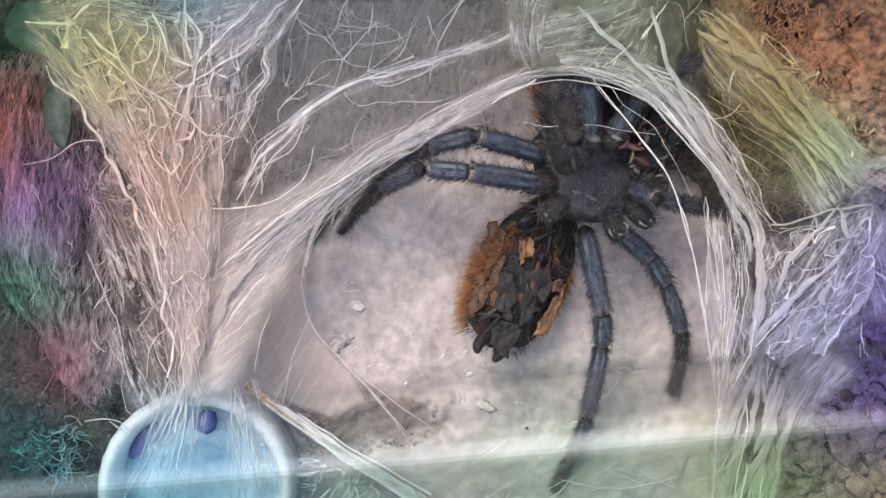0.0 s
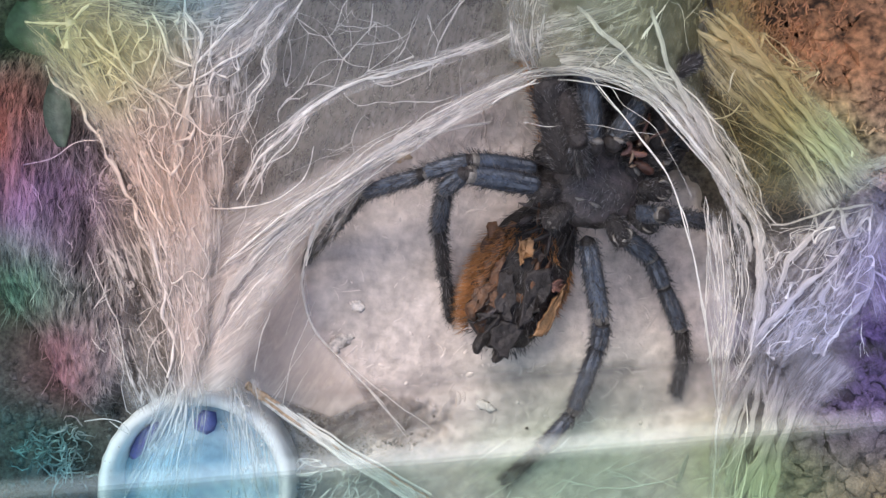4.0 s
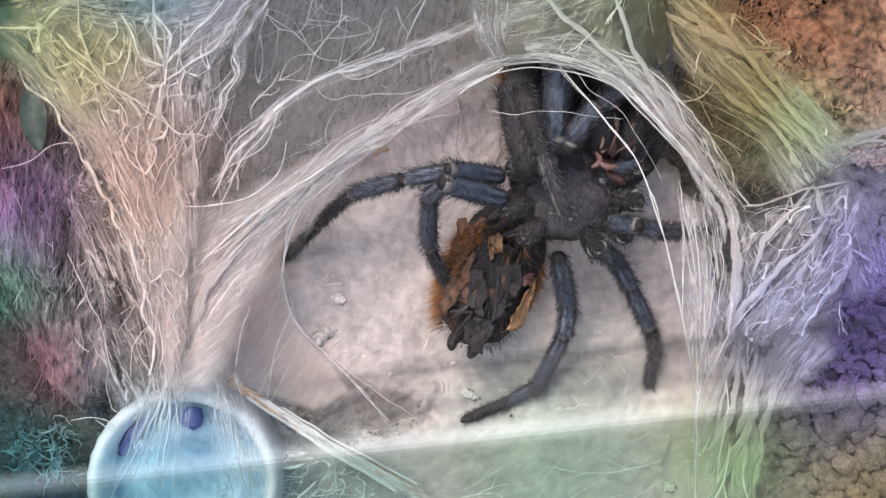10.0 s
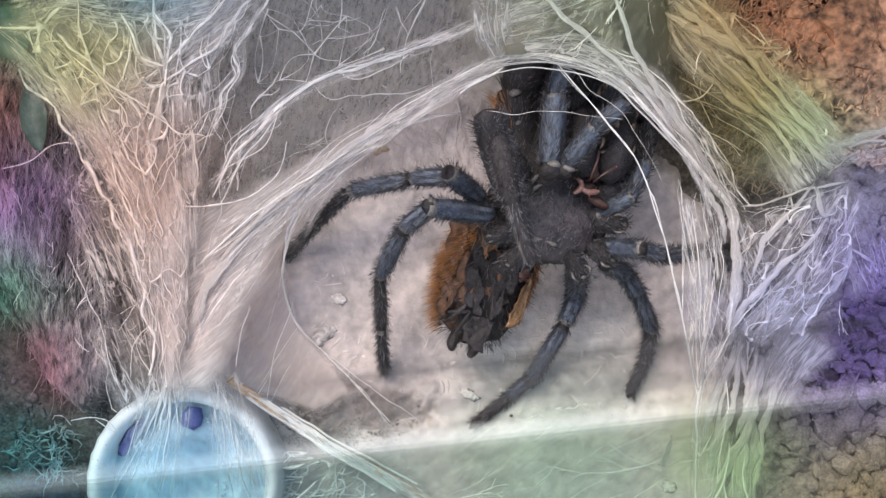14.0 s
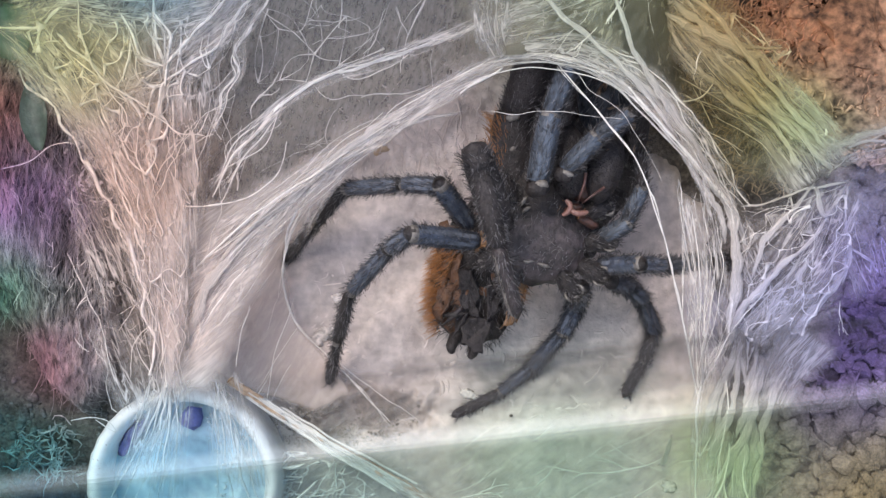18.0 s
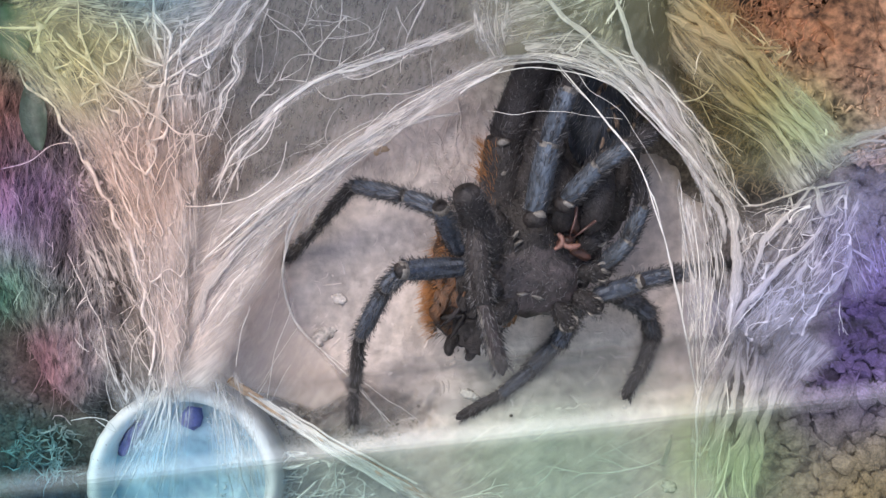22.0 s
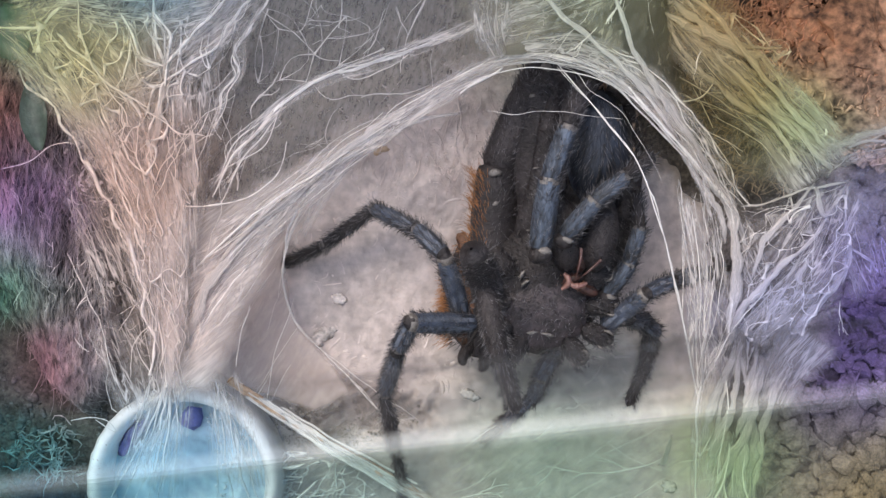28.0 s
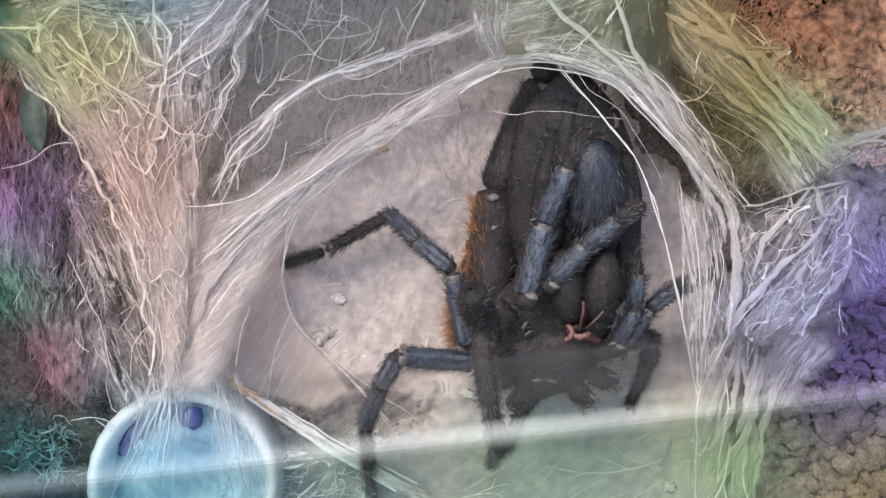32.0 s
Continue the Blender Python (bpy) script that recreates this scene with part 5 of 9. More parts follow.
ribbon([(-43.2, -19.6, 18.0), (-45.4, -5.2, 19.0), (-48.6, 5.4, 20.0), (-52.9, 15.0, 21.0), (-57.0, 23.6, 22.0), (-61.6, 29.9, 23.0)], [1.0, 1.3, 1.2, 1.0, 1.5, 0.8])
ribbon([(-43.2, -14.2, 18.0), (-46.0, 0.1, 20.0), (-50.2, 11.5, 21.0), (-55.1, 21.8, 22.0)], [0.8, 0.9, 1.1, 0.6])
ribbon([(-41.6, -16.0, 18.0), (-41.0, -7.0, 19.0), (-40.3, 0.1, 19.0), (-38.5, 5.4, 19.0)], [1.0, 1.4, 1.2, 0.6])
ribbon([(-40.5, -14.2, 18.0), (-36.5, -5.2, 19.0), (-29.6, 3.2, 19.0), (-19.7, 11.5, 20.0), (-8.2, 19.6, 22.0)], [1.6, 2.2, 1.8, 1.2, 0.5])
ribbon([(-35.8, -2.6, 19.0), (-26.8, 6.7, 20.0), (-16.1, 14.5, 21.0), (-7.3, 20.4, 23.0), (0.5, 24.6, 26.0), (7.1, 27.2, 29.0)], [0.8, 1.0, 1.3, 1.4, 1.0, 0.6])
ribbon([(-25.5, 4.6, 17.0), (-19.9, 10.7, 19.0), (-12.6, 15.7, 21.0), (-5.6, 19.0, 22.0), (2.7, 21.1, 22.0)], [0.4, 0.7, 1.0, 0.7, 0.3])

# silk over the floor and loose ends
tangle([(-36.8, 42.0), (28.8, 42.0), (10.6, 32.0), (-7.7, 22.9), (-32.2, 10.1), (-40.4, 12.8)], 110, 8, 0.05, 14, 18, 60, 60, curl=2.6)
tangle([(-67.3, 38.3), (-26.4, 38.3), (-33.4, 22.7), (-39.5, 5.3), (-46.4, 5.3), (-57.7, 22.7)], 60, 9, 0.06, 19, 24, 70, 50, curl=2.4)
tangle([(-52.1, 9.9), (-41.4, 9.9), (-40.5, -21.3), (-51.3, -22.2)], 60, 9, 0.06, 13, 20, 100, 35, curl=2.0)
tangle([(27.0, 35.3), (63.1, 15.1), (45.5, 6.3), (34.9, 17.7)], 60, 9, 0.05, 14, 23, -45, 30, curl=1.2)
tangle([(45.5, 6.3), (64.8, 11.5), (63.1, -12.2), (44.6, -14.9)], 40, 7, 0.06, 18, 23, 55, 40, curl=2.0)
tangle([(34.9, 10.7), (44.6, 5.4), (44.6, -14.0), (40.2, -22.8)], 80, 9, 0.045, 17, 23, 95, 14, curl=0.6)
tangle([(44.6, -15.2), (55.4, -15.2), (50.9, -40.4), (41.0, -40.4)], 50, 9, 0.06, 13, 18, 82, 16, curl=1.2)
tangle([(-28.4, -32.7), (44.0, -28.8), (44.0, -43.3), (-28.4, -43.3)], 110, 9, 0.050, 4.5, 7, 25, 50, curl=1.2)
tangle([(-21.7, 30.2), (11.3, 31.1), (11.3, 10.8), (-14.0, 10.8)], 420, 3, 0.05, 2.4, 3.6, 95, 70, curl=1.6, mat=FOLD)
tangle([(-36.6, 0.1), (-27.0, -3.7), (-15.6, -22.8), (-31.8, -26.6)], 45, 10, 0.040, 4, 9, 60, 40, curl=1.0)
tangle([(-27.2, -34.4), (-15.7, -33.4), (-13.8, -44.0), (-27.2, -44.0)], 90, 7, 0.100, 4, 8, 30, 50, curl=1.8)
tangle([(-66.9, 20.3), (-56.3, 17.5), (-53.4, 2.0), (-62.1, 4.0)], 60, 4, 0.060, 3, 8, 30, 90, curl=2.5)

tangle([(7.7, 36.8), (33.2, 36.8), (36.4, 24.0), (25.2, 26.4), (9.3, 28.0)], 40, 5, 0.05, 33.5, 35.5, 60, 60, curl=1.8)
ribbon([(13.4, 35.8, 36.0), (17.0, 31.9, 36.0), (21.5, 29.0, 35.0), (27.8, 23.4, 33.0), (34.2, 15.7, 30.0)], [0.6, 0.9, 0.7, 0.9, 0.6])
ribbon([(23.7, 35.8, 36.0), (25.5, 31.5, 36.0), (27.6, 26.8, 34.0), (32.1, 21.1, 32.0), (38.8, 12.6, 28.0)], [0.6, 0.9, 0.9, 1.4, 1.2])

veil([(7.7, 38.4, 34.0), (6.7, 34.4, 34.0), (7.1, 30.6, 33.0), (8.6, 27.4, 31.0)], [6, 7, 6, 4], None, 1)
veil([(4.7, 30.7, 27.0), (9.3, 31.8, 33.0), (15.6, 33.6, 34.0), (23.6, 36.8, 34.0)], [4, 6, 7, 7], None, 1)
veil([(7.8, 27.8, 31.0), (14.0, 28.4, 34.0), (21.2, 27.6, 34.0), (29.6, 22.8, 32.0), (37.2, 15.9, 28.0)], [3, 4, 5, 6, 5], VEIL_DENSE, 1)
veil([(-67.3, 35.7, 22.0), (-57.3, 36.8, 23.0), (-45.2, 35.5, 23.0), (-33.1, 37.6, 23.0)], [7, 8, 9, 8])

tangle([(-70.5, 26.2), (-64.2, 21.7), (-55.2, -1.7), (-57.0, -23.3), (-68.7, -12.5)], 90, 2.2, 0.035, 13.5, 15.0, 85, 40, curl=2.0)

# shed skin and food scraps in the tunnel wall
debris = tagged(new("shed_skin"), "orange-brown scraps of shed skin stuck in the tunnel wall", "scraps")
for _ in range(14):
    h = Heap()
    x, y = rng.uniform(22.5, 32.0), rng.uniform(14.5, 25.0)
    a, L = rng.uniform(0.2, 2.2), rng.uniform(1.0, 2.6)
    if x + 0.9 * y > 50:
        x -= 3
    pts = [(x + math.cos(a + 0.25 * t) * L * t, y + math.sin(a + 0.25 * t) * L * t, 25.5 + rng.uniform(-1, 1) + 0.4 * math.sin(3 * t)) for t in (-0.5, -0.25, 0, 0.25, 0.5)]
    w = rng.uniform(0.12, 0.34)
    h.tube(pts, [w * 0.3, w, w * 1.2, w * 0.9, w * 0.2], 6)
    h.make("scrap", DEBRIS, debris)

# twig sheathed in silk
twig = tagged(new("twig"), "thin orange-brown twig wrapped in white silk", "twig")
h = Heap()
line = smooth_line([(-35.0, -21.3, 13.0), (-30.7, -24.7, 11.0), (-25.0, -29.1, 9.0), (-17.5, -34.0, 8.0), (-10.0, -38.4, 7.0), (0.6, -44.7, 6.0)], 8, 0.3)
h.tube(line, [0.62 + 0.22 * noise.noise((i * 0.7, 0, 0)) + 0.012 * i for i in range(len(line))], 9)
h.make("stem", TWIG, twig)
h = Heap()
for k in range(34):
    off = Vector((rng.gauss(0, 0.45), rng.gauss(0, 0.45), 0.6))
    a = rng.randint(5, 24)
    seg = line[a:a + rng.randint(8, 24)]
    grow = 0.12 + 0.012 * max(0, a - 6)
    h.tube([p + off * (1 + 0.02 * i * (a > 12)) for i, p in enumerate(seg)], grow, 5)
h.make("silk_wrap", SILK, twig, "white silk bound round the twig")
h = Heap()
for k in range(9):
    q = line[rng.randint(4, 20)]
    h.blob((q.x + rng.gauss(0, 0.2), q.y + rng.gauss(0, 0.2), q.z + 0.5), 0.28, 0.18, 0.15, 0.4)
h.make("bark_flake", TWIG, twig)

veil([(-23.9, -29.7, 10.0), (-17.4, -33.7, 9.5), (-9.8, -38.0, 9.0), (0.6, -44.1, 8.5)], [0.8, 1.2, 2.0, 4.5], VEIL_DENSE)

# pale crumbs of old silk and specks on the mat
for x, y, rx, ry in ((-18.1, -8.7, 1.5, 1.0), (-20.8, -14.8, 2.4, 1.2), (4.5, -25.4, 2.2, 0.9), (39.4, -41.4, 1.4, 1.2), (-22.0, -16.2, 1.2, 0.9)):
    h = Heap()
    h.blob((x, y, mat_height(x, y) + 0.1), rx * 0.9, ry * 0.9, 0.28, 0.3, 0, rng.uniform(-0.6, 0.3), 8, 18)
    tagged(h.make("silk_crumb", OLDSILK), "small white lump of old silk on the mat", "silk lump", "crumbs on the mat")
for x, y in ((-20.2, -24.8), (-25.1, -21.0), (-23.5, -26.9), (11.9, -29.1), (-4.3, -27.6)):
    h = Heap()
    h.blob((x, y, mat_height(x, y) + 0.15), 0.32, 0.28, 0.25, 0.3)
    tagged(h.make("dirt_speck", SOIL), "tiny black speck of dirt on the mat", "speck", "specks on the mat")
h = Heap()
x, y, z = (-11.2, 17.6, 3.0)
h.blob((x, y, mat_height(x, y) + 0.1), 1.8, 1.1, 0.35, 0.25, 0, 0.2, 5, 10)
tagged(h.make("food_remnant", TWIG), "flat orange-brown food remnant on the mat", "remnant")

# ---- sliding lid, seen near the lens ----
lid = tagged(new("sliding_lid"), "clear plastic sliding lid, half open, frosted edge", "lid")
EA, EB = Vector((-36.7, -17.7)), Vector((36.8, -9.7))
tilt = math.atan2(EB.y - EA.y, EB.x - EA.x)


def lid_point(u, v):
    d = Vector((math.cos(tilt), math.sin(tilt)))
    q = EA + d * u + Vector((d.y, -d.x)) * v
    return q.x, q.y


def lid_sheet(name, u0, u1, v0, v1, z0, z1, mat, body):
    nu, nv, v, f, b = 40, 12, [], [], []
    for z in (z0, z1):
        for j in range(nv + 1):
            for i in range(nu + 1):
                a, c = i / nu, j / nv
                x, y = lid_point(u0 + (u1 - u0) * a, v0 + (v1 - v0) * c)
                v.append((x, y, z))
                b.append(body(a, c))
    off = (nu + 1) * (nv + 1)
    for j in range(nv):
        for i in range(nu):
            a = j * (nu + 1) + i
            f += [(a, a + nu + 1, a + nu + 2, a + 1), (off + a, off + a + 1, off + a + nu + 2, off + a + nu + 1)]
    return link(name, v, f, mat, lid, body=b)


lid_sheet("pane", -30, 110, 1.2, 60, 94.2, 95.8, LID, lambda a, c: smoothstep(0, 0.02, c))
# Added strip of shade along the lid edge, darkest on one line.
lid_sheet("strip", -30, 110, -5.2, -0.3, 94.0, 94.5, LID_SHADE, lambda a, c: (math.exp(-((c - 0.17) / 0.09) ** 2) + (0.6 + 0.4 * smoothstep(0.46, 0.58, a)) * smoothstep(0.08, 0.45, c) * (1 - 0.6 * smoothstep(0.62, 0.69, a)) * smoothstep(1.0, 0.75, c)) * smoothstep(0.34, 0.50, a))
# Frosted edge; its glare is put in as extra whiteness near mid-length.
lid_sheet("edge_strip", -30, 110, -0.2, 2.1, 94.8, 95.2, LIDEDGE, lambda a, c: math.sin(math.pi * min(1, c)) ** 1.2 * (0.20 + 0.36 * math.exp(-((a - 0.51) / 0.085) ** 2)))

# ---- the spider ----
rng = random.Random(11)
spider = tagged(new("tarantula"), "black and blue tarantula with orange-haired abdomen, lying belly up", "spider")


def limb(x, y, z, x2, y2, z2):
    """The pose of a limb piece that starts at one joint and points to the next."""
    d = (Vector((x2, y2, z2)) - Vector((x, y, z))).normalized()
    side = d.cross(Vector((0, 0, 1)))
    side = side.normalized() if side.length > 1e-3 else Vector((1, 0, 0))
    up = side.cross(d)
    m = Matrix((side, d, up)).transposed().to_4x4()
    m.translation = Vector((x, y, z)) * MM
    return m


def limb_piece(name, L, r, parent, blue, last, hairy=1.0, orange=False, palp=False, lined=False, rings=True):
    """A hairy limb piece along y, with pale ends and two pale stripes above."""
    h = Heap()
    n, sides = 25, 14
    for i in range(n):
        t = i / (n - 1)
        y = -0.3 * r + t * (L + 0.6 * r)
        if last:
            w = r * (0.92 + 0.12 * math.sin(t * 3.1)) * (1 - 0.95 * smoothstep(0.8, 1.03, t) ** 2)
        else:
            w = r * (0.84 + 0.2 * math.sin(math.pi * min(1, t * 1.06)) ** 0.8)
        for e in (t / 0.09, (1 - t) / 0.07):
            if e < 1:
                w *= max(0.12, math.sqrt(max(0.0, 1 - (1 - e) ** 2)))
        for k in range(sides):
            th = 2 * math.pi * k / sides
            s = 1 + 0.04 * noise.noise((th * 1.5, y * 0.5, r))
            h.v.append((w * s * math.cos(th), y, w * s * math.sin(th)))
    for i in range(n - 1):
        t = (i + 0.5) / (n - 1)
        for k in range(sides):
            k2 = (k + 1) % sides
            h.f.append((i * sides + k, i * sides + k2, (i + 1) * sides + k2, (i + 1) * sides + k))
            slot = 0
            if blue and 0.08 < t < 0.9:
                slot = 1
            if 0.87 < t < 0.94 and not last and rings and noise.noise((k * 0.8, L, t * 9)) > -0.22:
                slot = 3
            elif blue and 0.12 < t < 0.86 and k in (2, 4) and noise.noise((k * 1.3, i * 0.3, L * 3)) > -0.3:
                slot = 2
            elif lined and k in (1, 6) and 0.1 < t < 0.9:
                slot = 3
            h.s.append(slot)
    h.f += [tuple(range(sides)), tuple((n - 1) * sides + k for k in reversed(range(sides)))]
    h.s += [0, 0]
    if palp and name == "femur":
        h.blob((0.1 * r, -0.35 * r, 0.25 * r), r * 1.02, r * 0.85, r * 0.9, 0.06, 0, 0.3, 7, 12)
        h.blob((0.3 * r, 0.1 * r, 0.85 * r), r * 0.6, r * 0.34, r * 0.3, 0.3, 3, 0.25, 5, 10)
    if r > 2.9:
        for t, w in ((0.96, 1.0), (0.70, 0.75)):
            h.blob((rng.uniform(-0.6, 0.6), t * L, r * 0.93), w, w * 0.6, 0.35, 0.35, 3, rng.uniform(-0.4, 0.4), 5, 9)
    shag = 1.15 if r > 2.3 else 1.0
    for _ in range(int(L * 42 * hairy * shag)):
        t, th = rng.uniform(0.02, 0.97), rng.uniform(0, 2 * math.pi)
        out = Vector((math.cos(th), 0, math.sin(th)))
        p = out * (r * 0.93) + Vector((0, t * L, 0))
        d = out * rng.uniform(0.5, 1.1) + Vector((rng.gauss(0, 0.15), rng.uniform(0.5, 1.2), rng.gauss(0, 0.15)))
        slot = 4 if rng.random() < 0.7 else 5
        if orange and abs(th - math.pi) < 1.3 and rng.random() < 0.85:
            slot = 6
        h.hair(p, d, rng.uniform(0.5, 1.6) * (2.0 if slot == 6 else shag), 0.045 if slot != 6 else 0.05, slot, rng.uniform(-0.3, 0.3) if slot == 6 else 0.0)
    return h.make(name, [BREAST if lined else DARK, PALP if palp else BLUE, PALP if palp else SHEEN, JOINT, SETA, GREYSETA, ORANGE], parent)


def make_leg(which, pieces):
    leg = new("pedipalp" if which in "HI" else "leg")
    leg.parent = spider
    made = []
    for i, (name, L, r) in enumerate(pieces):
        blue = (name in ("femur", "tibia", "patella") and which in "ABCDEHIJ") or (which == "C" and name == "metatarsus")
        made.append(limb_piece(name, L, r, leg, blue, i == len(pieces) - 1, 1.3, which == "G" and name == "femur", which in "HIJ", which == "F" and name == "tarsus", which not in "FG"))
    return made


leg_a = make_leg('A', [('femur', 11.7, 1.5), ('patella', 7.7, 1.32), ('tibia', 13.3, 1.23), ('metatarsus', 12.1, 0.97), ('tarsus', 10.3, 0.84)])
leg_b = make_leg('B', [('femur', 12.9, 1.58), ('patella', 5.9, 1.36), ('tibia', 12.8, 1.27), ('metatarsus', 11.4, 1.01), ('tarsus', 10.7, 0.83)])
leg_c = make_leg('C', [('femur', 14.9, 1.53), ('patella', 5.6, 1.44), ('tibia', 12.9, 1.3), ('metatarsus', 8.2, 1.08), ('tarsus', 9.4, 0.9)])
leg_d = make_leg('D', [('femur', 8.8, 1.53), ('patella', 5.4, 1.44), ('tibia', 9.0, 1.3), ('metatarsus', 6.2, 1.08), ('tarsus', 7.1, 0.9)])
leg_e = make_leg('E', [('femur', 9.4, 1.43), ('patella', 5.7, 1.25), ('tibia', 10.9, 1.16), ('metatarsus', 5.5, 0.98), ('tarsus', 7.7, 0.8)])
leg_f = make_leg('F', [('femur', 13.2, 2.33), ('patella', 1.8, 2.08), ('tibia', 12.1, 1.58), ('tarsus', 10.9, 1.21)])
leg_g = make_leg('G', [('femur', 18.4, 3.7), ('tibia', 18.3, 3.1), ('tarsus', 10.3, 2.4)])
leg_h = make_leg('H', [('femur', 11.0, 1.8), ('tibia', 8.7, 1.6), ('tarsus', 7.7, 1.35)])
leg_i = make_leg('I', [('femur', 7.2, 1.5), ('tibia', 6.3, 1.36), ('tarsus', 5.2, 1.15)])
leg_j = make_leg('J', [('femur', 6.1, 1.41), ('tibia', 6.3, 1.23), ('tarsus', 5.8, 0.97)])

# front half, with its mouth as the origin and the head along y
h = Heap()
h.blob((-2.6, -2.0, -7.0), 10.0, 10.2, 4.2, 0.03, 0, 0.1, 12, 28)
h.blob((2.0, 17.0, -9.5), 10.5, 21.0, 4.0, 0.03, 0, 0.06, 14, 28)
for _ in range(1500):
    a, w = rng.uniform(0, 2 * math.pi), math.sqrt(rng.random())
    if rng.random() < 0.45:
        p = Vector((-2.6 + 11.0 * w * math.cos(a), -2.0 + 10.2 * w * math.sin(a), -7.0 + 4.1 * math.sqrt(max(0, 1 - w * w))))
    else:
        p = Vector((2.0 + 10.4 * w * math.cos(a), 17.0 + 20.8 * w * math.sin(a), -9.5 + 3.9 * math.sqrt(max(0, 1 - w * w))))
    h.hair(p, (math.cos(a) + rng.gauss(0, 0.4), math.sin(a) + rng.gauss(0, 0.4) - 0.3, 0.6), rng.uniform(0.8, 2.2), 0.05, 1 if rng.random() < 0.85 else 3)
for x0, x1, top, r in ((-7.0, -1.5, 30, 2.0), (-3.0, 1.0, 34, 1.8), (9.5, 9.5, 26, 1.9)):
    line = smooth_line([(x0, 4, -6.8), (x0 + (x1 - x0) * 0.4, top * 0.4, -6.2), (x0 + (x1 - x0) * 0.7, top * 0.7, -6.4), (x1, top, -8.0)], 8)
    h.tube(line, [r * (0.8 + 0.25 * noise.noise((i * 0.3, r, x0))) for i in range(len(line))], 12)
    for _ in range(420):
        i = rng.randrange(1, len(line) - 1)
        a = rng.uniform(0.2, 2.9)
        out = Vector((math.cos(a), 0, math.sin(a)))
        h.hair(line[i] + out * (r * 0.8) + Vector((0, rng.uniform(-0.5, 0.5), 0)), out + Vector((0, rng.uniform(0.2, 1.0), 0)), rng.uniform(0.5, 1.4), 0.045, 1 if rng.random() < 0.7 else 3)
    for i in (rng.randrange(3, 8), rng.randrange(11, 19)):
        q = line[i]
        for s in (-1, 1):
            h.blob((q.x + s * 0.7 * r * rng.uniform(0.4, 1), q.y + rng.uniform(-0.6, 0.6), q.z + r * 0.76), rng.uniform(0.2, 0.6), rng.uniform(0.1, 0.22), 0.25, 0.5, 4, rng.uniform(0, 3), 5, 8)
cephalothorax = h.make("cephalothorax", [DARK, SETA, ORANGE, GREYSETA, JOINT], spider, "black hairy underside of the front body")
h = Heap()
h.blob((-2.6, -5.4, -4.2), 7.2, 6.7, 1.8, 0.10, 0, 0.2, 9, 20)
for x, y, a in ((-4.6, -8.6, 0.15), (-2.2, -8.9, -0.1), (-6.6, 0.6, 1.1), (-6.0, -0.6, 0.7)):
    h.blob((x, y, -2.65), 0.75, 0.26, 0.25, 0.6, 3, a, 6, 11)
for _ in range(420):
    a, w = rng.uniform(0, 2 * math.pi), math.sqrt(rng.random()) * 0.97
    h.hair((-2.6 + 7.2 * w * math.cos(a), -5.4 + 6.5 * w * math.sin(a), -4.2 + 1.75 * math.sqrt(max(0, 1 - w * w))), (rng.gauss(0, 0.6), 0.9, 0.5), rng.uniform(0.5, 1.3), 0.05, 1 if rng.random() < 0.7 else 2)
h.make("sternum", [BREAST, SETA, GREYSETA, JOINT], cephalothorax, "dark oval breast plate")
for x, y, turn, size in ((-9.6, 2.2, 0.9, 1.0), (-10.6, -3.2, 0.5, 1.05), (-10.2, -8.6, 0.1, 1.05), (-7.2, -11.8, -0.5, 1.0), (5.2, 0.6, -0.9, 1.0), (6.2, -4.2, -0.4, 1.05), (5.6, -9.0, 0.0, 1.05), (2.2, -11.6, 0.5, 1.0)):
    h = Heap()
    d = Vector((x + 2.6, y + 5.5, 0)).normalized()
    c = Vector((x, y, -3.6))
    h.tube([c - d * 2.6, c - d * 1.6, c, c + d * 1.3 + Vector((0, 0, -0.4)), c + d * 2.2 + Vector((0, 0, -0.8)), c + d * 2.6 + Vector((0, 0, -1.1))], [0.7, 1.5, 1.75, 1.65, 1.3, 0.4], 12)
    e = c + d * 1.9
    h.blob((e.x, e.y, -2.75), 0.55, 0.3, 0.35, 0.4, 1, turn, 5, 8)
    h.blob((e.x - d.y * 1.0, e.y + d.x * 1.0, -3.0), 0.45, 0.2, 0.25, 0.4, 1, turn + 0.6, 5, 8)
    if x > 0:
        for k in (-1, 1):
            q = c + d * 1.2 + Vector((-d.y, d.x, 0)) * (1.1 * k)
            h.tube(smooth_line([(q.x - d.x * 0.9, q.y - d.y * 0.9, -2.6), (q.x - d.y * 0.35 * k, q.y + d.x * 0.35 * k, -2.2), (q.x + d.x * 0.9, q.y + d.y * 0.9, -2.5)], 4), [0.08, 0.15, 0.2, 0.24, 0.26, 0.24, 0.2, 0.15, 0.1][:9], 6, 1)
    for _ in range(260):
        a, t = rng.uniform(0, 3.14), rng.uniform(-2.2, 3.0)
        out = Vector((-d.y * math.cos(a), d.x * math.cos(a), math.sin(a)))
        h.hair(c + d * t + out * 1.5, out + d * 0.8 + Vector((rng.gauss(0, 0.3), rng.gauss(0, 0.3), 0)), rng.uniform(0.4, 1.2), 0.045, 2 if rng.random() < 0.75 else 3)
    h.make("coxa", [DARK, JOINT, SETA, GREYSETA], cephalothorax)
h = Heap()
h.blob((4.6, 20.0, -4.6), 5.2, 9.0, 3.6, 0.025, 0, 0.05, 14, 24)
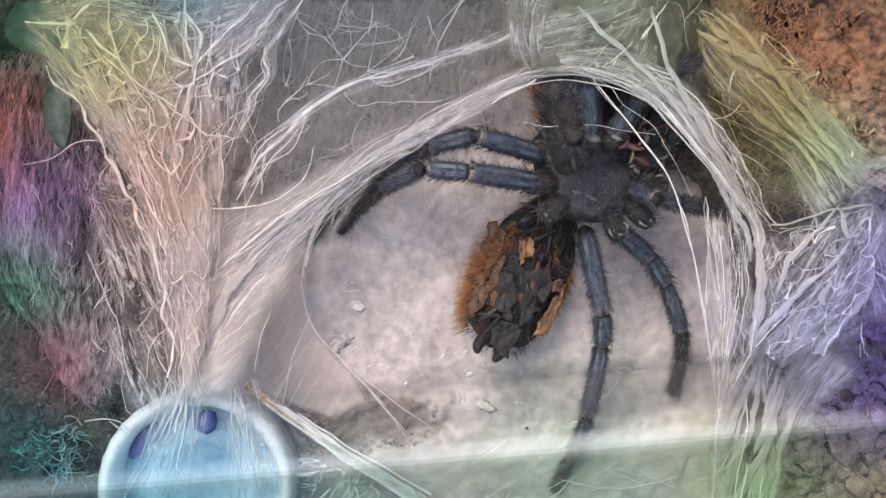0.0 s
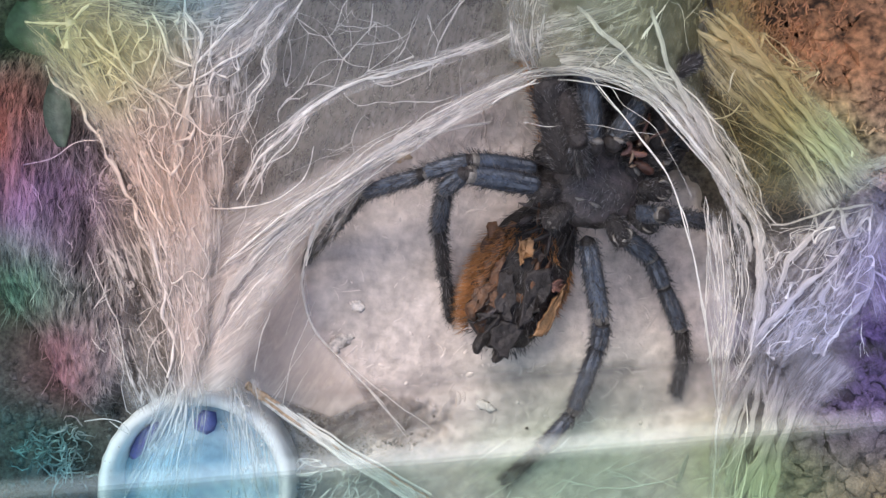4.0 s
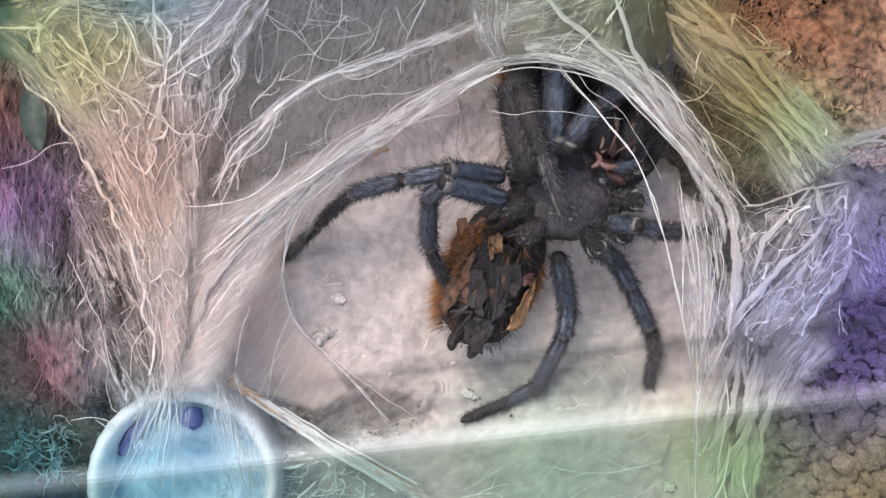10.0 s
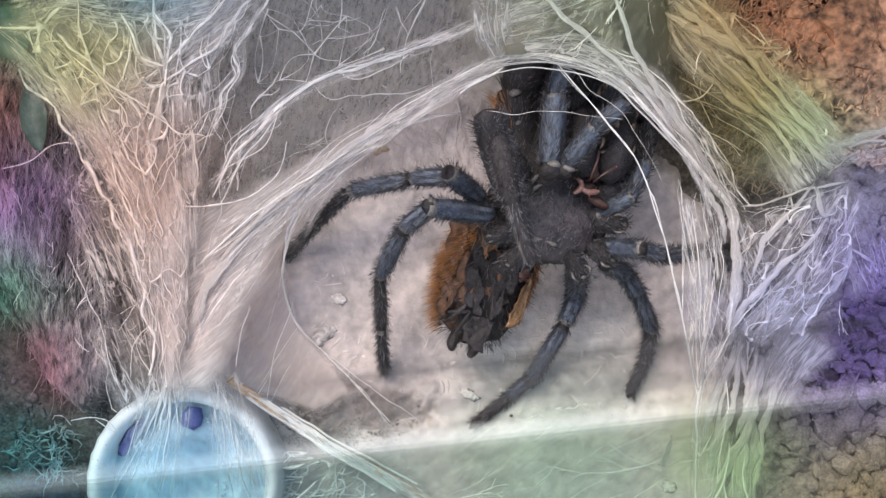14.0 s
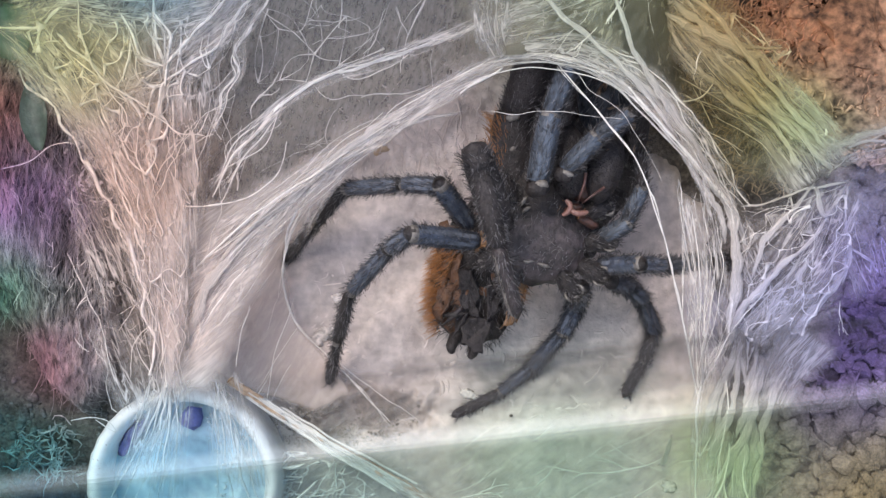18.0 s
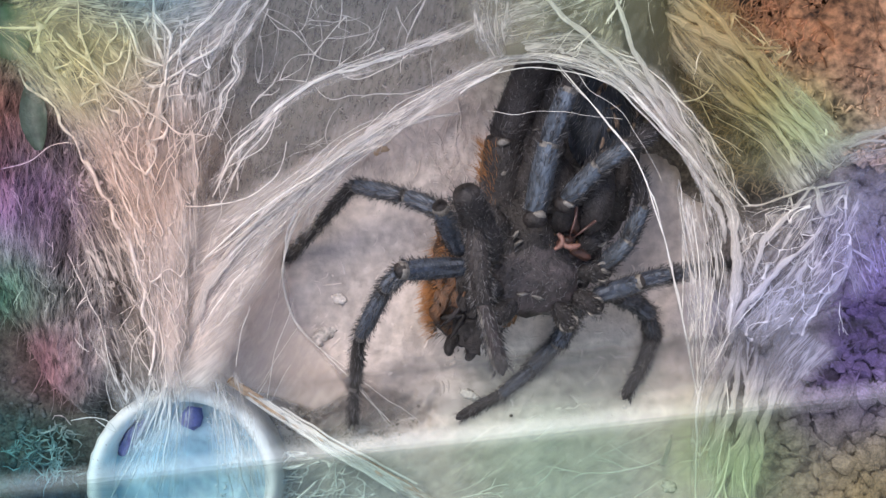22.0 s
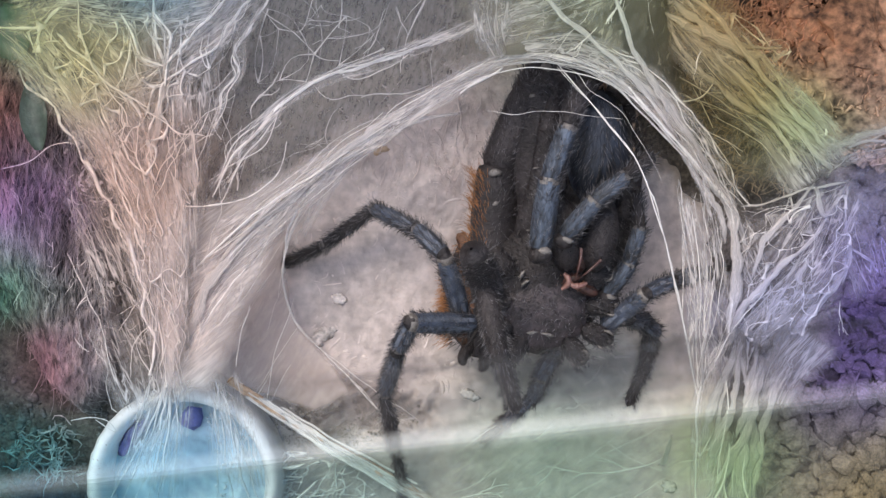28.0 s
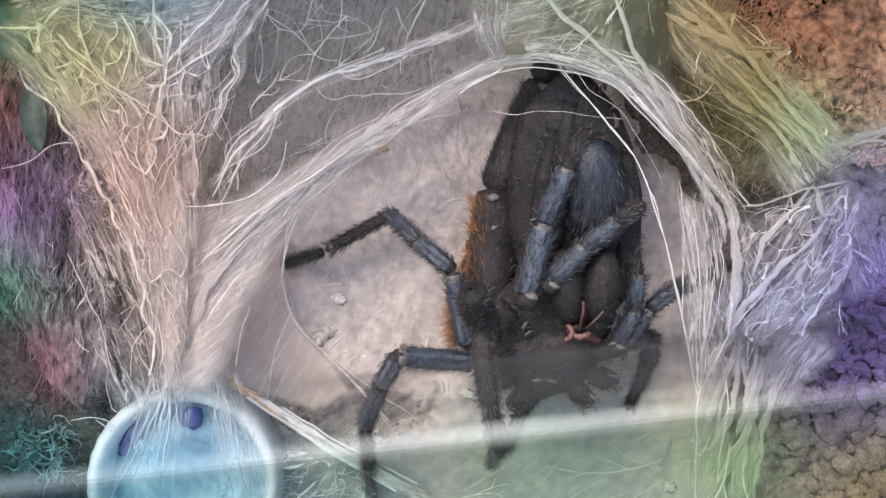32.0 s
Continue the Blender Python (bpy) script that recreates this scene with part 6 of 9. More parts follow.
for _ in range(620):
    a, w = rng.uniform(0, 6.28), math.sqrt(rng.random()) * 0.98
    h.hair((4.6 + 5.1 * w * math.cos(a), 20.0 + 8.8 * w * math.sin(a), -4.6 + 3.5 * math.sqrt(max(0, 1 - w * w))), (0.5 * math.cos(a) + rng.gauss(0, 0.2), -0.9, 0.35), rng.uniform(0.7, 2.2), 0.045, 1 if rng.random() < 0.7 else 2)
h.make("chelicera_base", [HEADBLUE, SETA, GREYSETA], cephalothorax, "glossy blue-black swollen jaw base")
for s in (-1, 1):
    h = Heap()
    h.blob((2.2 + 2.7 * s, 7.2, -1.6), 2.9, 5.8, 3.4, 0.03, 0, -0.12 * s, 10, 16)
    for _ in range(240):
        a, t = rng.uniform(0, 6.28), rng.uniform(-0.9, 0.9)
        w = math.sqrt(1 - t * t)
        h.hair((2.2 + 2.7 * s + 2.8 * w * math.cos(a), 7.2 + 5.6 * t, -1.6 + 3.3 * w * abs(math.sin(a))), (math.cos(a), -0.4, abs(math.sin(a)) + 0.2), rng.uniform(0.5, 1.4), 0.05, 1)
    h.make("chelicera", [DARK, SETA], cephalothorax)
    h = Heap()
    h.tube(smooth_line([(3.3 + 1.5 * s, 4.9 - 0.9 * s, 1.6), (2.7 + 1.0 * s, 3.7 - 0.6 * s, 2.2), (2.0 + 0.6 * s, 2.4 - 0.3 * s, 2.2), (1.5 + 0.3 * s, 1.2, 1.5)], 5), [0.26, 0.26, 0.25, 0.24, 0.23, 0.22, 0.21, 0.2, 0.18, 0.17, 0.15, 0.13, 0.11, 0.08, 0.06, 0.03], 8)
    h.make("fang", FANG, cephalothorax, "reddish curved fang")
    h = Heap()
    strip = [(-0.4, 1.5, -0.1), (0.3, 0.7, 0.3), (0.1, -0.2, 0.4), (-0.7, -0.9, 0.2)] if s < 0 else [(0.3, 0.2, 0.2), (1.2, -0.3, 0.5), (2.2, -0.2, 0.4), (3.1, 0.1, 0.0)]
    line = smooth_line(strip, 5)
    h.tube(line, [0.42 * (0.35 + 0.8 * math.sin(math.pi * (0.15 + 0.75 * i / (len(line) - 1)))) * rng.uniform(0.85, 1.15) for i in range(len(line))], 8)
    for _ in range(6):
        h.hair((1.0 + 1.2 * s + rng.gauss(0, 0.8), rng.gauss(0, 0.4), 0.4), (rng.gauss(0, 0.4), 0.8, 0.7), rng.uniform(0.3, 0.7), 0.04, 1)
    h.make("maxilla", [PINK, ORANGE], cephalothorax, "pinkish mouth part with orange hairs")
for x, y, rx, ry, a in ((2.2, 3.6, 1.2, 2.2, -0.3), (3.6, -1.4, 1.8, 0.8, -0.4), (1.0, 0.4, 1.5, 0.8, 0.5)):
    h = Heap()
    h.blob((x, y, -1.6), rx, ry, 0.8, 0.3, 0, a, 6, 10)
    for _ in range(30):
        h.hair((x + rng.gauss(0, rx * 0.5), y + rng.gauss(0, ry * 0.5), -1.1), (rng.gauss(0, 0.5), 0.7, 0.5), rng.uniform(0.4, 1.0), 0.045, 1)
    h.make("mouth_skin", [MAROON, SETA], cephalothorax, "reddish-brown skin beside the mouth")
# hind body, with the spinnerets at its origin and the waist along y
h = Heap()
n, sides = 22, 28
for i in range(n):
    t = i / (n - 1)
    y = -0.5 + 27.5 * t
    w = 7.6 * (max(0.0, math.sin(math.pi * (0.10 + 0.83 * t)))) ** 0.62
    if t < 0.09:
        w *= smoothstep(-0.02, 0.09, t)
    for k in range(sides):
        th = 2 * math.pi * k / sides
        s = 1 + 0.13 * noise.noise((2.2 * math.cos(th), 0.22 * y, 2.2 * math.sin(th))) + 0.05 * noise.noise((5 * math.cos(th), 0.6 * y, 5 * math.sin(th)))
        h.v.append((w * s * math.cos(th), y, -0.6 + 0.62 * w * s * math.sin(th)))
for i in range(n - 1):
    for k in range(sides):
        k2 = (k + 1) % sides
        h.f.append((i * sides + k, i * sides + k2, (i + 1) * sides + k2, (i + 1) * sides + k))
        th = 2 * math.pi * (k + 0.5) / sides
        t = i / n
        h.s.append(1 if noise.noise((2 * math.cos(th), 0.2 * i, 2 * math.sin(th) + 4)) + (0.2 if math.cos(th) < -0.5 and t < 0.7 else -0.3) > 0 else 0)
h.f += [tuple(range(sides)), tuple((n - 1) * sides + k for k in reversed(range(sides)))]
h.s += [0, 0]
abdomen = h.make("abdomen", [DARK, RUST], spider, "dark wrinkled belly with rusty sides")
def tuft(name, n, y0, y1, a0, a1, long, slot_mat, label=""):
    h = Heap()
    for _ in range(n):
        t = rng.uniform(y0, y1)
        th = radians(rng.uniform(a0, a1))
        w = 7.5 * (math.sin(math.pi * (0.10 + 0.83 * t))) ** 0.62
        p = Vector((w * math.cos(th), -0.5 + 27.5 * t, -0.6 + 0.62 * w * math.sin(th)))
        d = Vector((math.cos(th) * 0.7 + rng.gauss(0, 0.25), rng.uniform(-1.1, -0.2), math.sin(th) * 0.7 + rng.gauss(0, 0.2)))
        h.hair(p, d, long * rng.uniform(0.5, 1.3), 0.06, 0, rng.uniform(-0.1, 0.15))
    h.make(name, slot_mat, abdomen, label)
for k in range(12):
    y0, a0 = 0.05 + 0.045 * k, rng.uniform(122, 178)
    tuft("side_hairs", 80, y0, y0 + 0.2, a0, a0 + 26, 3.0, ORANGE, "bright orange bristles along the side")
for k in range(5):
    y0, a0 = rng.uniform(0.2, 0.6), rng.uniform(-10, 20)
    tuft("side_hairs", 45, y0, y0 + 0.14, a0, a0 + 18, 1.8, ORANGE, "bright orange bristles along the side")
tuft("belly_hairs", 700, 0.03, 0.97, -10, 190, 2.0, SETA)
tuft("belly_hairs", 260, 0.1, 0.9, 20, 160, 2.2, GREYSETA, "grey hairs on the belly")
for y0, a0 in ((0.72, 95), (0.62, 118), (0.45, 135), (0.66, 60)):
    tuft("belly_hairs", 24, y0, y0 + 0.12, a0, a0 + 16, 2.6, ORANGE, "loose orange hairs near the waist")
def top(px):
    return 4.35 * math.sqrt(max(0.0, 1 - (min(abs(px), 7.6) / 7.8) ** 2)) - 0.4


def flap(rim, mat, lift):
    """A crumpled fold of skin with a raised, curled rim."""
    h = Heap()
    n = len(rim)
    cx, cy = sum(p[0] for p in rim) / n, sum(p[1] for p in rim) / n
    edge = []
    for i in range(n):
        a, b = rim[i], rim[(i + 1) % n]
        for k in range(5):
            t = k / 5
            edge.append((a[0] + (b[0] - a[0]) * t + rng.gauss(0, 0.22), a[1] + (b[1] - a[1]) * t + rng.gauss(0, 0.22)))
    m = len(edge)
    rings = 7
    for r in range(rings + 1):
        g = min(1, (r + 0.3) / (rings - 0.5))
        for k, (ex, ey) in enumerate(edge):
            x, y = cx + (ex - cx) * g, cy + (ey - cy) * g
            ridge = 1 - abs(2 * abs(noise.noise((x * 0.45, y * 0.3, cx))) - 0.25)
            z = top(x) + lift * (0.3 + 0.6 * ridge + 0.5 * g * g) + 0.35 * noise.noise((x * 1.3, y * 1.0, cy))
            if r == rings:
                z = top(x) - 0.6
            h.v.append((x, y, z))
    for r in range(rings):
        for k in range(m):
            k2 = (k + 1) % m
            h.f.append((r * m + k, (r + 1) * m + k, (r + 1) * m + k2, r * m + k2))
            h.s.append(0)
    h.f.append(tuple(range(m)))
    h.s.append(0)
    h.make("skin_fold", mat, abdomen, "crumpled tan skin fold" if mat is TAN else "")


for rim, mat, lift in (
    ([(-8.8, 18.8), (-5.6, 18.6), (-5.1, 13.0), (-7.0, 9.4), (-8.7, 15.3)], RUST, 0.6),
    ([(-3.4, 17.6), (-2.2, 19.0), (-0.4, 17.4), (-0.8, 15.8), (-1.7, 14.0), (-2.6, 15.7)], TAN, 1.5),
    ([(-0.2, 18.2), (1.6, 17.6), (1.0, 16.0), (-0.3, 16.4)], BREAST, 1.5),
    ([(-4.6, 14.6), (-3.6, 9.6), (-4.1, 6.5), (-4.8, 2.2), (-6.6, 4.1), (-6.8, 8.0), (-8.0, 8.6), (-5.5, 10.3)], RUST, 1.0),
    ([(6.8, 15.0), (7.3, 10.9), (7.8, 6.0), (5.0, 3.8), (5.9, 8.9), (6.1, 12.2)], TAN, 1.4),
    ([(3.9, 13.6), (6.1, 15.0), (7.3, 13.8), (5.3, 12.4)], PINK, 1.6),
    ([(-4.2, 11.5), (-2.4, 12.6), (-0.1, 9.5), (0.9, 4.8), (-2.0, 5.9)], DARK, 1.2),
    ([(-0.3, 13.8), (3.1, 16.2), (5.0, 13.2), (4.6, 8.4), (2.8, 4.8)], DARK, 1.3),
    ([(-1.5, 2.8), (0.7, 5.4), (3.7, 5.1), (3.0, -0.6), (-0.1, 0.0)], DARK, 0.9)):
    flap(rim, mat, lift)
for k in range(16):
    x, y = rng.uniform(-5.2, 5.2), rng.uniform(2, 24)
    a = rng.gauss(1.4, 0.5)
    L = rng.uniform(1.2, 3.2)
    h = Heap()
    pts = [(x + math.cos(a) * L * t, y + math.sin(a) * L * t, top(x + math.cos(a) * L * t) + 0.7 - 0.5 * t * t) for t in (-1, -0.5, 0, 0.5, 1)]
    w = rng.uniform(0.25, 0.6)
    h.tube(pts, [w * 0.3, w * 0.9, w, w * 0.8, w * 0.2], 7)
    for _ in range(10):
        h.hair(rng.choice(pts), (rng.gauss(0, 0.6), -0.8, 0.4), rng.uniform(0.8, 1.8), 0.05, 1)
    h.make("skin_fold", [rng.choice((DARK, DARK, BREAST, RUST)), SETA], abdomen)
for s in (-1, 1):
    h = Heap()
    h.tube(smooth_line([(1.4 * s, 0.8, 1.0), (1.9 * s, -0.8, 2.0), (1.5 * s, -2.2, 2.2)], 5), [1.15, 1.15, 1.1, 1.0, 1.0, 0.95, 0.9, 0.8, 0.7, 0.55, 0.25], 9)
    for _ in range(40):
        h.hair((1.7 * s + rng.gauss(0, 0.6), -0.6 + rng.gauss(0, 0.6), 2.0), (rng.gauss(0, 0.5), -0.8, 0.5), 0.9, 0.05, 1)
    h.make("spinneret", [DARK, SETA], abdomen, "short dark spinneret")


def motions():
    walk(leg_a[0], [(0, limb(11.4, 16.5, 20, 0.3, 18.7, 24.2)), (2, limb(9.7, 14.3, 20, 1.7, 14.2, 27.1)), (3, limb(9.7, 14.3, 20, -0.4, 14.5, 25.6)), (5.5, limb(10.6, 14.3, 20, 0, 14.8, 25.1)), (6.1, limb(10.6, 14.8, 20, 0, 14.8, 25.2)), (6.35, limb(10.7, 13.1, 20, 0.1, 13.4, 25.1)), (8, limb(10.2, 13.1, 20, 0.1, 13.6, 25.7)), (9, limb(9.3, 11.5, 20, 0.9, 11.8, 27)), (11, limb(8.9, 11.1, 20, 1.3, 11.5, 27.5)), (12, limb(7.8, 9.3, 20, 1.5, 11.3, 28)), (13, limb(6, 8.5, 20, 1.5, 10.9, 28.5)), (14, limb(5.8, 8, 20, 1.5, 10.7, 28.5)), (17, limb(4.1, 4.1, 20, -0.5, 9.7, 27.9)), (18, limb(4.1, 3.6, 20, -0.3, 9.3, 27.9)), (19, limb(3.6, 2.9, 20, -0.7, 7.7, 28.1)), (20, limb(2.8, 2.6, 20, -0.3, 7.7, 28.3)), (21, limb(2.6, 1.4, 20, 0.1, 6.6, 28.4)), (22, limb(2.5, -0.4, 20, -0.2, 5.7, 28.1)), (23, limb(3, -3.4, 20, -0.2, 4.5, 27)), (24, limb(3.2, -6.1, 20, 0.5, 3.5, 26.1)), (25, limb(2.8, -7.4, 20, 0.2, 1.8, 26.5)), (28, limb(3, -10.5, 20, 0.2, -0.9, 26.1)), (30, limb(3.3, -11.8, 20, 0.7, -2.3, 26.1)), (32, limb(3.7, -15.1, 20, 1.4, -3.2, 22.3))])
    walk(leg_a[1], [(0, limb(0.3, 18.7, 24.2, -5.7, 17.4, 20.9)), (2, limb(1.7, 14.2, 27.1, -5.1, 13.4, 23.1)), (3, limb(-0.4, 14.5, 25.6, -7.2, 12.7, 22.7)), (5.5, limb(0, 14.8, 25.1, -6.8, 13.1, 22.2)), (6.1, limb(0, 14.8, 25.2, -6.6, 13.2, 22.1)), (6.35, limb(0.1, 13.4, 25.1, -6.8, 11.5, 22.6)), (8, limb(0.1, 13.6, 25.7, -6, 12, 21.9)), (9, limb(0.9, 11.8, 27, -5.9, 10.7, 23.7)), (11, limb(1.3, 11.5, 27.5, -5.5, 10.6, 23.9)), (12, limb(1.5, 11.3, 28, -5.1, 10.6, 23.8)), (13, limb(1.5, 10.9, 28.5, -4.6, 10.7, 23.7)), (14, limb(1.5, 10.7, 28.5, -4.6, 10.7, 23.7)), (17, limb(-0.5, 9.7, 27.9, -5.5, 10, 22.5)), (18, limb(-0.3, 9.3, 27.9, -6, 9.9, 23)), (19, limb(-0.7, 7.7, 28.1, -6.4, 9.1, 23.3)), (20, limb(-0.3, 7.7, 28.3, -5.9, 9, 23.3)), (21, limb(0.1, 6.6, 28.4, -5.5, 8.2, 23.4)), (22, limb(-0.2, 5.7, 28.1, -5.5, 8, 23.2)), (23, limb(-0.2, 4.5, 27, -6.2, 7.7, 23.4)), (24, limb(0.5, 3.5, 26.1, -4.3, 6.2, 21.6)), (25, limb(0.2, 1.8, 26.5, -4, 4.6, 21.6)), (28, limb(0.2, -0.9, 26.1, -3.8, 2.9, 21.6)), (30, limb(0.7, -2.3, 26.1, -3.4, 1.7, 21.7)), (32, limb(1.4, -3.2, 22.3, -3.3, 0.6, 19.2))])
    walk(leg_a[2], [(0, limb(-5.7, 17.4, 20.9, -12.9, 14.8, 11.7)), (2, limb(-5.1, 13.4, 23.1, -16.6, 10.2, 16.7)), (3, limb(-7.2, 12.7, 22.7, -17, 9.9, 14.8)), (5.5, limb(-6.8, 13.1, 22.2, -17, 10.3, 14.8)), (6.1, limb(-6.6, 13.2, 22.1, -16.6, 10.6, 14.4)), (6.35, limb(-6.8, 11.5, 22.6, -16.1, 9.5, 14.2)), (8, limb(-6, 12, 21.9, -16.3, 9.7, 14.5)), (9, limb(-5.9, 10.7, 23.7, -14.8, 9, 14.6)), (11, limb(-5.5, 10.6, 23.9, -14.7, 8.9, 14.9)), (12, limb(-5.1, 10.6, 23.8, -14.7, 9.1, 15.1)), (13, limb(-4.6, 10.7, 23.7, -14.9, 9.2, 15.5)), (14, limb(-4.6, 10.7, 23.7, -15.1, 9.3, 15.6)), (17, limb(-5.5, 10, 22.5, -15.9, 10, 14.6)), (18, limb(-6, 9.9, 23, -15.9, 9.7, 14.7)), (19, limb(-6.4, 9.1, 23.3, -15.9, 9.7, 14.7)), (20, limb(-5.9, 9, 23.3, -15.5, 10, 14.7)), (21, limb(-5.5, 8.2, 23.4, -15.1, 10.1, 14.7)), (22, limb(-5.5, 8, 23.2, -14.6, 10.3, 14.3)), (23, limb(-6.2, 7.7, 23.4, -14.1, 10.7, 13.7)), (24, limb(-4.3, 6.2, 21.6, -12.4, 9.4, 12.4)), (25, limb(-4, 4.6, 21.6, -11.8, 8.4, 12.5)), (28, limb(-3.8, 2.9, 21.6, -11.3, 6.6, 12.3)), (30, limb(-3.4, 1.7, 21.7, -10.6, 6, 12.2)), (32, limb(-3.3, 0.6, 19.2, -8.9, 5.7, 9.6))])
    walk(leg_a[3], [(0, limb(-12.9, 14.8, 11.7, -20.8, 8.9, 6.3)), (2, limb(-16.6, 10.2, 16.7, -22.3, 4.5, 8.5)), (3, limb(-17, 9.9, 14.8, -22.4, 4.3, 7.3)), (5.5, limb(-17, 10.3, 14.8, -22.4, 4.8, 7.2)), (6.1, limb(-16.6, 10.6, 14.4, -22.3, 5, 7)), (6.35, limb(-16.1, 9.5, 14.2, -21.9, 3.9, 7.1)), (8, limb(-16.3, 9.7, 14.5, -21.9, 4.4, 7.1)), (9, limb(-14.8, 9, 14.6, -21.4, 3.9, 7.3)), (11, limb(-14.7, 8.9, 14.9, -21.4, 4.1, 7.5)), (12, limb(-14.7, 9.1, 15.1, -21.4, 4.2, 7.6)), (13, limb(-14.9, 9.2, 15.5, -21.4, 4.3, 7.7)), (14, limb(-15.1, 9.3, 15.6, -21.5, 4.2, 7.8)), (17, limb(-15.9, 10, 14.6, -21.8, 4.1, 7.3)), (18, limb(-15.9, 9.7, 14.7, -21.8, 4.1, 7.2)), (19, limb(-15.9, 9.7, 14.7, -21.8, 4.1, 7.2)), (20, limb(-15.5, 10, 14.7, -21.7, 4.1, 7.4)), (21, limb(-15.1, 10.1, 14.7, -21.6, 3.9, 7.7)), (22, limb(-14.6, 10.3, 14.3, -21.4, 3.7, 7.7)), (23, limb(-14.1, 10.7, 13.7, -21.1, 2.9, 8.2)), (24, limb(-12.4, 9.4, 12.4, -20.4, 1.8, 7.9)), (25, limb(-11.8, 8.4, 12.5, -19.9, 1.6, 7.4)), (28, limb(-11.3, 6.6, 12.3, -20.4, 0.3, 8.1)), (30, limb(-10.6, 6, 12.2, -20.3, 0, 8.6)), (32, limb(-8.9, 5.7, 9.6, -20.1, -0.5, 9.1))])
    walk(leg_a[4], [(0, limb(-20.8, 8.9, 6.3, -26.5, 2.3, 2.2)), (2, limb(-22.3, 4.5, 8.5, -27.8, -1, 2.2)), (3, limb(-22.4, 4.3, 7.3, -27.8, -1.2, 2.2)), (5.5, limb(-22.4, 4.8, 7.2, -27.9, -0.8, 2.2)), (6.1, limb(-22.3, 5, 7, -27.8, -0.8, 2.2)), (6.35, limb(-21.9, 3.9, 7.1, -27.5, -1.4, 2.2)), (8, limb(-21.9, 4.4, 7.1, -27.5, -0.9, 2.2)), (9, limb(-21.4, 3.9, 7.3, -27.4, -1.4, 2.2)), (11, limb(-21.4, 4.1, 7.5, -27.4, -1.4, 2.2)), (12, limb(-21.4, 4.2, 7.6, -27.4, -1.4, 2.2)), (13, limb(-21.4, 4.3, 7.7, -27.4, -1.4, 2.2)), (14, limb(-21.5, 4.2, 7.8, -27.4, -1.5, 2.2)), (17, limb(-21.8, 4.1, 7.3, -27.5, -1.9, 2.2)), (18, limb(-21.8, 4.1, 7.2, -27.5, -1.9, 2.2)), (19, limb(-21.8, 4.1, 7.2, -27.5, -1.9, 2.2)), (20, limb(-21.7, 4.1, 7.4, -27.5, -1.9, 2.2)), (21, limb(-21.6, 3.9, 7.7, -27.5, -1.9, 2.2)), (22, limb(-21.4, 3.7, 7.7, -27.5, -1.9, 2.2)), (23, limb(-21.1, 2.9, 8.2, -27.5, -2, 2.2)), (24, limb(-20.4, 1.8, 7.9, -27.5, -2.3, 2.2)), (25, limb(-19.9, 1.6, 7.4, -27.5, -2.4, 2.2)), (28, limb(-20.4, 0.3, 8.1, -27.5, -2.4, 2.2)), (30, limb(-20.3, 0, 8.6, -27.5, -2.4, 2.2)), (32, limb(-20.1, -0.5, 9.1, -27.5, -2.4, 2.4))])
    walk(leg_b[0], [(0, limb(10.6, 12.1, 21, -0.7, 12.9, 26.5)), (1, limb(10.6, 12.1, 21, -0.8, 14.6, 26.2)), (2, limb(10.6, 12.1, 21, -2.6, 16.6, 22.9)), (3, limb(10.6, 11.6, 21, -1.2, 13.4, 26.4)), (3.5, limb(10.6, 11.6, 21, -1.2, 12.9, 26.5)), (5.5, limb(10.6, 11.5, 21, -1.1, 12.1, 26.6)), (6.1, limb(10.6, 11.5, 21, -1.1, 12.1, 26.6)), (6.35, limb(10.6, 9.7, 21, -1.2, 11, 26.6)), (7, limb(10.3, 9.7, 21, -1.6, 13.2, 25.4)), (8, limb(10.2, 9.5, 21, -1.6, 12.8, 25.9)), (8.5, limb(9.7, 9, 21, -1.2, 11.8, 27.2)), (9, limb(9.3, 8.4, 21, -0.2, 10.2, 28.6)), (9.6, limb(9.5, 8, 21, 0.7, 9.6, 28.9)), (10.2, limb(9.5, 7.5, 21, 0.1, 9.6, 28.5)), (11, limb(9.3, 7.1, 21, 0.9, 9.2, 29.1)), (11.4, limb(9.3, 6.9, 21, 0.9, 8.8, 29.2)), (12, limb(9.3, 6.2, 21, -1, 7.8, 28)), (13, limb(8, 5.8, 21, -2, 6.6, 28)), (14, limb(7.5, 5.3, 21, -2, 6.1, 28.3)), (17, limb(5.8, 1.4, 21, -4.3, 2.2, 28)), (18, limb(5.3, 1.2, 21, -4.8, 2.2, 28)), (19, limb(5.3, 0.8, 21, -5.2, 2, 27.7)), (20, limb(4, 0.1, 21, -5.6, 1.6, 28.3)), (21, limb(3.6, -1, 21, -5.6, 0.3, 28.6)), (22, limb(3.2, -2.7, 21, -6, -3.2, 28.7)), (23, limb(3.6, -4.9, 21, -4.7, -5, 29)), (24, limb(4.5, -8, 21, -4.3, -9.9, 28.8)), (25, limb(4.6, -9.2, 21, -4.3, -10, 28.7)), (28, limb(4.9, -11.5, 21, -4.7, -10.9, 28.2)), (30, limb(4.9, -14.4, 21, -5.2, -13.8, 28.1)), (32, limb(4.2, -17.4, 21, -6.9, -16, 27))])
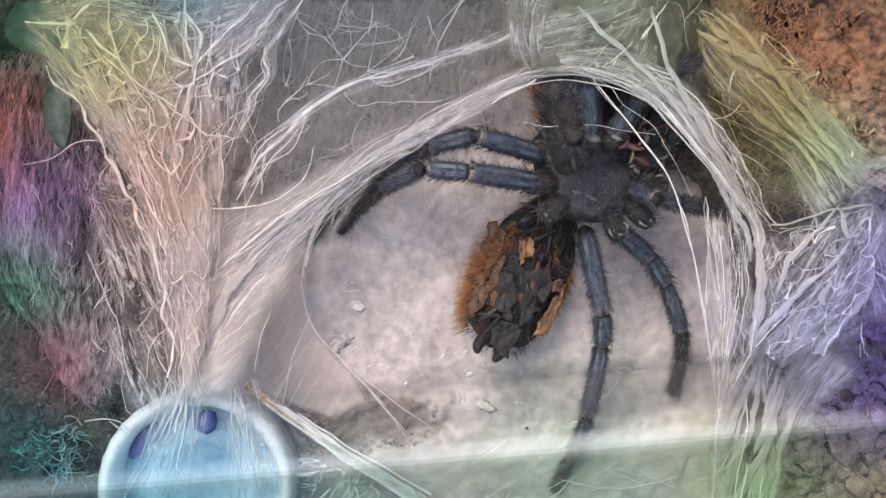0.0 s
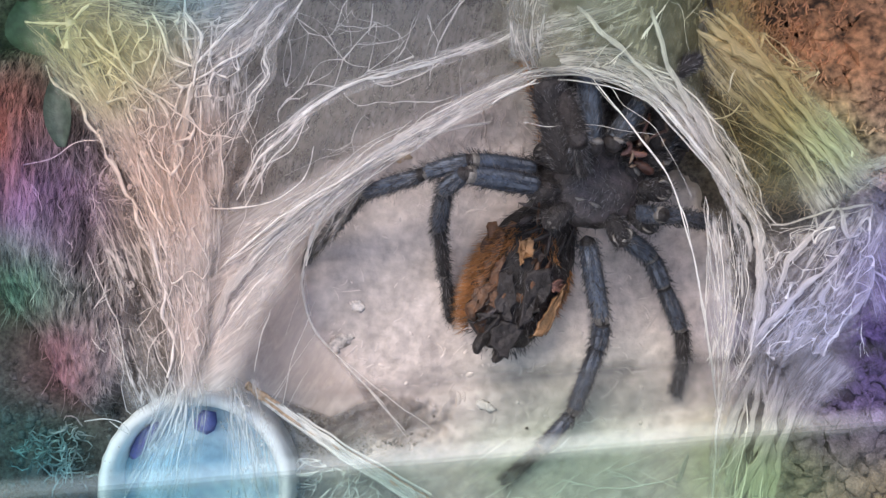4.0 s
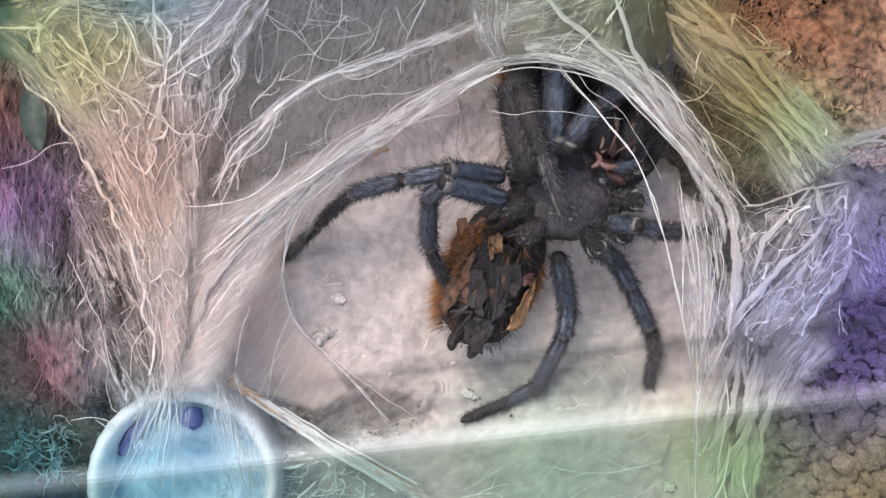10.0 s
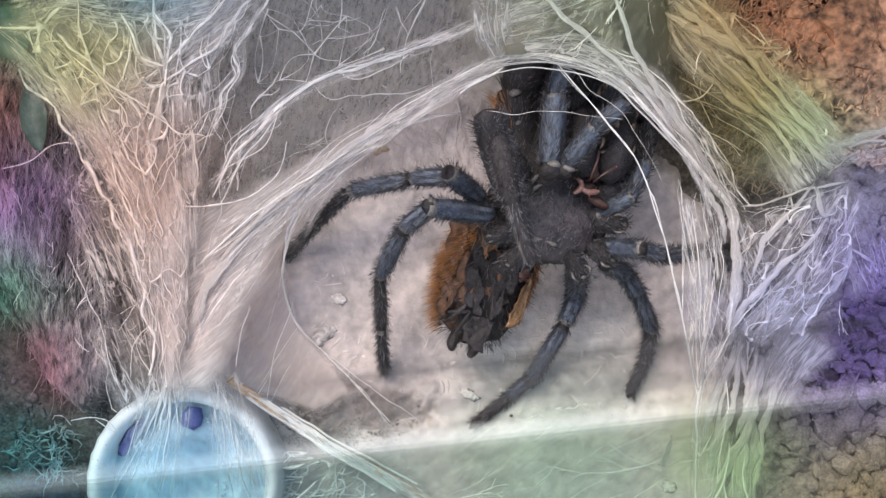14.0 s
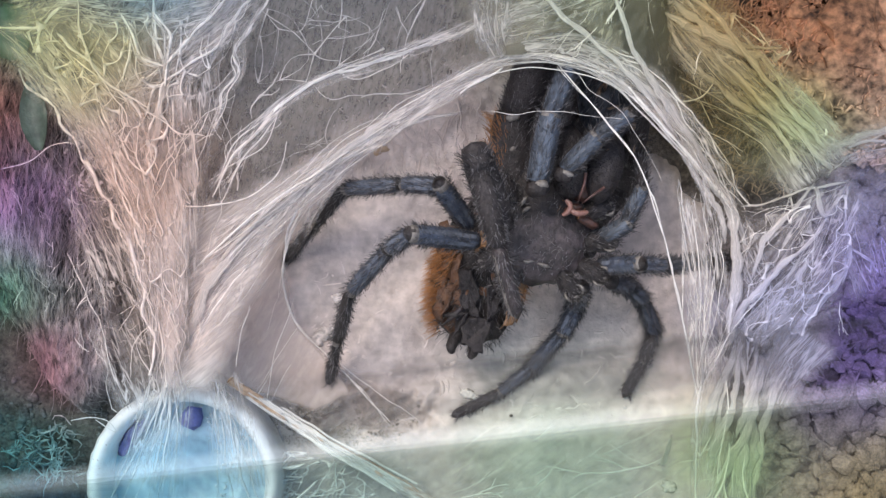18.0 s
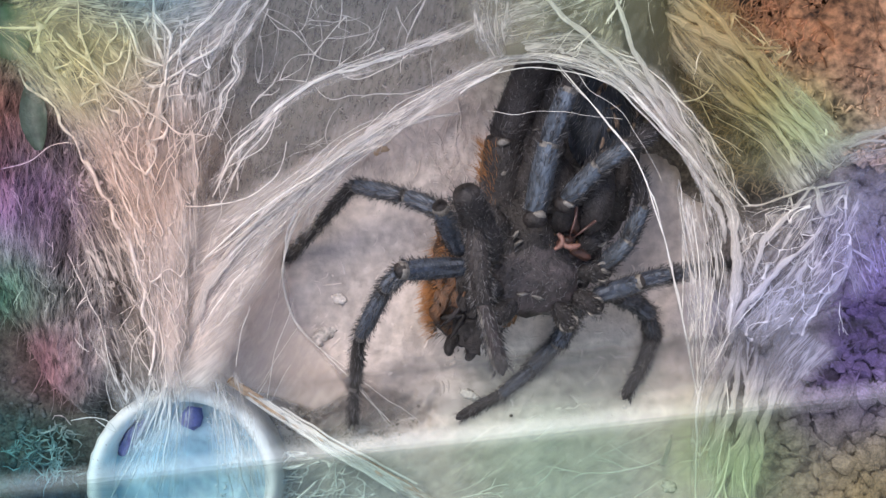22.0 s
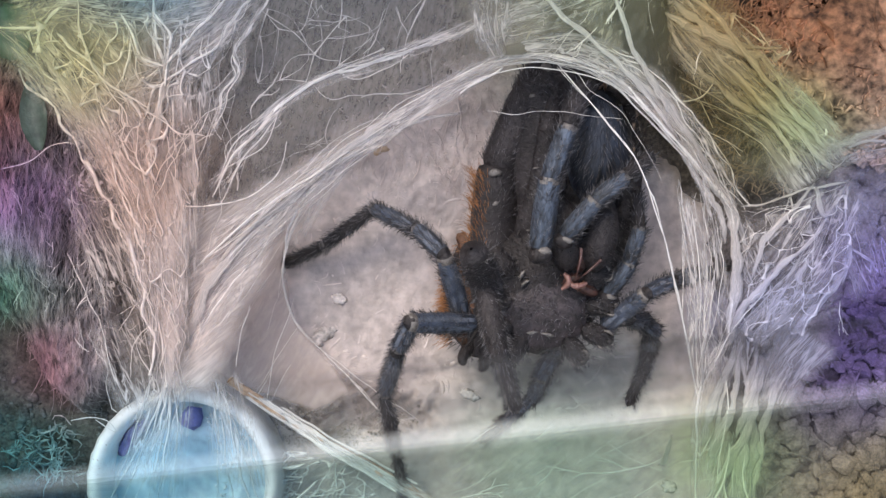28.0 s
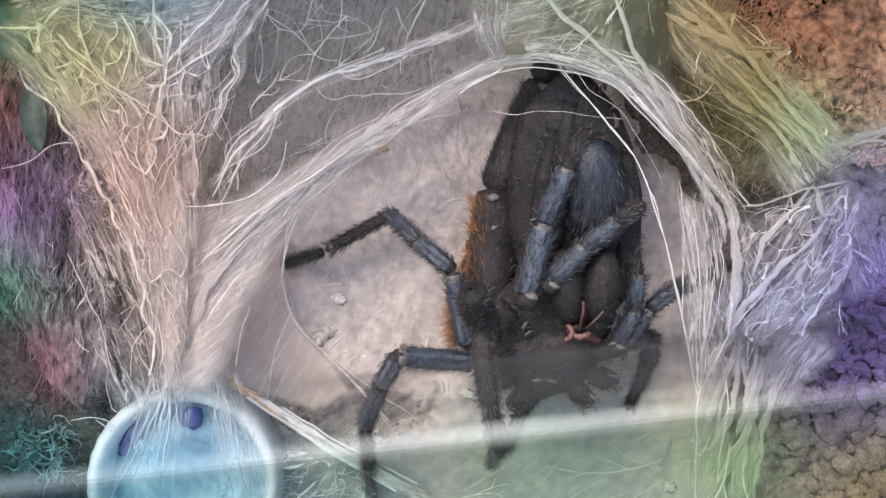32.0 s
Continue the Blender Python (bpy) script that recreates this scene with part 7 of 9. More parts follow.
    walk(leg_b[1], [(0, limb(-0.7, 12.9, 26.5, -7.5, 13.2, 25.8)), (1, limb(-0.8, 14.6, 26.2, -7.5, 13.6, 25.6)), (2, limb(-2.6, 16.6, 22.9, -8.5, 14.3, 23.4)), (3, limb(-1.2, 13.4, 26.4, -5, 11.8, 23.2)), (3.5, limb(-1.2, 12.9, 26.5, -4.1, 11, 22.9)), (5.5, limb(-1.1, 12.1, 26.6, -3.7, 9.8, 22.8)), (6.1, limb(-1.1, 12.1, 26.6, -3.7, 9.8, 22.9)), (6.35, limb(-1.2, 11, 26.6, -4.2, 9.1, 23)), (7, limb(-1.6, 13.2, 25.4, -6, 11.5, 23)), (8, limb(-1.6, 12.8, 25.9, -5.9, 11.3, 23.2)), (8.5, limb(-1.2, 11.8, 27.2, -5.1, 10.6, 23.7)), (9, limb(-0.2, 10.2, 28.6, -2.7, 9.5, 23.9)), (9.6, limb(0.7, 9.6, 28.9, -1.6, 8.2, 24)), (10.2, limb(0.1, 9.6, 28.5, -2.3, 7.8, 23.8)), (11, limb(0.9, 9.2, 29.1, -1, 7.6, 24)), (11.4, limb(0.9, 8.8, 29.2, -1, 7.4, 24.1)), (12, limb(-1, 7.8, 28, -2.9, 7, 23.1)), (13, limb(-2, 6.6, 28, -5.9, 3.5, 24.7)), (14, limb(-2, 6.1, 28.3, -5.9, 3.1, 24.7)), (17, limb(-4.3, 2.2, 28, -7.9, 0.1, 23.8)), (18, limb(-4.8, 2.2, 28, -8.1, 0.1, 23.6)), (19, limb(-5.2, 2, 27.7, -8.1, 0.1, 23.1)), (20, limb(-5.6, 1.6, 28.3, -8.8, -0.8, 23.9)), (21, limb(-5.6, 0.3, 28.6, -8.5, -1.6, 23.9)), (22, limb(-6, -3.2, 28.7, -8.7, -5.9, 24.1)), (23, limb(-4.7, -5, 29, -6.8, -8.5, 24.3)), (24, limb(-4.3, -9.9, 28.8, -5.9, -12.9, 24)), (25, limb(-4.3, -10, 28.7, -6.3, -13.8, 24.3)), (28, limb(-4.7, -10.9, 28.2, -6.8, -15.3, 24.5)), (30, limb(-5.2, -13.8, 28.1, -7, -17.2, 23.9)), (32, limb(-6.9, -16, 27, -9.2, -20.5, 23.9))])
    walk(leg_b[2], [(0, limb(-7.5, 13.2, 25.8, -13.3, 11.3, 15.8)), (1, limb(-7.5, 13.6, 25.6, -12.5, 11.3, 15.4)), (2, limb(-8.5, 14.3, 23.4, -11.3, 12.4, 13.3)), (3, limb(-5, 11.8, 23.2, -7.7, 8, 13.4)), (3.5, limb(-4.1, 11, 22.9, -5.6, 5.8, 13.3)), (5.5, limb(-3.7, 9.8, 22.8, -3.7, 4.9, 12.6)), (6.1, limb(-3.7, 9.8, 22.9, -3.5, 4.9, 12.8)), (6.35, limb(-4.2, 9.1, 23, -6.6, 4.7, 13.3)), (7, limb(-6, 11.5, 23, -9.4, 9.3, 13)), (8, limb(-5.9, 11.3, 23.2, -9.8, 9.5, 13.1)), (8.5, limb(-5.1, 10.6, 23.7, -8.6, 6.5, 13.8)), (9, limb(-2.7, 9.5, 23.9, -6.5, 3.3, 14.4)), (9.6, limb(-1.6, 8.2, 24, -1.6, 1, 14.3)), (10.2, limb(-2.3, 7.8, 23.8, -2.5, 0.1, 14.3)), (11, limb(-1, 7.6, 24, 0.3, 0.1, 14.1)), (11.4, limb(-1, 7.4, 24.1, -0.4, 0.1, 14.2)), (12, limb(-2.9, 7, 23.1, -6, -1.3, 14.4)), (13, limb(-5.9, 3.5, 24.7, -9.3, -3.1, 14.9)), (14, limb(-5.9, 3.1, 24.7, -10.2, -4.5, 15.4)), (17, limb(-7.9, 0.1, 23.8, -14, -7.2, 15.3)), (18, limb(-8.1, 0.1, 23.6, -15.1, -7.2, 15.6)), (19, limb(-8.1, 0.1, 23.1, -15.3, -7.2, 15.4)), (20, limb(-8.8, -0.8, 23.9, -15.7, -7.2, 15.3)), (21, limb(-8.5, -1.6, 23.9, -15.6, -8.1, 15.4)), (22, limb(-8.7, -5.9, 24.1, -13.5, -14.4, 15.7)), (23, limb(-6.8, -8.5, 24.3, -9.4, -18.8, 16.7)), (24, limb(-5.9, -12.9, 24, -8.5, -22.5, 15.9)), (25, limb(-6.3, -13.8, 24.3, -8.5, -23.4, 15.9)), (28, limb(-6.8, -15.3, 24.5, -9.5, -23.6, 15)), (30, limb(-7, -17.2, 23.9, -9.8, -25.6, 15.2)), (32, limb(-9.2, -20.5, 23.9, -12.6, -28.3, 14.9))])
    walk(leg_b[3], [(0, limb(-13.3, 11.3, 15.8, -18.1, 7.9, 8.3)), (1, limb(-12.5, 11.3, 15.4, -16.2, 7.1, 8)), (2, limb(-11.3, 12.4, 13.3, -13.7, 6.2, 6.9)), (3, limb(-7.7, 8, 13.4, -8.5, 1.7, 6.7)), (3.5, limb(-5.6, 5.8, 13.3, -5.6, -1.1, 6.7)), (5.5, limb(-3.7, 4.9, 12.6, 0.5, -3.7, 7.8)), (6.1, limb(-3.5, 4.9, 12.8, -0, -3.3, 7.5)), (6.35, limb(-6.6, 4.7, 13.3, -6.9, -1.8, 6.7)), (7, limb(-9.4, 9.3, 13, -11.9, 3, 6.6)), (8, limb(-9.8, 9.5, 13.1, -12.4, 2.5, 6.7)), (8.5, limb(-8.6, 6.5, 13.8, -9, -0.4, 7)), (9, limb(-6.5, 3.3, 14.4, -5.9, -4.7, 7.7)), (9.6, limb(-1.6, 1, 14.3, 1.5, -7.1, 7.7)), (10.2, limb(-2.5, 0.1, 14.3, 1.7, -7.7, 7.8)), (11, limb(0.3, 0.1, 14.1, 7.7, -7, 9)), (11.4, limb(-0.4, 0.1, 14.2, 5.3, -7.5, 8.3)), (12, limb(-6, -1.3, 14.4, -3.7, -9.9, 8.2)), (13, limb(-9.3, -3.1, 14.9, -8.9, -12.2, 8.8)), (14, limb(-10.2, -4.5, 15.4, -10.3, -14.1, 9.5)), (17, limb(-14, -7.2, 15.3, -16.3, -16, 8.9)), (18, limb(-15.1, -7.2, 15.6, -17.8, -16, 9.1)), (19, limb(-15.3, -7.2, 15.4, -18.3, -16, 9.1)), (20, limb(-15.7, -7.2, 15.3, -19.6, -16, 9.4)), (21, limb(-15.6, -8.1, 15.4, -19.3, -16.9, 9.4)), (22, limb(-13.5, -14.4, 15.7, -14.8, -23.5, 9.3)), (23, limb(-9.4, -18.8, 16.7, -8.4, -26.9, 9)), (24, limb(-8.5, -22.5, 15.9, -7.8, -30.8, 8.5)), (25, limb(-8.5, -23.4, 15.9, -7.4, -32.9, 9.6)), (28, limb(-9.5, -23.6, 15, -7.9, -33.8, 9.8)), (30, limb(-9.8, -25.6, 15.2, -9, -33.3, 7.9)), (32, limb(-12.6, -28.3, 14.9, -12.5, -37.2, 8.4))])
    walk(leg_b[4], [(0, limb(-18.1, 7.9, 8.3, -21.2, 4.7, 2.2)), (1, limb(-16.2, 7.1, 8, -18.9, 2.9, 2.2)), (2, limb(-13.7, 6.2, 6.9, -15.6, 0.5, 2.2)), (3, limb(-8.5, 1.7, 6.7, -8.3, -5.1, 2.2)), (3.5, limb(-5.6, -1.1, 6.7, -5, -8.4, 2.2)), (5.5, limb(0.5, -3.7, 7.8, 3.2, -10.8, 2.2)), (6.1, limb(-0, -3.3, 7.5, 1.5, -10.2, 2.2)), (6.35, limb(-6.9, -1.8, 6.7, -6.1, -8.8, 2.2)), (7, limb(-11.9, 3, 6.6, -14, -3.7, 2.2)), (8, limb(-12.4, 2.5, 6.7, -15, -4.8, 2.2)), (8.5, limb(-9, -0.4, 7, -9.3, -7.8, 2.2)), (9, limb(-5.9, -4.7, 7.7, -4.8, -12.3, 2.2)), (9.6, limb(1.5, -7.1, 7.7, 6.5, -14.7, 2.5)), (10.2, limb(1.7, -7.7, 7.8, 6.1, -15.7, 2.6)), (11, limb(7.7, -7, 9, 13.7, -14.7, 4.6)), (11.4, limb(5.3, -7.5, 8.3, 10.4, -15.6, 3.5)), (12, limb(-3.7, -9.9, 8.2, -1.9, -17.9, 2.2)), (13, limb(-8.9, -12.2, 8.8, -8.3, -19.6, 2.2)), (14, limb(-10.3, -14.1, 9.5, -10.2, -21.7, 2.7)), (17, limb(-16.3, -16, 8.9, -17.6, -24.5, 2.9)), (18, limb(-17.8, -16, 9.1, -20, -24.4, 3.3)), (19, limb(-18.3, -16, 9.1, -21.4, -23.5, 2.7)), (20, limb(-19.6, -16, 9.4, -22.5, -23.5, 2.9)), (21, limb(-19.3, -16.9, 9.4, -21.4, -24.5, 2.8)), (22, limb(-14.8, -23.5, 9.3, -15.9, -31.4, 2.7)), (23, limb(-8.4, -26.9, 9, -7.2, -36.2, 4)), (24, limb(-7.8, -30.8, 8.5, -6.8, -40.1, 3.5)), (25, limb(-7.4, -32.9, 9.6, -5.8, -41.9, 4.1)), (28, limb(-7.9, -33.8, 9.8, -6.2, -43.5, 5.3)), (30, limb(-9, -33.3, 7.9, -8.3, -41.4, 2.2)), (32, limb(-12.5, -37.2, 8.4, -12.2, -45.3, 2.2))])
    walk(leg_c[0], [(0, limb(18.5, 5.5, 17, 22.5, -8.4, 13.5)), (2, limb(18.9, 4.2, 17, 22.7, -9.2, 12.4)), (3, limb(19.2, 4, 17, 22.7, -9.4, 12.3)), (5.5, limb(18.4, 3.7, 17, 22.2, -10.2, 13.6)), (6.1, limb(18.4, 3.7, 17, 22.2, -10.2, 13.6)), (6.35, limb(18.7, 1.4, 17, 22, -11.3, 11.6)), (8, limb(18.9, 0.1, 17, 21.1, -11, 10.1)), (8.7, limb(18.5, 0.1, 17, 20.9, -10.3, 9.8)), (9, limb(18.1, -0.1, 17, 20.9, -9.8, 9.5)), (9.6, limb(18.1, -0.8, 17, 21, -9.4, 8.9)), (11, limb(19.2, -1, 17, 21.4, -9.4, 8.8)), (12, limb(19.6, -1.9, 17, 22.2, -6.8, 7.3)), (13, limb(20.3, -2.6, 17, 22.2, -6.8, 7.1)), (14, limb(21.2, -2.8, 17, 22.6, -7.6, 7.3)), (17, limb(22.1, -5.3, 17, 22.5, -9.5, 7.5)), (18, limb(22.1, -5.8, 17, 22.5, -9.6, 7.5)), (19, limb(22.1, -7.1, 17, 22.5, -10.4, 7.6)), (21, limb(21.2, -8, 17, 21.6, -11.5, 7.7)), (23, limb(21.2, -8.9, 17, 21.6, -12.3, 7.7)), (24, limb(19.4, -10.7, 17, 20.1, -14.2, 7.7)), (25, limb(18.7, -11.8, 17, 19.2, -15.6, 7.7)), (28, limb(18.5, -13.6, 17, 18.7, -17.3, 7.8)), (30, limb(18.1, -14.5, 17, 18.2, -18, 7.8)), (32, limb(17.6, -16.3, 17, 17.3, -20.4, 7.9))])
    walk(leg_c[1], [(0, limb(22.5, -8.4, 13.5, 23, -13.3, 11.1)), (2, limb(22.7, -9.2, 12.4, 22.7, -13.5, 9.6)), (3, limb(22.7, -9.4, 12.3, 22.5, -13.5, 9.3)), (5.5, limb(22.2, -10.2, 13.6, 22.8, -14.1, 10.3)), (6.1, limb(22.2, -10.2, 13.6, 22.8, -14.2, 10.3)), (6.35, limb(22, -11.3, 11.6, 21.8, -15.1, 8.9)), (8, limb(21.1, -11, 10.1, 20.7, -15.1, 8.2)), (8.7, limb(20.9, -10.3, 9.8, 20.5, -14.3, 8.5)), (9, limb(20.9, -9.8, 9.5, 20.5, -14.1, 8.5)), (9.6, limb(21, -9.4, 8.9, 20.5, -14.2, 8.4)), (11, limb(21.4, -9.4, 8.8, 20.6, -13.3, 7.6)), (12, limb(22.2, -6.8, 7.3, 20.4, -12.4, 9)), (13, limb(22.2, -6.8, 7.1, 20.5, -12.4, 8.9)), (14, limb(22.6, -7.6, 7.3, 20.5, -12.6, 8.3)), (17, limb(22.5, -9.5, 7.5, 20.7, -13.5, 7.3)), (18, limb(22.5, -9.6, 7.5, 20.7, -13.5, 7.2)), (19, limb(22.5, -10.4, 7.6, 20.7, -13.9, 7.2)), (21, limb(21.6, -11.5, 7.7, 20.7, -14.5, 6.9)), (23, limb(21.6, -12.3, 7.7, 19.7, -15.4, 7.3)), (24, limb(20.1, -14.2, 7.7, 18.8, -17.3, 7.3)), (25, limb(19.2, -15.6, 7.7, 17.8, -19, 7.2)), (28, limb(18.7, -17.3, 7.8, 17.3, -20.2, 7.4)), (30, limb(18.2, -18, 7.8, 16.8, -21.1, 7.5)), (32, limb(17.3, -20.4, 7.9, 15.4, -23.7, 7.8))])
    walk(leg_c[2], [(0, limb(23, -13.3, 11.1, 21.3, -25.8, 8.8)), (2, limb(22.7, -13.5, 9.6, 20.3, -26, 8)), (3, limb(22.5, -13.5, 9.3, 19.4, -25.9, 7.7)), (5.5, limb(22.8, -14.1, 10.3, 18.8, -25.4, 6.1)), (6.1, limb(22.8, -14.2, 10.3, 18.4, -25.4, 6.3)), (6.35, limb(21.8, -15.1, 8.9, 17.2, -26.3, 6.1)), (8, limb(20.7, -15.1, 8.2, 16.5, -26.4, 5.6)), (8.7, limb(20.5, -14.3, 8.5, 16.6, -24.2, 4.7)), (9, limb(20.5, -14.1, 8.5, 16.7, -23.5, 4.3)), (9.6, limb(20.5, -14.2, 8.4, 16.7, -23.3, 4)), (11, limb(20.6, -13.3, 7.6, 16.2, -22.9, 3.9)), (12, limb(20.4, -12.4, 9, 15.6, -21.8, 5)), (13, limb(20.5, -12.4, 8.9, 15.6, -21.8, 4.9)), (14, limb(20.5, -12.6, 8.3, 15.7, -21.7, 4.3)), (17, limb(20.7, -13.5, 7.3, 15.9, -20.6, 2.2)), (18, limb(20.7, -13.5, 7.2, 15.9, -20.4, 2.2)), (19, limb(20.7, -13.9, 7.2, 16.4, -20.2, 2.2)), (21, limb(20.7, -14.5, 6.9, 15.9, -20.6, 2.2)), (23, limb(19.7, -15.4, 7.3, 15.9, -20.6, 2.2)), (24, limb(18.8, -17.3, 7.3, 14.9, -22.6, 2.2)), (25, limb(17.8, -19, 7.2, 13.6, -25.3, 2.4)), (28, limb(17.3, -20.2, 7.4, 15.9, -25.6, 2.2)), (30, limb(16.8, -21.1, 7.5, 15.9, -25.8, 2.2)), (32, limb(15.4, -23.7, 7.8, 14.2, -27.3, 2.2))])
    walk(leg_c[3], [(0, limb(21.3, -25.8, 8.8, 19.9, -32, 5.1)), (2, limb(20.3, -26, 8, 18.2, -32.3, 4.1)), (3, limb(19.4, -25.9, 7.7, 14.7, -32.1, 5.5)), (5.5, limb(18.8, -25.4, 6.1, 13.3, -32.1, 5.7)), (6.1, limb(18.4, -25.4, 6.3, 13.2, -31.9, 5.9)), (6.35, limb(17.2, -26.3, 6.1, 11.7, -31.9, 5.1)), (8, limb(16.5, -26.4, 5.6, 12.1, -31.9, 4.2)), (8.7, limb(16.6, -24.2, 4.7, 13.9, -27, 2.3)), (9, limb(16.7, -23.5, 4.3, 13.4, -26.4, 2.2)), (9.6, limb(16.7, -23.3, 4, 12.2, -26.5, 2.2)), (11, limb(16.2, -22.9, 3.9, 11.4, -25.8, 2.2)), (12, limb(15.6, -21.8, 5, 11.9, -25.5, 2.8)), (13, limb(15.6, -21.8, 4.9, 12.4, -25.5, 2.7)), (14, limb(15.7, -21.7, 4.3, 12, -25.3, 2.4)), (17, limb(15.9, -20.6, 2.2, 10.3, -25.1, 2.2)), (18, limb(15.9, -20.4, 2.2, 9.9, -25.1, 2.2)), (19, limb(16.4, -20.2, 2.2, 10.5, -24.8, 2.2)), (21, limb(15.9, -20.6, 2.2, 10.5, -25.1, 2.2)), (23, limb(15.9, -20.6, 2.2, 10.5, -25.2, 2.2)), (24, limb(14.9, -22.6, 2.2, 10.7, -26.4, 2.2)), (25, limb(13.6, -25.3, 2.4, 10.7, -27.7, 2.2)), (28, limb(15.9, -25.6, 2.2, 13.6, -27.7, 2.2)), (30, limb(15.9, -25.8, 2.2, 14.2, -29.3, 2.2)), (32, limb(14.2, -27.3, 2.2, 12.9, -30.3, 2.2))])
    walk(leg_c[4], [(0, limb(19.9, -32, 5.1, 17.2, -39.3, 2.2)), (2, limb(18.2, -32.3, 4.1, 13.8, -40.1, 2.2)), (3, limb(14.7, -32.1, 5.5, 10.3, -39.4, 2.2)), (5.5, limb(13.3, -32.1, 5.7, 6, -37.5, 3.2)), (6.1, limb(13.2, -31.9, 5.9, 6, -37.3, 3.3)), (6.35, limb(11.7, -31.9, 5.1, 6.5, -36.6, 2.2)), (8, limb(12.1, -31.9, 4.2, 7, -35.9, 2.2)), (8.7, limb(13.9, -27, 2.3, 9.5, -30, 2.2)), (9, limb(13.4, -26.4, 2.2, 8.3, -29.1, 2.2)), (9.6, limb(12.2, -26.5, 2.2, 6.3, -29, 2.2)), (11, limb(11.4, -25.8, 2.2, 5.1, -29, 2.2)), (12, limb(11.9, -25.5, 2.8, 7.3, -29, 2.2)), (13, limb(12.4, -25.5, 2.7, 8.3, -29, 2.2)), (14, limb(12, -25.3, 2.4, 7.5, -29, 2.2)), (17, limb(10.3, -25.1, 2.2, 2.1, -29.3, 2.2)), (18, limb(9.9, -25.1, 2.2, 1.9, -29, 2.2)), (19, limb(10.5, -24.8, 2.2, 3.1, -29, 2.2)), (21, limb(10.5, -25.1, 2.2, 2.8, -29.1, 2.2)), (23, limb(10.5, -25.2, 2.2, 3.2, -29.5, 2.2)), (24, limb(10.7, -26.4, 2.2, 5.7, -29.5, 2.2)), (25, limb(10.7, -27.7, 2.2, 7.5, -29.7, 2.2)), (28, limb(13.6, -27.7, 2.2, 11.3, -29.7, 2.2)), (30, limb(14.2, -29.3, 2.2, 10.1, -33.9, 2.2)), (32, limb(12.9, -30.3, 2.2, 10.3, -34.6, 2.2))])
    walk(leg_d[0], [(0, limb(22.9, 5.9, 17, 29.9, 1, 14.1)), (3, limb(23.7, 5.9, 17, 30.5, 1, 14)), (5.5, limb(23.4, 4.3, 17, 30, 0.8, 12.7)), (6.1, limb(23.4, 4.3, 17, 30, 0.8, 12.7)), (6.35, limb(23.7, 1.9, 17, 30.5, -0.6, 12.5)), (8, limb(23.9, 1, 17, 29.5, -1.8, 12)), (9, limb(24.1, 0.8, 17, 28.7, -1.8, 11.4)), (11, limb(24.8, -0.1, 17, 28.7, -2.7, 11.2)), (12, limb(25, -0.8, 17, 29, -3.2, 11.2)), (13, limb(25.3, -1.3, 17, 29.5, -3.6, 11.3)), (14, limb(25.7, -2.2, 17, 30, -4, 11.3)), (17, limb(26.6, -4.4, 17, 30.4, -5.7, 11.2)), (19, limb(26.8, -5.8, 17, 30.6, -6.6, 11.2)), (21, limb(27.5, -7.1, 17, 31.3, -8.3, 11.3)), (23, limb(27.7, -8, 17, 31.5, -8.9, 11.2)), (25, limb(28.4, -9.8, 17, 32.3, -10.7, 11.3)), (28, limb(29.3, -10.9, 17, 32.7, -11.8, 11.3)), (32, limb(29.5, -14.5, 17, 32.8, -14.6, 11.2))])
    walk(leg_d[1], [(0, limb(29.9, 1, 14.1, 33, -3.1, 11.7)), (3, limb(30.5, 1, 14, 33, -3.4, 11.6)), (5.5, limb(30, 0.8, 12.7, 32.4, -3.8, 10.9)), (6.1, limb(30, 0.8, 12.7, 32.4, -3.8, 11)), (6.35, limb(30.5, -0.6, 12.5, 32.7, -4.8, 10.3)), (8, limb(29.5, -1.8, 12, 31.7, -5.2, 9.4)), (9, limb(28.7, -1.8, 11.4, 31, -5.6, 9.2)), (11, limb(28.7, -2.7, 11.2, 31.3, -6.5, 9.4)), (12, limb(29, -3.2, 11.2, 31.7, -6.7, 9.3)), (13, limb(29.5, -3.6, 11.3, 32, -6.7, 8.9)), (14, limb(30, -4, 11.3, 32.4, -7, 8.8)), (17, limb(30.4, -5.7, 11.2, 33, -7.9, 8.6)), (19, limb(30.6, -6.6, 11.2, 33.4, -8.6, 8.7)), (21, limb(31.3, -8.3, 11.3, 33.9, -10, 8.8)), (23, limb(31.5, -8.9, 11.2, 34.2, -10.9, 8.9)), (25, limb(32.3, -10.7, 11.3, 34.7, -11.8, 8.8)), (28, limb(32.7, -11.8, 11.3, 34.9, -13.4, 8.8)), (32, limb(32.8, -14.6, 11.2, 34.7, -15.3, 8.7))])
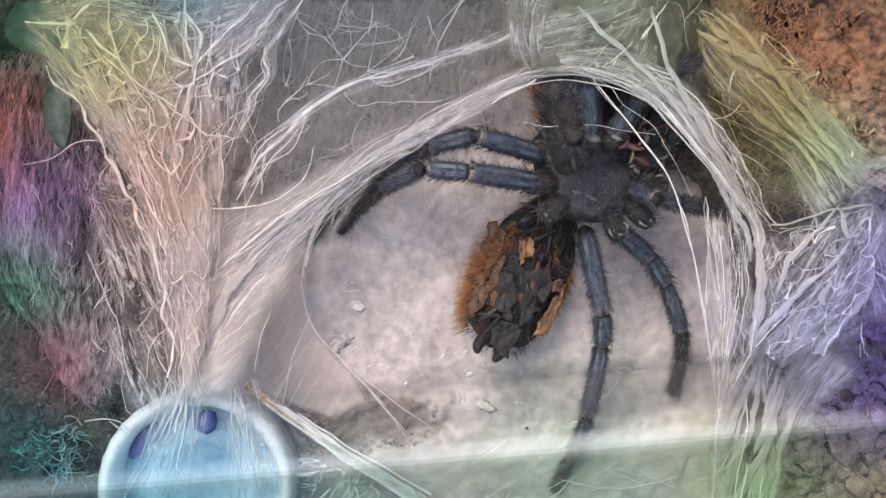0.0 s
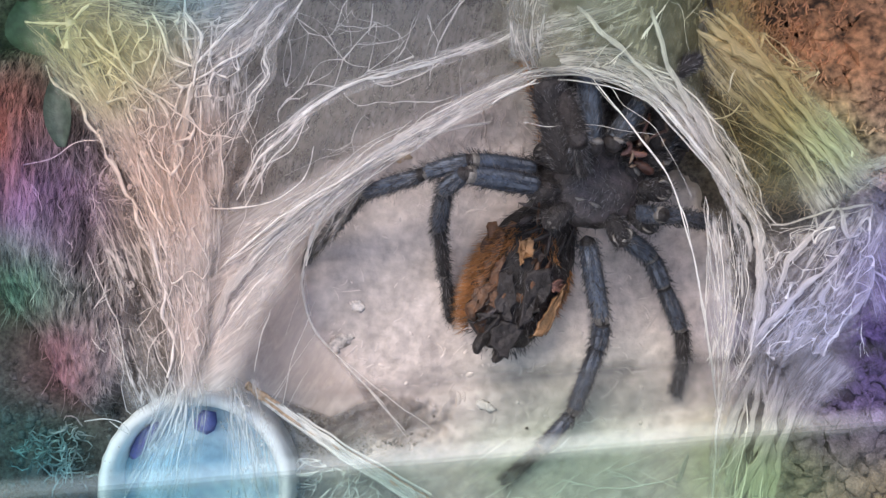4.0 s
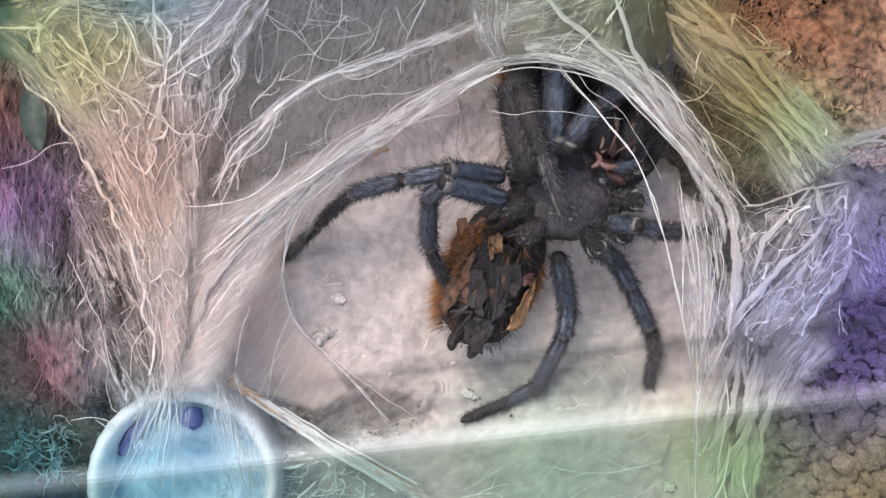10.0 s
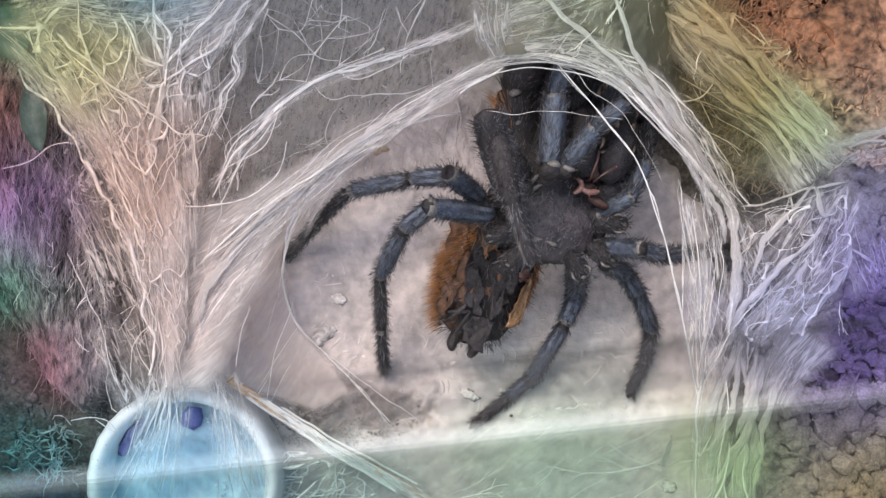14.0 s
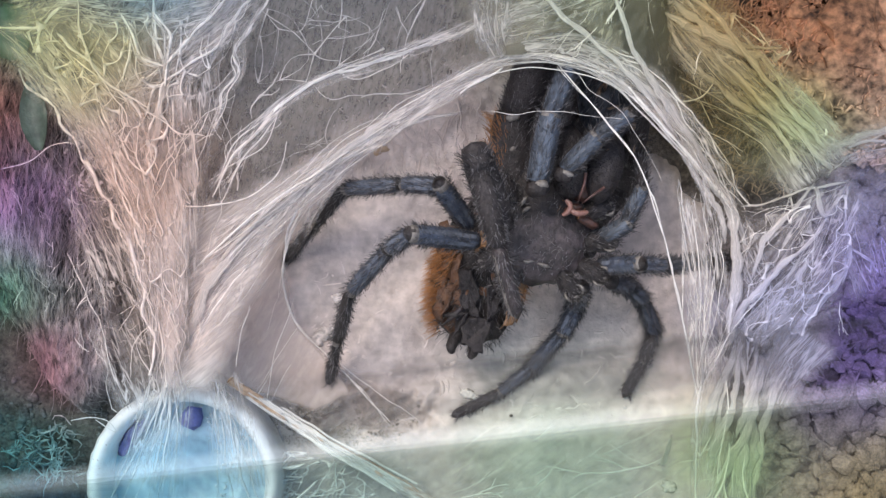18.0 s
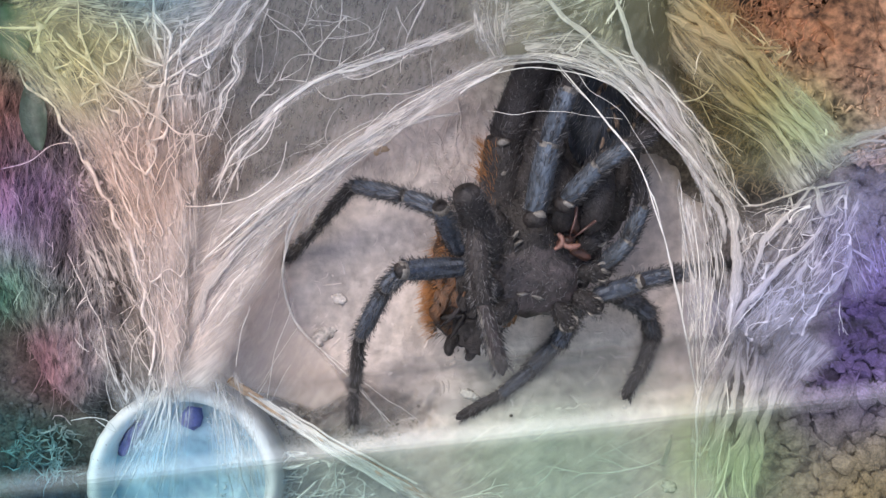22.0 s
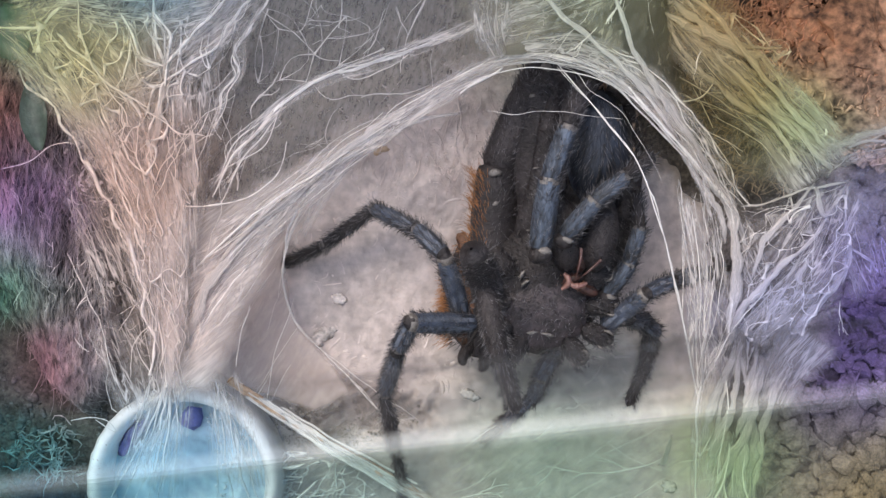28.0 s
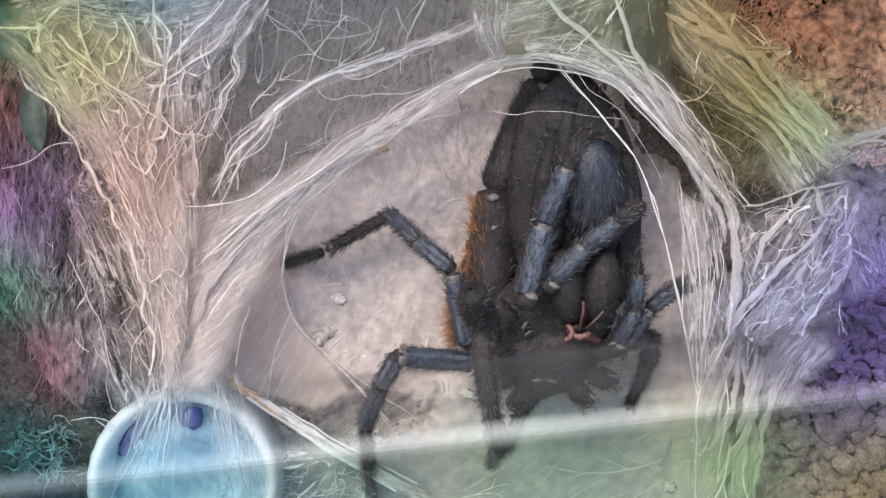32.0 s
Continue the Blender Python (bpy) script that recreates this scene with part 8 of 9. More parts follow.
    walk(leg_d[2], [(0, limb(33, -3.1, 11.7, 36.7, -11, 9.3)), (3, limb(33, -3.4, 11.6, 37, -10.6, 8.1)), (5.5, limb(32.4, -3.8, 10.9, 36.6, -11.1, 8.1)), (6.1, limb(32.4, -3.8, 11, 36.5, -11.1, 8.1)), (6.35, limb(32.7, -4.8, 10.3, 36.4, -12.1, 7.4)), (8, limb(31.7, -5.2, 9.4, 35.6, -12.4, 6.7)), (9, limb(31, -5.6, 9.2, 35.1, -12.9, 6.9)), (11, limb(31.3, -6.5, 9.4, 35.2, -13.4, 6.5)), (12, limb(31.7, -6.7, 9.3, 35.3, -13.4, 5.9)), (13, limb(32, -6.7, 8.9, 35.3, -13.8, 5.7)), (14, limb(32.4, -7, 8.8, 35.8, -13.8, 5.4)), (17, limb(33, -7.9, 8.6, 36.2, -14, 4.6)), (19, limb(33.4, -8.6, 8.7, 36.6, -14, 4.3)), (21, limb(33.9, -10, 8.8, 36.3, -14.6, 3.9)), (23, limb(34.2, -10.9, 8.9, 36.4, -14.6, 3.7)), (25, limb(34.7, -11.8, 8.8, 36, -15.7, 3.8)), (28, limb(34.9, -13.4, 8.8, 35.8, -16.7, 3.8)), (32, limb(34.7, -15.3, 8.7, 35.8, -18.3, 3.8))])
    walk(leg_d[3], [(0, limb(36.7, -11, 9.3, 37.4, -16.5, 6.3)), (3, limb(37, -10.6, 8.1, 37.7, -16.5, 6)), (5.5, limb(36.6, -11.1, 8.1, 38.4, -16.1, 5.2)), (6.1, limb(36.5, -11.1, 8.1, 38.3, -16, 5.4)), (6.35, limb(36.4, -12.1, 7.4, 38.2, -17.3, 5.2)), (8, limb(35.6, -12.4, 6.7, 37.5, -17.6, 4.9)), (9, limb(35.1, -12.9, 6.9, 36.8, -18.1, 5.1)), (11, limb(35.2, -13.4, 6.5, 36.2, -17.7, 4)), (12, limb(35.3, -13.4, 5.9, 35.7, -18.7, 3.9)), (13, limb(35.3, -13.8, 5.7, 35.2, -19.4, 4)), (14, limb(35.8, -13.8, 5.4, 34.8, -19.4, 3.8)), (17, limb(36.2, -14, 4.6, 34.5, -19.5, 3.3)), (19, limb(36.6, -14, 4.3, 35, -19.5, 3)), (21, limb(36.3, -14.6, 3.9, 34.5, -20, 3.2)), (23, limb(36.4, -14.6, 3.7, 35.1, -19.8, 2.5)), (25, limb(36, -15.7, 3.8, 35.1, -20.1, 2.2)), (28, limb(35.8, -16.7, 3.8, 35.1, -20.8, 2.3)), (32, limb(35.8, -18.3, 3.8, 35.1, -21.6, 2.2))])
    walk(leg_d[4], [(0, limb(37.4, -16.5, 6.3, 37, -22.4, 2.7)), (3, limb(37.7, -16.5, 6, 36.7, -22.7, 2.9)), (5.5, limb(38.4, -16.1, 5.2, 38.6, -22.2, 2.2)), (6.1, limb(38.3, -16, 5.4, 38.2, -21.7, 2.2)), (6.35, limb(38.2, -17.3, 5.2, 37.7, -22.8, 2.2)), (8, limb(37.5, -17.6, 4.9, 37.1, -22.8, 2.2)), (9, limb(36.8, -18.1, 5.1, 36.6, -23.1, 2.2)), (11, limb(36.2, -17.7, 4, 35.1, -23.1, 2.2)), (12, limb(35.7, -18.7, 3.9, 34.1, -24.6, 2.2)), (13, limb(35.2, -19.4, 4, 33.2, -25.6, 2.2)), (14, limb(34.8, -19.4, 3.8, 32.4, -25.6, 2.2)), (17, limb(34.5, -19.5, 3.3, 31.7, -25.6, 2.2)), (19, limb(35, -19.5, 3, 31.7, -25.6, 2.2)), (21, limb(34.5, -20, 3.2, 31.7, -25.6, 2.2)), (23, limb(35.1, -19.8, 2.5, 32, -25.6, 2.2)), (25, limb(35.1, -20.1, 2.2, 32.4, -25.6, 2.2)), (28, limb(35.1, -20.8, 2.3, 33, -25.6, 2.2)), (32, limb(35.1, -21.6, 2.2, 33.2, -25.8, 2.2))])
    walk(leg_e[0], [(0, limb(24.6, 11.9, 18, 27.3, 10.1, 25.3)), (5.5, limb(25.1, 7.4, 18, 28.2, 7.2, 25.3)), (6.1, limb(25.1, 7.4, 18, 28.2, 7.2, 25.3)), (6.35, limb(24.8, 7.9, 18, 28.1, 7.3, 25.3)), (9, limb(24.8, 5.4, 18, 28.6, 4.8, 25.2)), (13, limb(24.6, 1, 18, 29.5, 0.8, 24.9)), (17, limb(24.6, -2.1, 18, 29.5, -1.8, 24.8)), (19, limb(24.6, -3.7, 18, 29.5, -2.8, 24.8)), (24, limb(23.9, -9.9, 18, 30.2, -6.1, 23.4)), (28, limb(25.5, -12.4, 18, 31.1, -6.8, 23.1)), (32, limb(26.9, -16.9, 18, 32.2, -9.2, 20.1))])
    walk(leg_e[1], [(0, limb(27.3, 10.1, 25.3, 32, 9.8, 21.4)), (5.5, limb(28.2, 7.2, 25.3, 32.5, 7.3, 21.2)), (6.1, limb(28.2, 7.2, 25.3, 32.5, 7.3, 21.2)), (6.35, limb(28.1, 7.3, 25.3, 32.4, 7.1, 21.2)), (9, limb(28.6, 4.8, 25.2, 32.9, 4, 21.2)), (13, limb(29.5, 0.8, 24.9, 33.8, -0.4, 21)), (17, limb(29.5, -1.8, 24.8, 34.2, -2.1, 21.2)), (19, limb(29.5, -2.8, 24.8, 34.4, -3.1, 21.3)), (24, limb(30.2, -6.1, 23.4, 35.1, -4.3, 20.9)), (28, limb(31.1, -6.8, 23.1, 35.6, -5, 20.1)), (32, limb(32.2, -9.2, 20.1, 36.2, -6.6, 18))])
    walk(leg_e[2], [(0, limb(32, 9.8, 21.4, 39.8, 9.3, 13.2)), (5.5, limb(32.5, 7.3, 21.2, 39.9, 6.8, 12.8)), (6.1, limb(32.5, 7.3, 21.2, 39.9, 6.8, 12.8)), (6.35, limb(32.4, 7.1, 21.2, 39.8, 6.6, 12.8)), (9, limb(32.9, 4, 21.2, 39.9, 3.8, 12.6)), (13, limb(33.8, -0.4, 21, 41.2, 0.1, 12.8)), (17, limb(34.2, -2.1, 21.2, 41.6, -1.8, 13)), (19, limb(34.4, -3.1, 21.3, 41.9, -2.5, 13.1)), (24, limb(35.1, -4.3, 20.9, 42, -3.6, 12.5)), (28, limb(35.6, -5, 20.1, 42.4, -4.2, 11.9)), (32, limb(36.2, -6.6, 18, 42.8, -4.8, 10.4))])
    walk(leg_e[3], [(0, limb(39.8, 9.3, 13.2, 44.4, 8.7, 9.9)), (5.5, limb(39.9, 6.8, 12.8, 44.5, 6.3, 9.6)), (6.1, limb(39.9, 6.8, 12.8, 44.5, 6.3, 9.6)), (6.35, limb(39.8, 6.6, 12.8, 44.4, 6, 9.6)), (9, limb(39.9, 3.8, 12.6, 44.4, 3.4, 9.5)), (13, limb(41.2, 0.1, 12.8, 45.2, 0.5, 9.2)), (17, limb(41.6, -1.8, 13, 45.2, -1.6, 9.1)), (19, limb(41.9, -2.5, 13.1, 45.2, -2.4, 9.1)), (24, limb(42, -3.6, 12.5, 45.5, -3.5, 8.7)), (28, limb(42.4, -4.2, 11.9, 45.7, -3.9, 8.1)), (32, limb(42.8, -4.8, 10.4, 45.9, -4.2, 7.2))])
    walk(leg_e[4], [(0, limb(44.4, 8.7, 9.9, 50.2, 8.3, 4.8)), (5.5, limb(44.5, 6.3, 9.6, 50.3, 6.9, 4.5)), (6.1, limb(44.5, 6.3, 9.6, 50.3, 6.9, 4.5)), (6.35, limb(44.4, 6, 9.6, 50.1, 6.4, 4.4)), (9, limb(44.4, 3.4, 9.5, 50.1, 3.5, 4.3)), (13, limb(45.2, 0.5, 9.2, 50.1, 1.1, 3.5)), (17, limb(45.2, -1.6, 9.1, 50.1, -1.1, 3.5)), (19, limb(45.2, -2.4, 9.1, 50.2, -1.9, 3.4)), (24, limb(45.5, -3.5, 8.7, 50.3, -3.2, 3)), (28, limb(45.7, -3.9, 8.1, 50.4, -3.4, 2.6)), (32, limb(45.9, -4.2, 7.2, 50.5, -3.5, 2.2))])
    walk(leg_f[0], [(0, limb(14.2, 13.7, 28, 11.3, 22.6, 33.5)), (3, limb(14.2, 13.7, 28, 10.6, 23.5, 32.7)), (6.1, limb(14.2, 13.7, 28, 9.8, 24, 32.1)), (6.35, limb(13.8, 13.8, 28, 10.3, 24.3, 32.2)), (8, limb(13.8, 13.4, 28, 10.2, 24.4, 31.7)), (9, limb(13.4, 12.6, 28, 10.1, 24.1, 31.1)), (9.6, limb(13, 11.8, 28, 9.9, 23.8, 30.5)), (10.2, limb(12.6, 11.3, 28, 9.7, 24.3, 27.9)), (11, limb(12.2, 10.5, 28, 9.3, 23.8, 27.9)), (12, limb(11.8, 9.7, 28, 8.7, 23.4, 28)), (13, limb(10.9, 8.4, 28, 8, 21.3, 28.1)), (14, limb(10.1, 7.6, 28, 6.5, 17.9, 32.3)), (17, limb(8.8, 3.4, 28, 4.7, 13.4, 32.5)), (18, limb(8.7, 3, 28, 4.7, 13.4, 32.3)), (19, limb(8.7, 2.6, 28, 4.7, 11.7, 33.3)), (20, limb(8, 1.3, 28, 4.7, 11.4, 32.7)), (21, limb(7.6, 0.1, 28, 4.3, 7.7, 34)), (22, limb(7.2, -1.2, 28, 4.1, 5.6, 34.4)), (23, limb(7, -2, 28, 3.8, 4, 34.7)), (24, limb(7.2, -4.1, 28, 4.3, 0.9, 35)), (25, limb(7.3, -5.3, 28, 4.8, -1.1, 35.2)), (28, limb(7.3, -7.4, 28, 5.1, -2.7, 35.1)), (30, limb(7.3, -9.9, 28, 5.1, -5.8, 35.3)), (32, limb(6.8, -13.3, 28, 4.8, -8.2, 35.1))])
    walk(leg_f[1], [(0, limb(11.3, 22.6, 33.5, 12.2, 24.6, 31.5)), (3, limb(10.6, 23.5, 32.7, 12.3, 24.7, 31)), (6.1, limb(9.8, 24, 32.1, 11.5, 24.9, 30.6)), (6.35, limb(10.3, 24.3, 32.2, 12.1, 25.3, 30.6)), (8, limb(10.2, 24.4, 31.7, 12, 25.3, 30.3)), (9, limb(10.1, 24.1, 31.1, 11.5, 24.6, 30.5)), (9.6, limb(9.9, 23.8, 30.5, 11.3, 23.8, 30.5)), (10.2, limb(9.7, 24.3, 27.9, 11.1, 24.2, 28.3)), (11, limb(9.3, 23.8, 27.9, 10.6, 23.7, 28.6)), (12, limb(8.7, 23.4, 28, 10, 23.3, 28.8)), (13, limb(8, 21.3, 28.1, 9.2, 20.7, 29.1)), (14, limb(6.5, 17.9, 32.3, 7.6, 17.5, 31.8)), (17, limb(4.7, 13.4, 32.5, 5.3, 12.2, 32.1)), (18, limb(4.7, 13.4, 32.3, 5.3, 12.2, 32.3)), (19, limb(4.7, 11.7, 33.3, 5.5, 10.5, 33)), (20, limb(4.7, 11.4, 32.7, 5.2, 9.8, 32.1)), (21, limb(4.3, 7.7, 34, 4.7, 6.1, 32.7)), (22, limb(4.1, 5.6, 34.4, 4.5, 4.1, 33.2)), (23, limb(3.8, 4, 34.7, 4.5, 2.5, 33.2)), (24, limb(4.3, 0.9, 35, 4.9, -0.7, 33.2)), (25, limb(4.8, -1.1, 35.2, 5.5, -2.7, 33.3)), (28, limb(5.1, -2.7, 35.1, 5.7, -4.3, 33.1)), (30, limb(5.1, -5.8, 35.3, 5.7, -7.6, 32.8)), (32, limb(4.8, -8.2, 35.1, 5.3, -10.4, 32.7))])
    walk(leg_f[2], [(0, limb(12.2, 24.6, 31.5, 12.9, 18, 38.5)), (3, limb(12.3, 24.7, 31, 13.4, 17.7, 37.9)), (6.1, limb(11.5, 24.9, 30.6, 13.5, 17.4, 37.3)), (6.35, limb(12.1, 25.3, 30.6, 13.8, 18.3, 37.6)), (8, limb(12, 25.3, 30.3, 14.1, 17.6, 36.8)), (9, limb(11.5, 24.6, 30.5, 14.2, 16.2, 36.2)), (9.6, limb(11.3, 23.8, 30.5, 14.2, 13.2, 34)), (10.2, limb(11.1, 24.2, 28.3, 13.7, 14.5, 33.3)), (11, limb(10.6, 23.7, 28.6, 13, 13, 32.2)), (12, limb(10, 23.3, 28.8, 12.1, 12.5, 32.9)), (13, limb(9.2, 20.7, 29.1, 11.8, 9.4, 32.1)), (14, limb(7.6, 17.5, 31.8, 9.5, 7.2, 35.6)), (17, limb(5.3, 12.2, 32.1, 7.7, 0.9, 34.1)), (18, limb(5.3, 12.2, 32.3, 7.9, 0.1, 32)), (19, limb(5.5, 10.5, 33, 7.7, -1.5, 32.5)), (20, limb(5.2, 9.8, 32.1, 6.7, -1.9, 33.3)), (21, limb(4.7, 6.1, 32.7, 5.2, -4.7, 35.5)), (22, limb(4.5, 4.1, 33.2, 5.6, -7.5, 34.7)), (23, limb(4.5, 2.5, 33.2, 6.6, -8.6, 35.4)), (24, limb(4.9, -0.7, 33.2, 6.9, -10.9, 36.8)), (25, limb(5.5, -2.7, 33.3, 7.3, -12.4, 37.5)), (28, limb(5.7, -4.3, 33.1, 7.6, -13.9, 37.3)), (30, limb(5.7, -7.6, 32.8, 7.6, -15.8, 38.3)), (32, limb(5.3, -10.4, 32.7, 6.1, -19.4, 37.5))])
    walk(leg_f[3], [(0, limb(12.9, 18, 38.5, 15.2, 14.4, 29.8)), (3, limb(13.4, 17.7, 37.9, 15.7, 13.6, 29.5)), (6.1, limb(13.5, 17.4, 37.3, 16.6, 13.2, 29.1)), (6.35, limb(13.8, 18.3, 37.6, 16.6, 14.1, 29.3)), (8, limb(14.1, 17.6, 36.8, 18.6, 12.9, 29.4)), (9, limb(14.2, 16.2, 36.2, 19.7, 9.1, 30.7)), (9.6, limb(14.2, 13.2, 34, 18.5, 4, 30.5)), (10.2, limb(13.7, 14.5, 33.3, 17.6, 4.6, 31)), (11, limb(13, 13, 32.2, 16.3, 2.4, 31.8)), (12, limb(12.1, 12.5, 32.9, 15.3, 3.8, 28.3)), (13, limb(11.8, 9.4, 32.1, 14.5, 2.5, 26)), (14, limb(9.5, 7.2, 35.6, 12.8, -2.4, 31.7)), (17, limb(7.7, 0.9, 34.1, 10.5, -8.9, 30.7)), (18, limb(7.9, 0.1, 32, 10.8, -9.8, 29.2)), (19, limb(7.7, -1.5, 32.5, 11.2, -11.1, 29.3)), (20, limb(6.7, -1.9, 33.3, 9.8, -12.3, 31.7)), (21, limb(5.2, -4.7, 35.5, 7.8, -15.2, 34.3)), (22, limb(5.6, -7.5, 34.7, 8.5, -17.8, 32.7)), (23, limb(6.6, -8.6, 35.4, 9.8, -18.5, 32.2)), (24, limb(6.9, -10.9, 36.8, 10, -20.5, 32.7)), (25, limb(7.3, -12.4, 37.5, 10.6, -21.1, 32.1)), (28, limb(7.6, -13.9, 37.3, 10.5, -23.3, 32.6)), (30, limb(7.6, -15.8, 38.3, 10.4, -23.8, 32)), (32, limb(6.1, -19.4, 37.5, 8.1, -29.5, 33.7))])
    walk(leg_g[0], [(0, limb(16.8, 15.9, 15, 12, 33, 16.5)), (6.1, limb(16.8, 15.4, 15, 11.6, 32.6, 16.2)), (6.35, limb(16.5, 15.1, 15, 12.7, 32.5, 16.6)), (9, limb(15.6, 13.3, 15, 12.5, 31.7, 13.9)), (11, limb(14.7, 11.5, 15, 12, 29.9, 14)), (13, limb(13.3, 8.3, 15, 11.7, 26.7, 14)), (17, limb(11, 4.2, 15, 11.7, 21.6, 17.5)), (20, limb(9.7, 1.5, 15, 10.4, 18.9, 17.6)), (24, limb(8.7, -2.6, 15, 9.4, 15.5, 16.2)), (28, limb(7.8, -5.4, 15, 8.6, 12.7, 16.7)), (32, limb(7.4, -9.5, 15, 8.5, 9.6, 15.3))])
    walk(leg_g[1], [(0, limb(12, 33, 16.5, 12.7, 47.4, 23.4)), (6.1, limb(11.6, 32.6, 16.2, 12.3, 47.6, 22.6)), (6.35, limb(12.7, 32.5, 16.6, 14.4, 47.6, 22.7)), (9, limb(12.5, 31.7, 13.9, 15, 46.5, 21)), (11, limb(12, 29.9, 14, 15.9, 44.9, 20.6)), (13, limb(11.7, 26.7, 14, 17.2, 41.4, 20.3)), (17, limb(11.7, 21.6, 17.5, 16.9, 36.3, 23)), (20, limb(10.4, 18.9, 17.6, 16.6, 33.9, 22.4)), (24, limb(9.4, 15.5, 16.2, 16.1, 30.8, 20.8)), (28, limb(8.6, 12.7, 16.7, 15.9, 28.7, 20)), (32, limb(8.5, 9.6, 15.3, 16.2, 27.3, 15.4))])
    walk(leg_g[2], [(0, limb(12.7, 47.4, 23.4, 13.3, 55.3, 27)), (6.1, limb(12.3, 47.6, 22.6, 12.9, 55.6, 26.4)), (6.35, limb(14.4, 47.6, 22.7, 16.6, 55.9, 26)), (9, limb(15, 46.5, 21, 17.2, 54.7, 24.5)), (11, limb(15.9, 44.9, 20.6, 17.6, 53.1, 24.3)), (13, limb(17.2, 41.4, 20.3, 18.1, 49.8, 24.1)), (17, limb(16.9, 36.3, 23, 18.2, 44.9, 26.1)), (20, limb(16.6, 33.9, 22.4, 18.3, 42.5, 25.4)), (24, limb(16.1, 30.8, 20.8, 18.6, 39.6, 23.5)), (28, limb(15.9, 28.7, 20, 19.1, 39, 19.5)), (32, limb(16.2, 27.3, 15.4, 19.3, 36.7, 18))])
    walk(leg_h[0], [(0, limb(17.1, 18, 27, 16.1, 28.5, 28.5)), (6.1, limb(17.5, 17.6, 27, 16.5, 28.1, 28.5)), (6.35, limb(17.3, 17.7, 27, 17.1, 28.2, 28.9)), (13, limb(16, 13.1, 27, 16.9, 24.1, 26.5)), (17, limb(14.4, 10.2, 27, 16.3, 20.4, 28.6)), (20, limb(13.5, 8.1, 27, 15.4, 18.3, 28.6)), (24, limb(13.9, 2.4, 27, 15.6, 12.5, 29)), (28, limb(14.4, -0.1, 27, 15.5, 9.8, 29.4)), (30, limb(14.4, -2.9, 27, 15.4, 7.4, 29)), (32, limb(12.4, -7.1, 27, 15.1, 3.9, 26.8))])
    walk(leg_h[1], [(0, limb(16.1, 28.5, 28.5, 18.1, 36.3, 30.3)), (6.1, limb(16.5, 28.1, 28.5, 18.5, 35.9, 30.5)), (6.35, limb(17.1, 28.2, 28.9, 19.6, 36.6, 28.5)), (13, limb(16.9, 24.1, 26.5, 19, 31.4, 29.5)), (17, limb(16.3, 20.4, 28.6, 18.9, 27.9, 30.7)), (20, limb(15.4, 18.3, 28.6, 18.1, 25.9, 30.5)), (24, limb(15.6, 12.5, 29, 18.1, 20.1, 30.7)), (28, limb(15.5, 9.8, 29.4, 18.1, 17.7, 30.5)), (30, limb(15.4, 7.4, 29, 18.2, 15.3, 29.9)), (32, limb(15.1, 3.9, 26.8, 18.1, 11.7, 28.7))])
    walk(leg_h[2], [(0, limb(18.1, 36.3, 30.3, 20.6, 43.4, 28.6)), (6.1, limb(18.5, 35.9, 30.5, 21.1, 42.8, 28.1)), (6.35, limb(19.6, 36.6, 28.5, 22.3, 43.7, 27.1)), (13, limb(19, 31.4, 29.5, 21.8, 38.5, 27.9)), (17, limb(18.9, 27.9, 30.7, 21.6, 34.9, 28.8)), (20, limb(18.1, 25.9, 30.5, 21.2, 32.8, 28.9)), (24, limb(18.1, 20.1, 30.7, 21.1, 27.2, 29.9)), (28, limb(18.1, 17.7, 30.5, 21.1, 24.8, 29.6)), (30, limb(18.2, 15.3, 29.9, 21.3, 22.4, 29.4)), (32, limb(18.1, 11.7, 28.7, 21.8, 17.4, 25.8))])
    walk(leg_i[0], [(0, limb(20.4, 18.5, 27, 24.4, 24.5, 26.7)), (6.1, limb(20.8, 18.1, 27, 24.9, 24.1, 26.7)), (6.35, limb(20.6, 18.1, 27, 24.9, 24.1, 26.7)), (13, limb(18.1, 12.7, 27, 22.1, 18, 28.4)), (17, limb(18.1, 11.8, 27, 22.2, 16.7, 28.7)), (20, limb(18.3, 10.2, 27, 22.4, 14.3, 29.2)), (24, limb(18.1, 4.1, 27, 22, 9, 28.8)), (28, limb(18.1, 1.8, 27, 22, 6.7, 29.1)), (32, limb(16, -5, 27, 20.6, -0.1, 28.2))])
    walk(leg_i[1], [(0, limb(24.4, 24.5, 26.7, 28.9, 28.1, 28.5)), (6.1, limb(24.9, 24.1, 26.7, 29.4, 27.7, 28.6)), (6.35, limb(24.9, 24.1, 26.7, 29.6, 27.5, 28.4)), (13, limb(22.1, 18, 28.4, 26.5, 21.9, 29.4)), (17, limb(22.2, 16.7, 28.7, 26.8, 20.2, 29.9)), (20, limb(22.4, 14.3, 29.2, 27.1, 17.4, 30.5)), (24, limb(22, 9, 28.8, 26.7, 12.9, 29.6)), (28, limb(22, 6.7, 29.1, 26.9, 10.7, 28.6)), (32, limb(20.6, -0.1, 28.2, 25.1, 3.8, 29.3))])
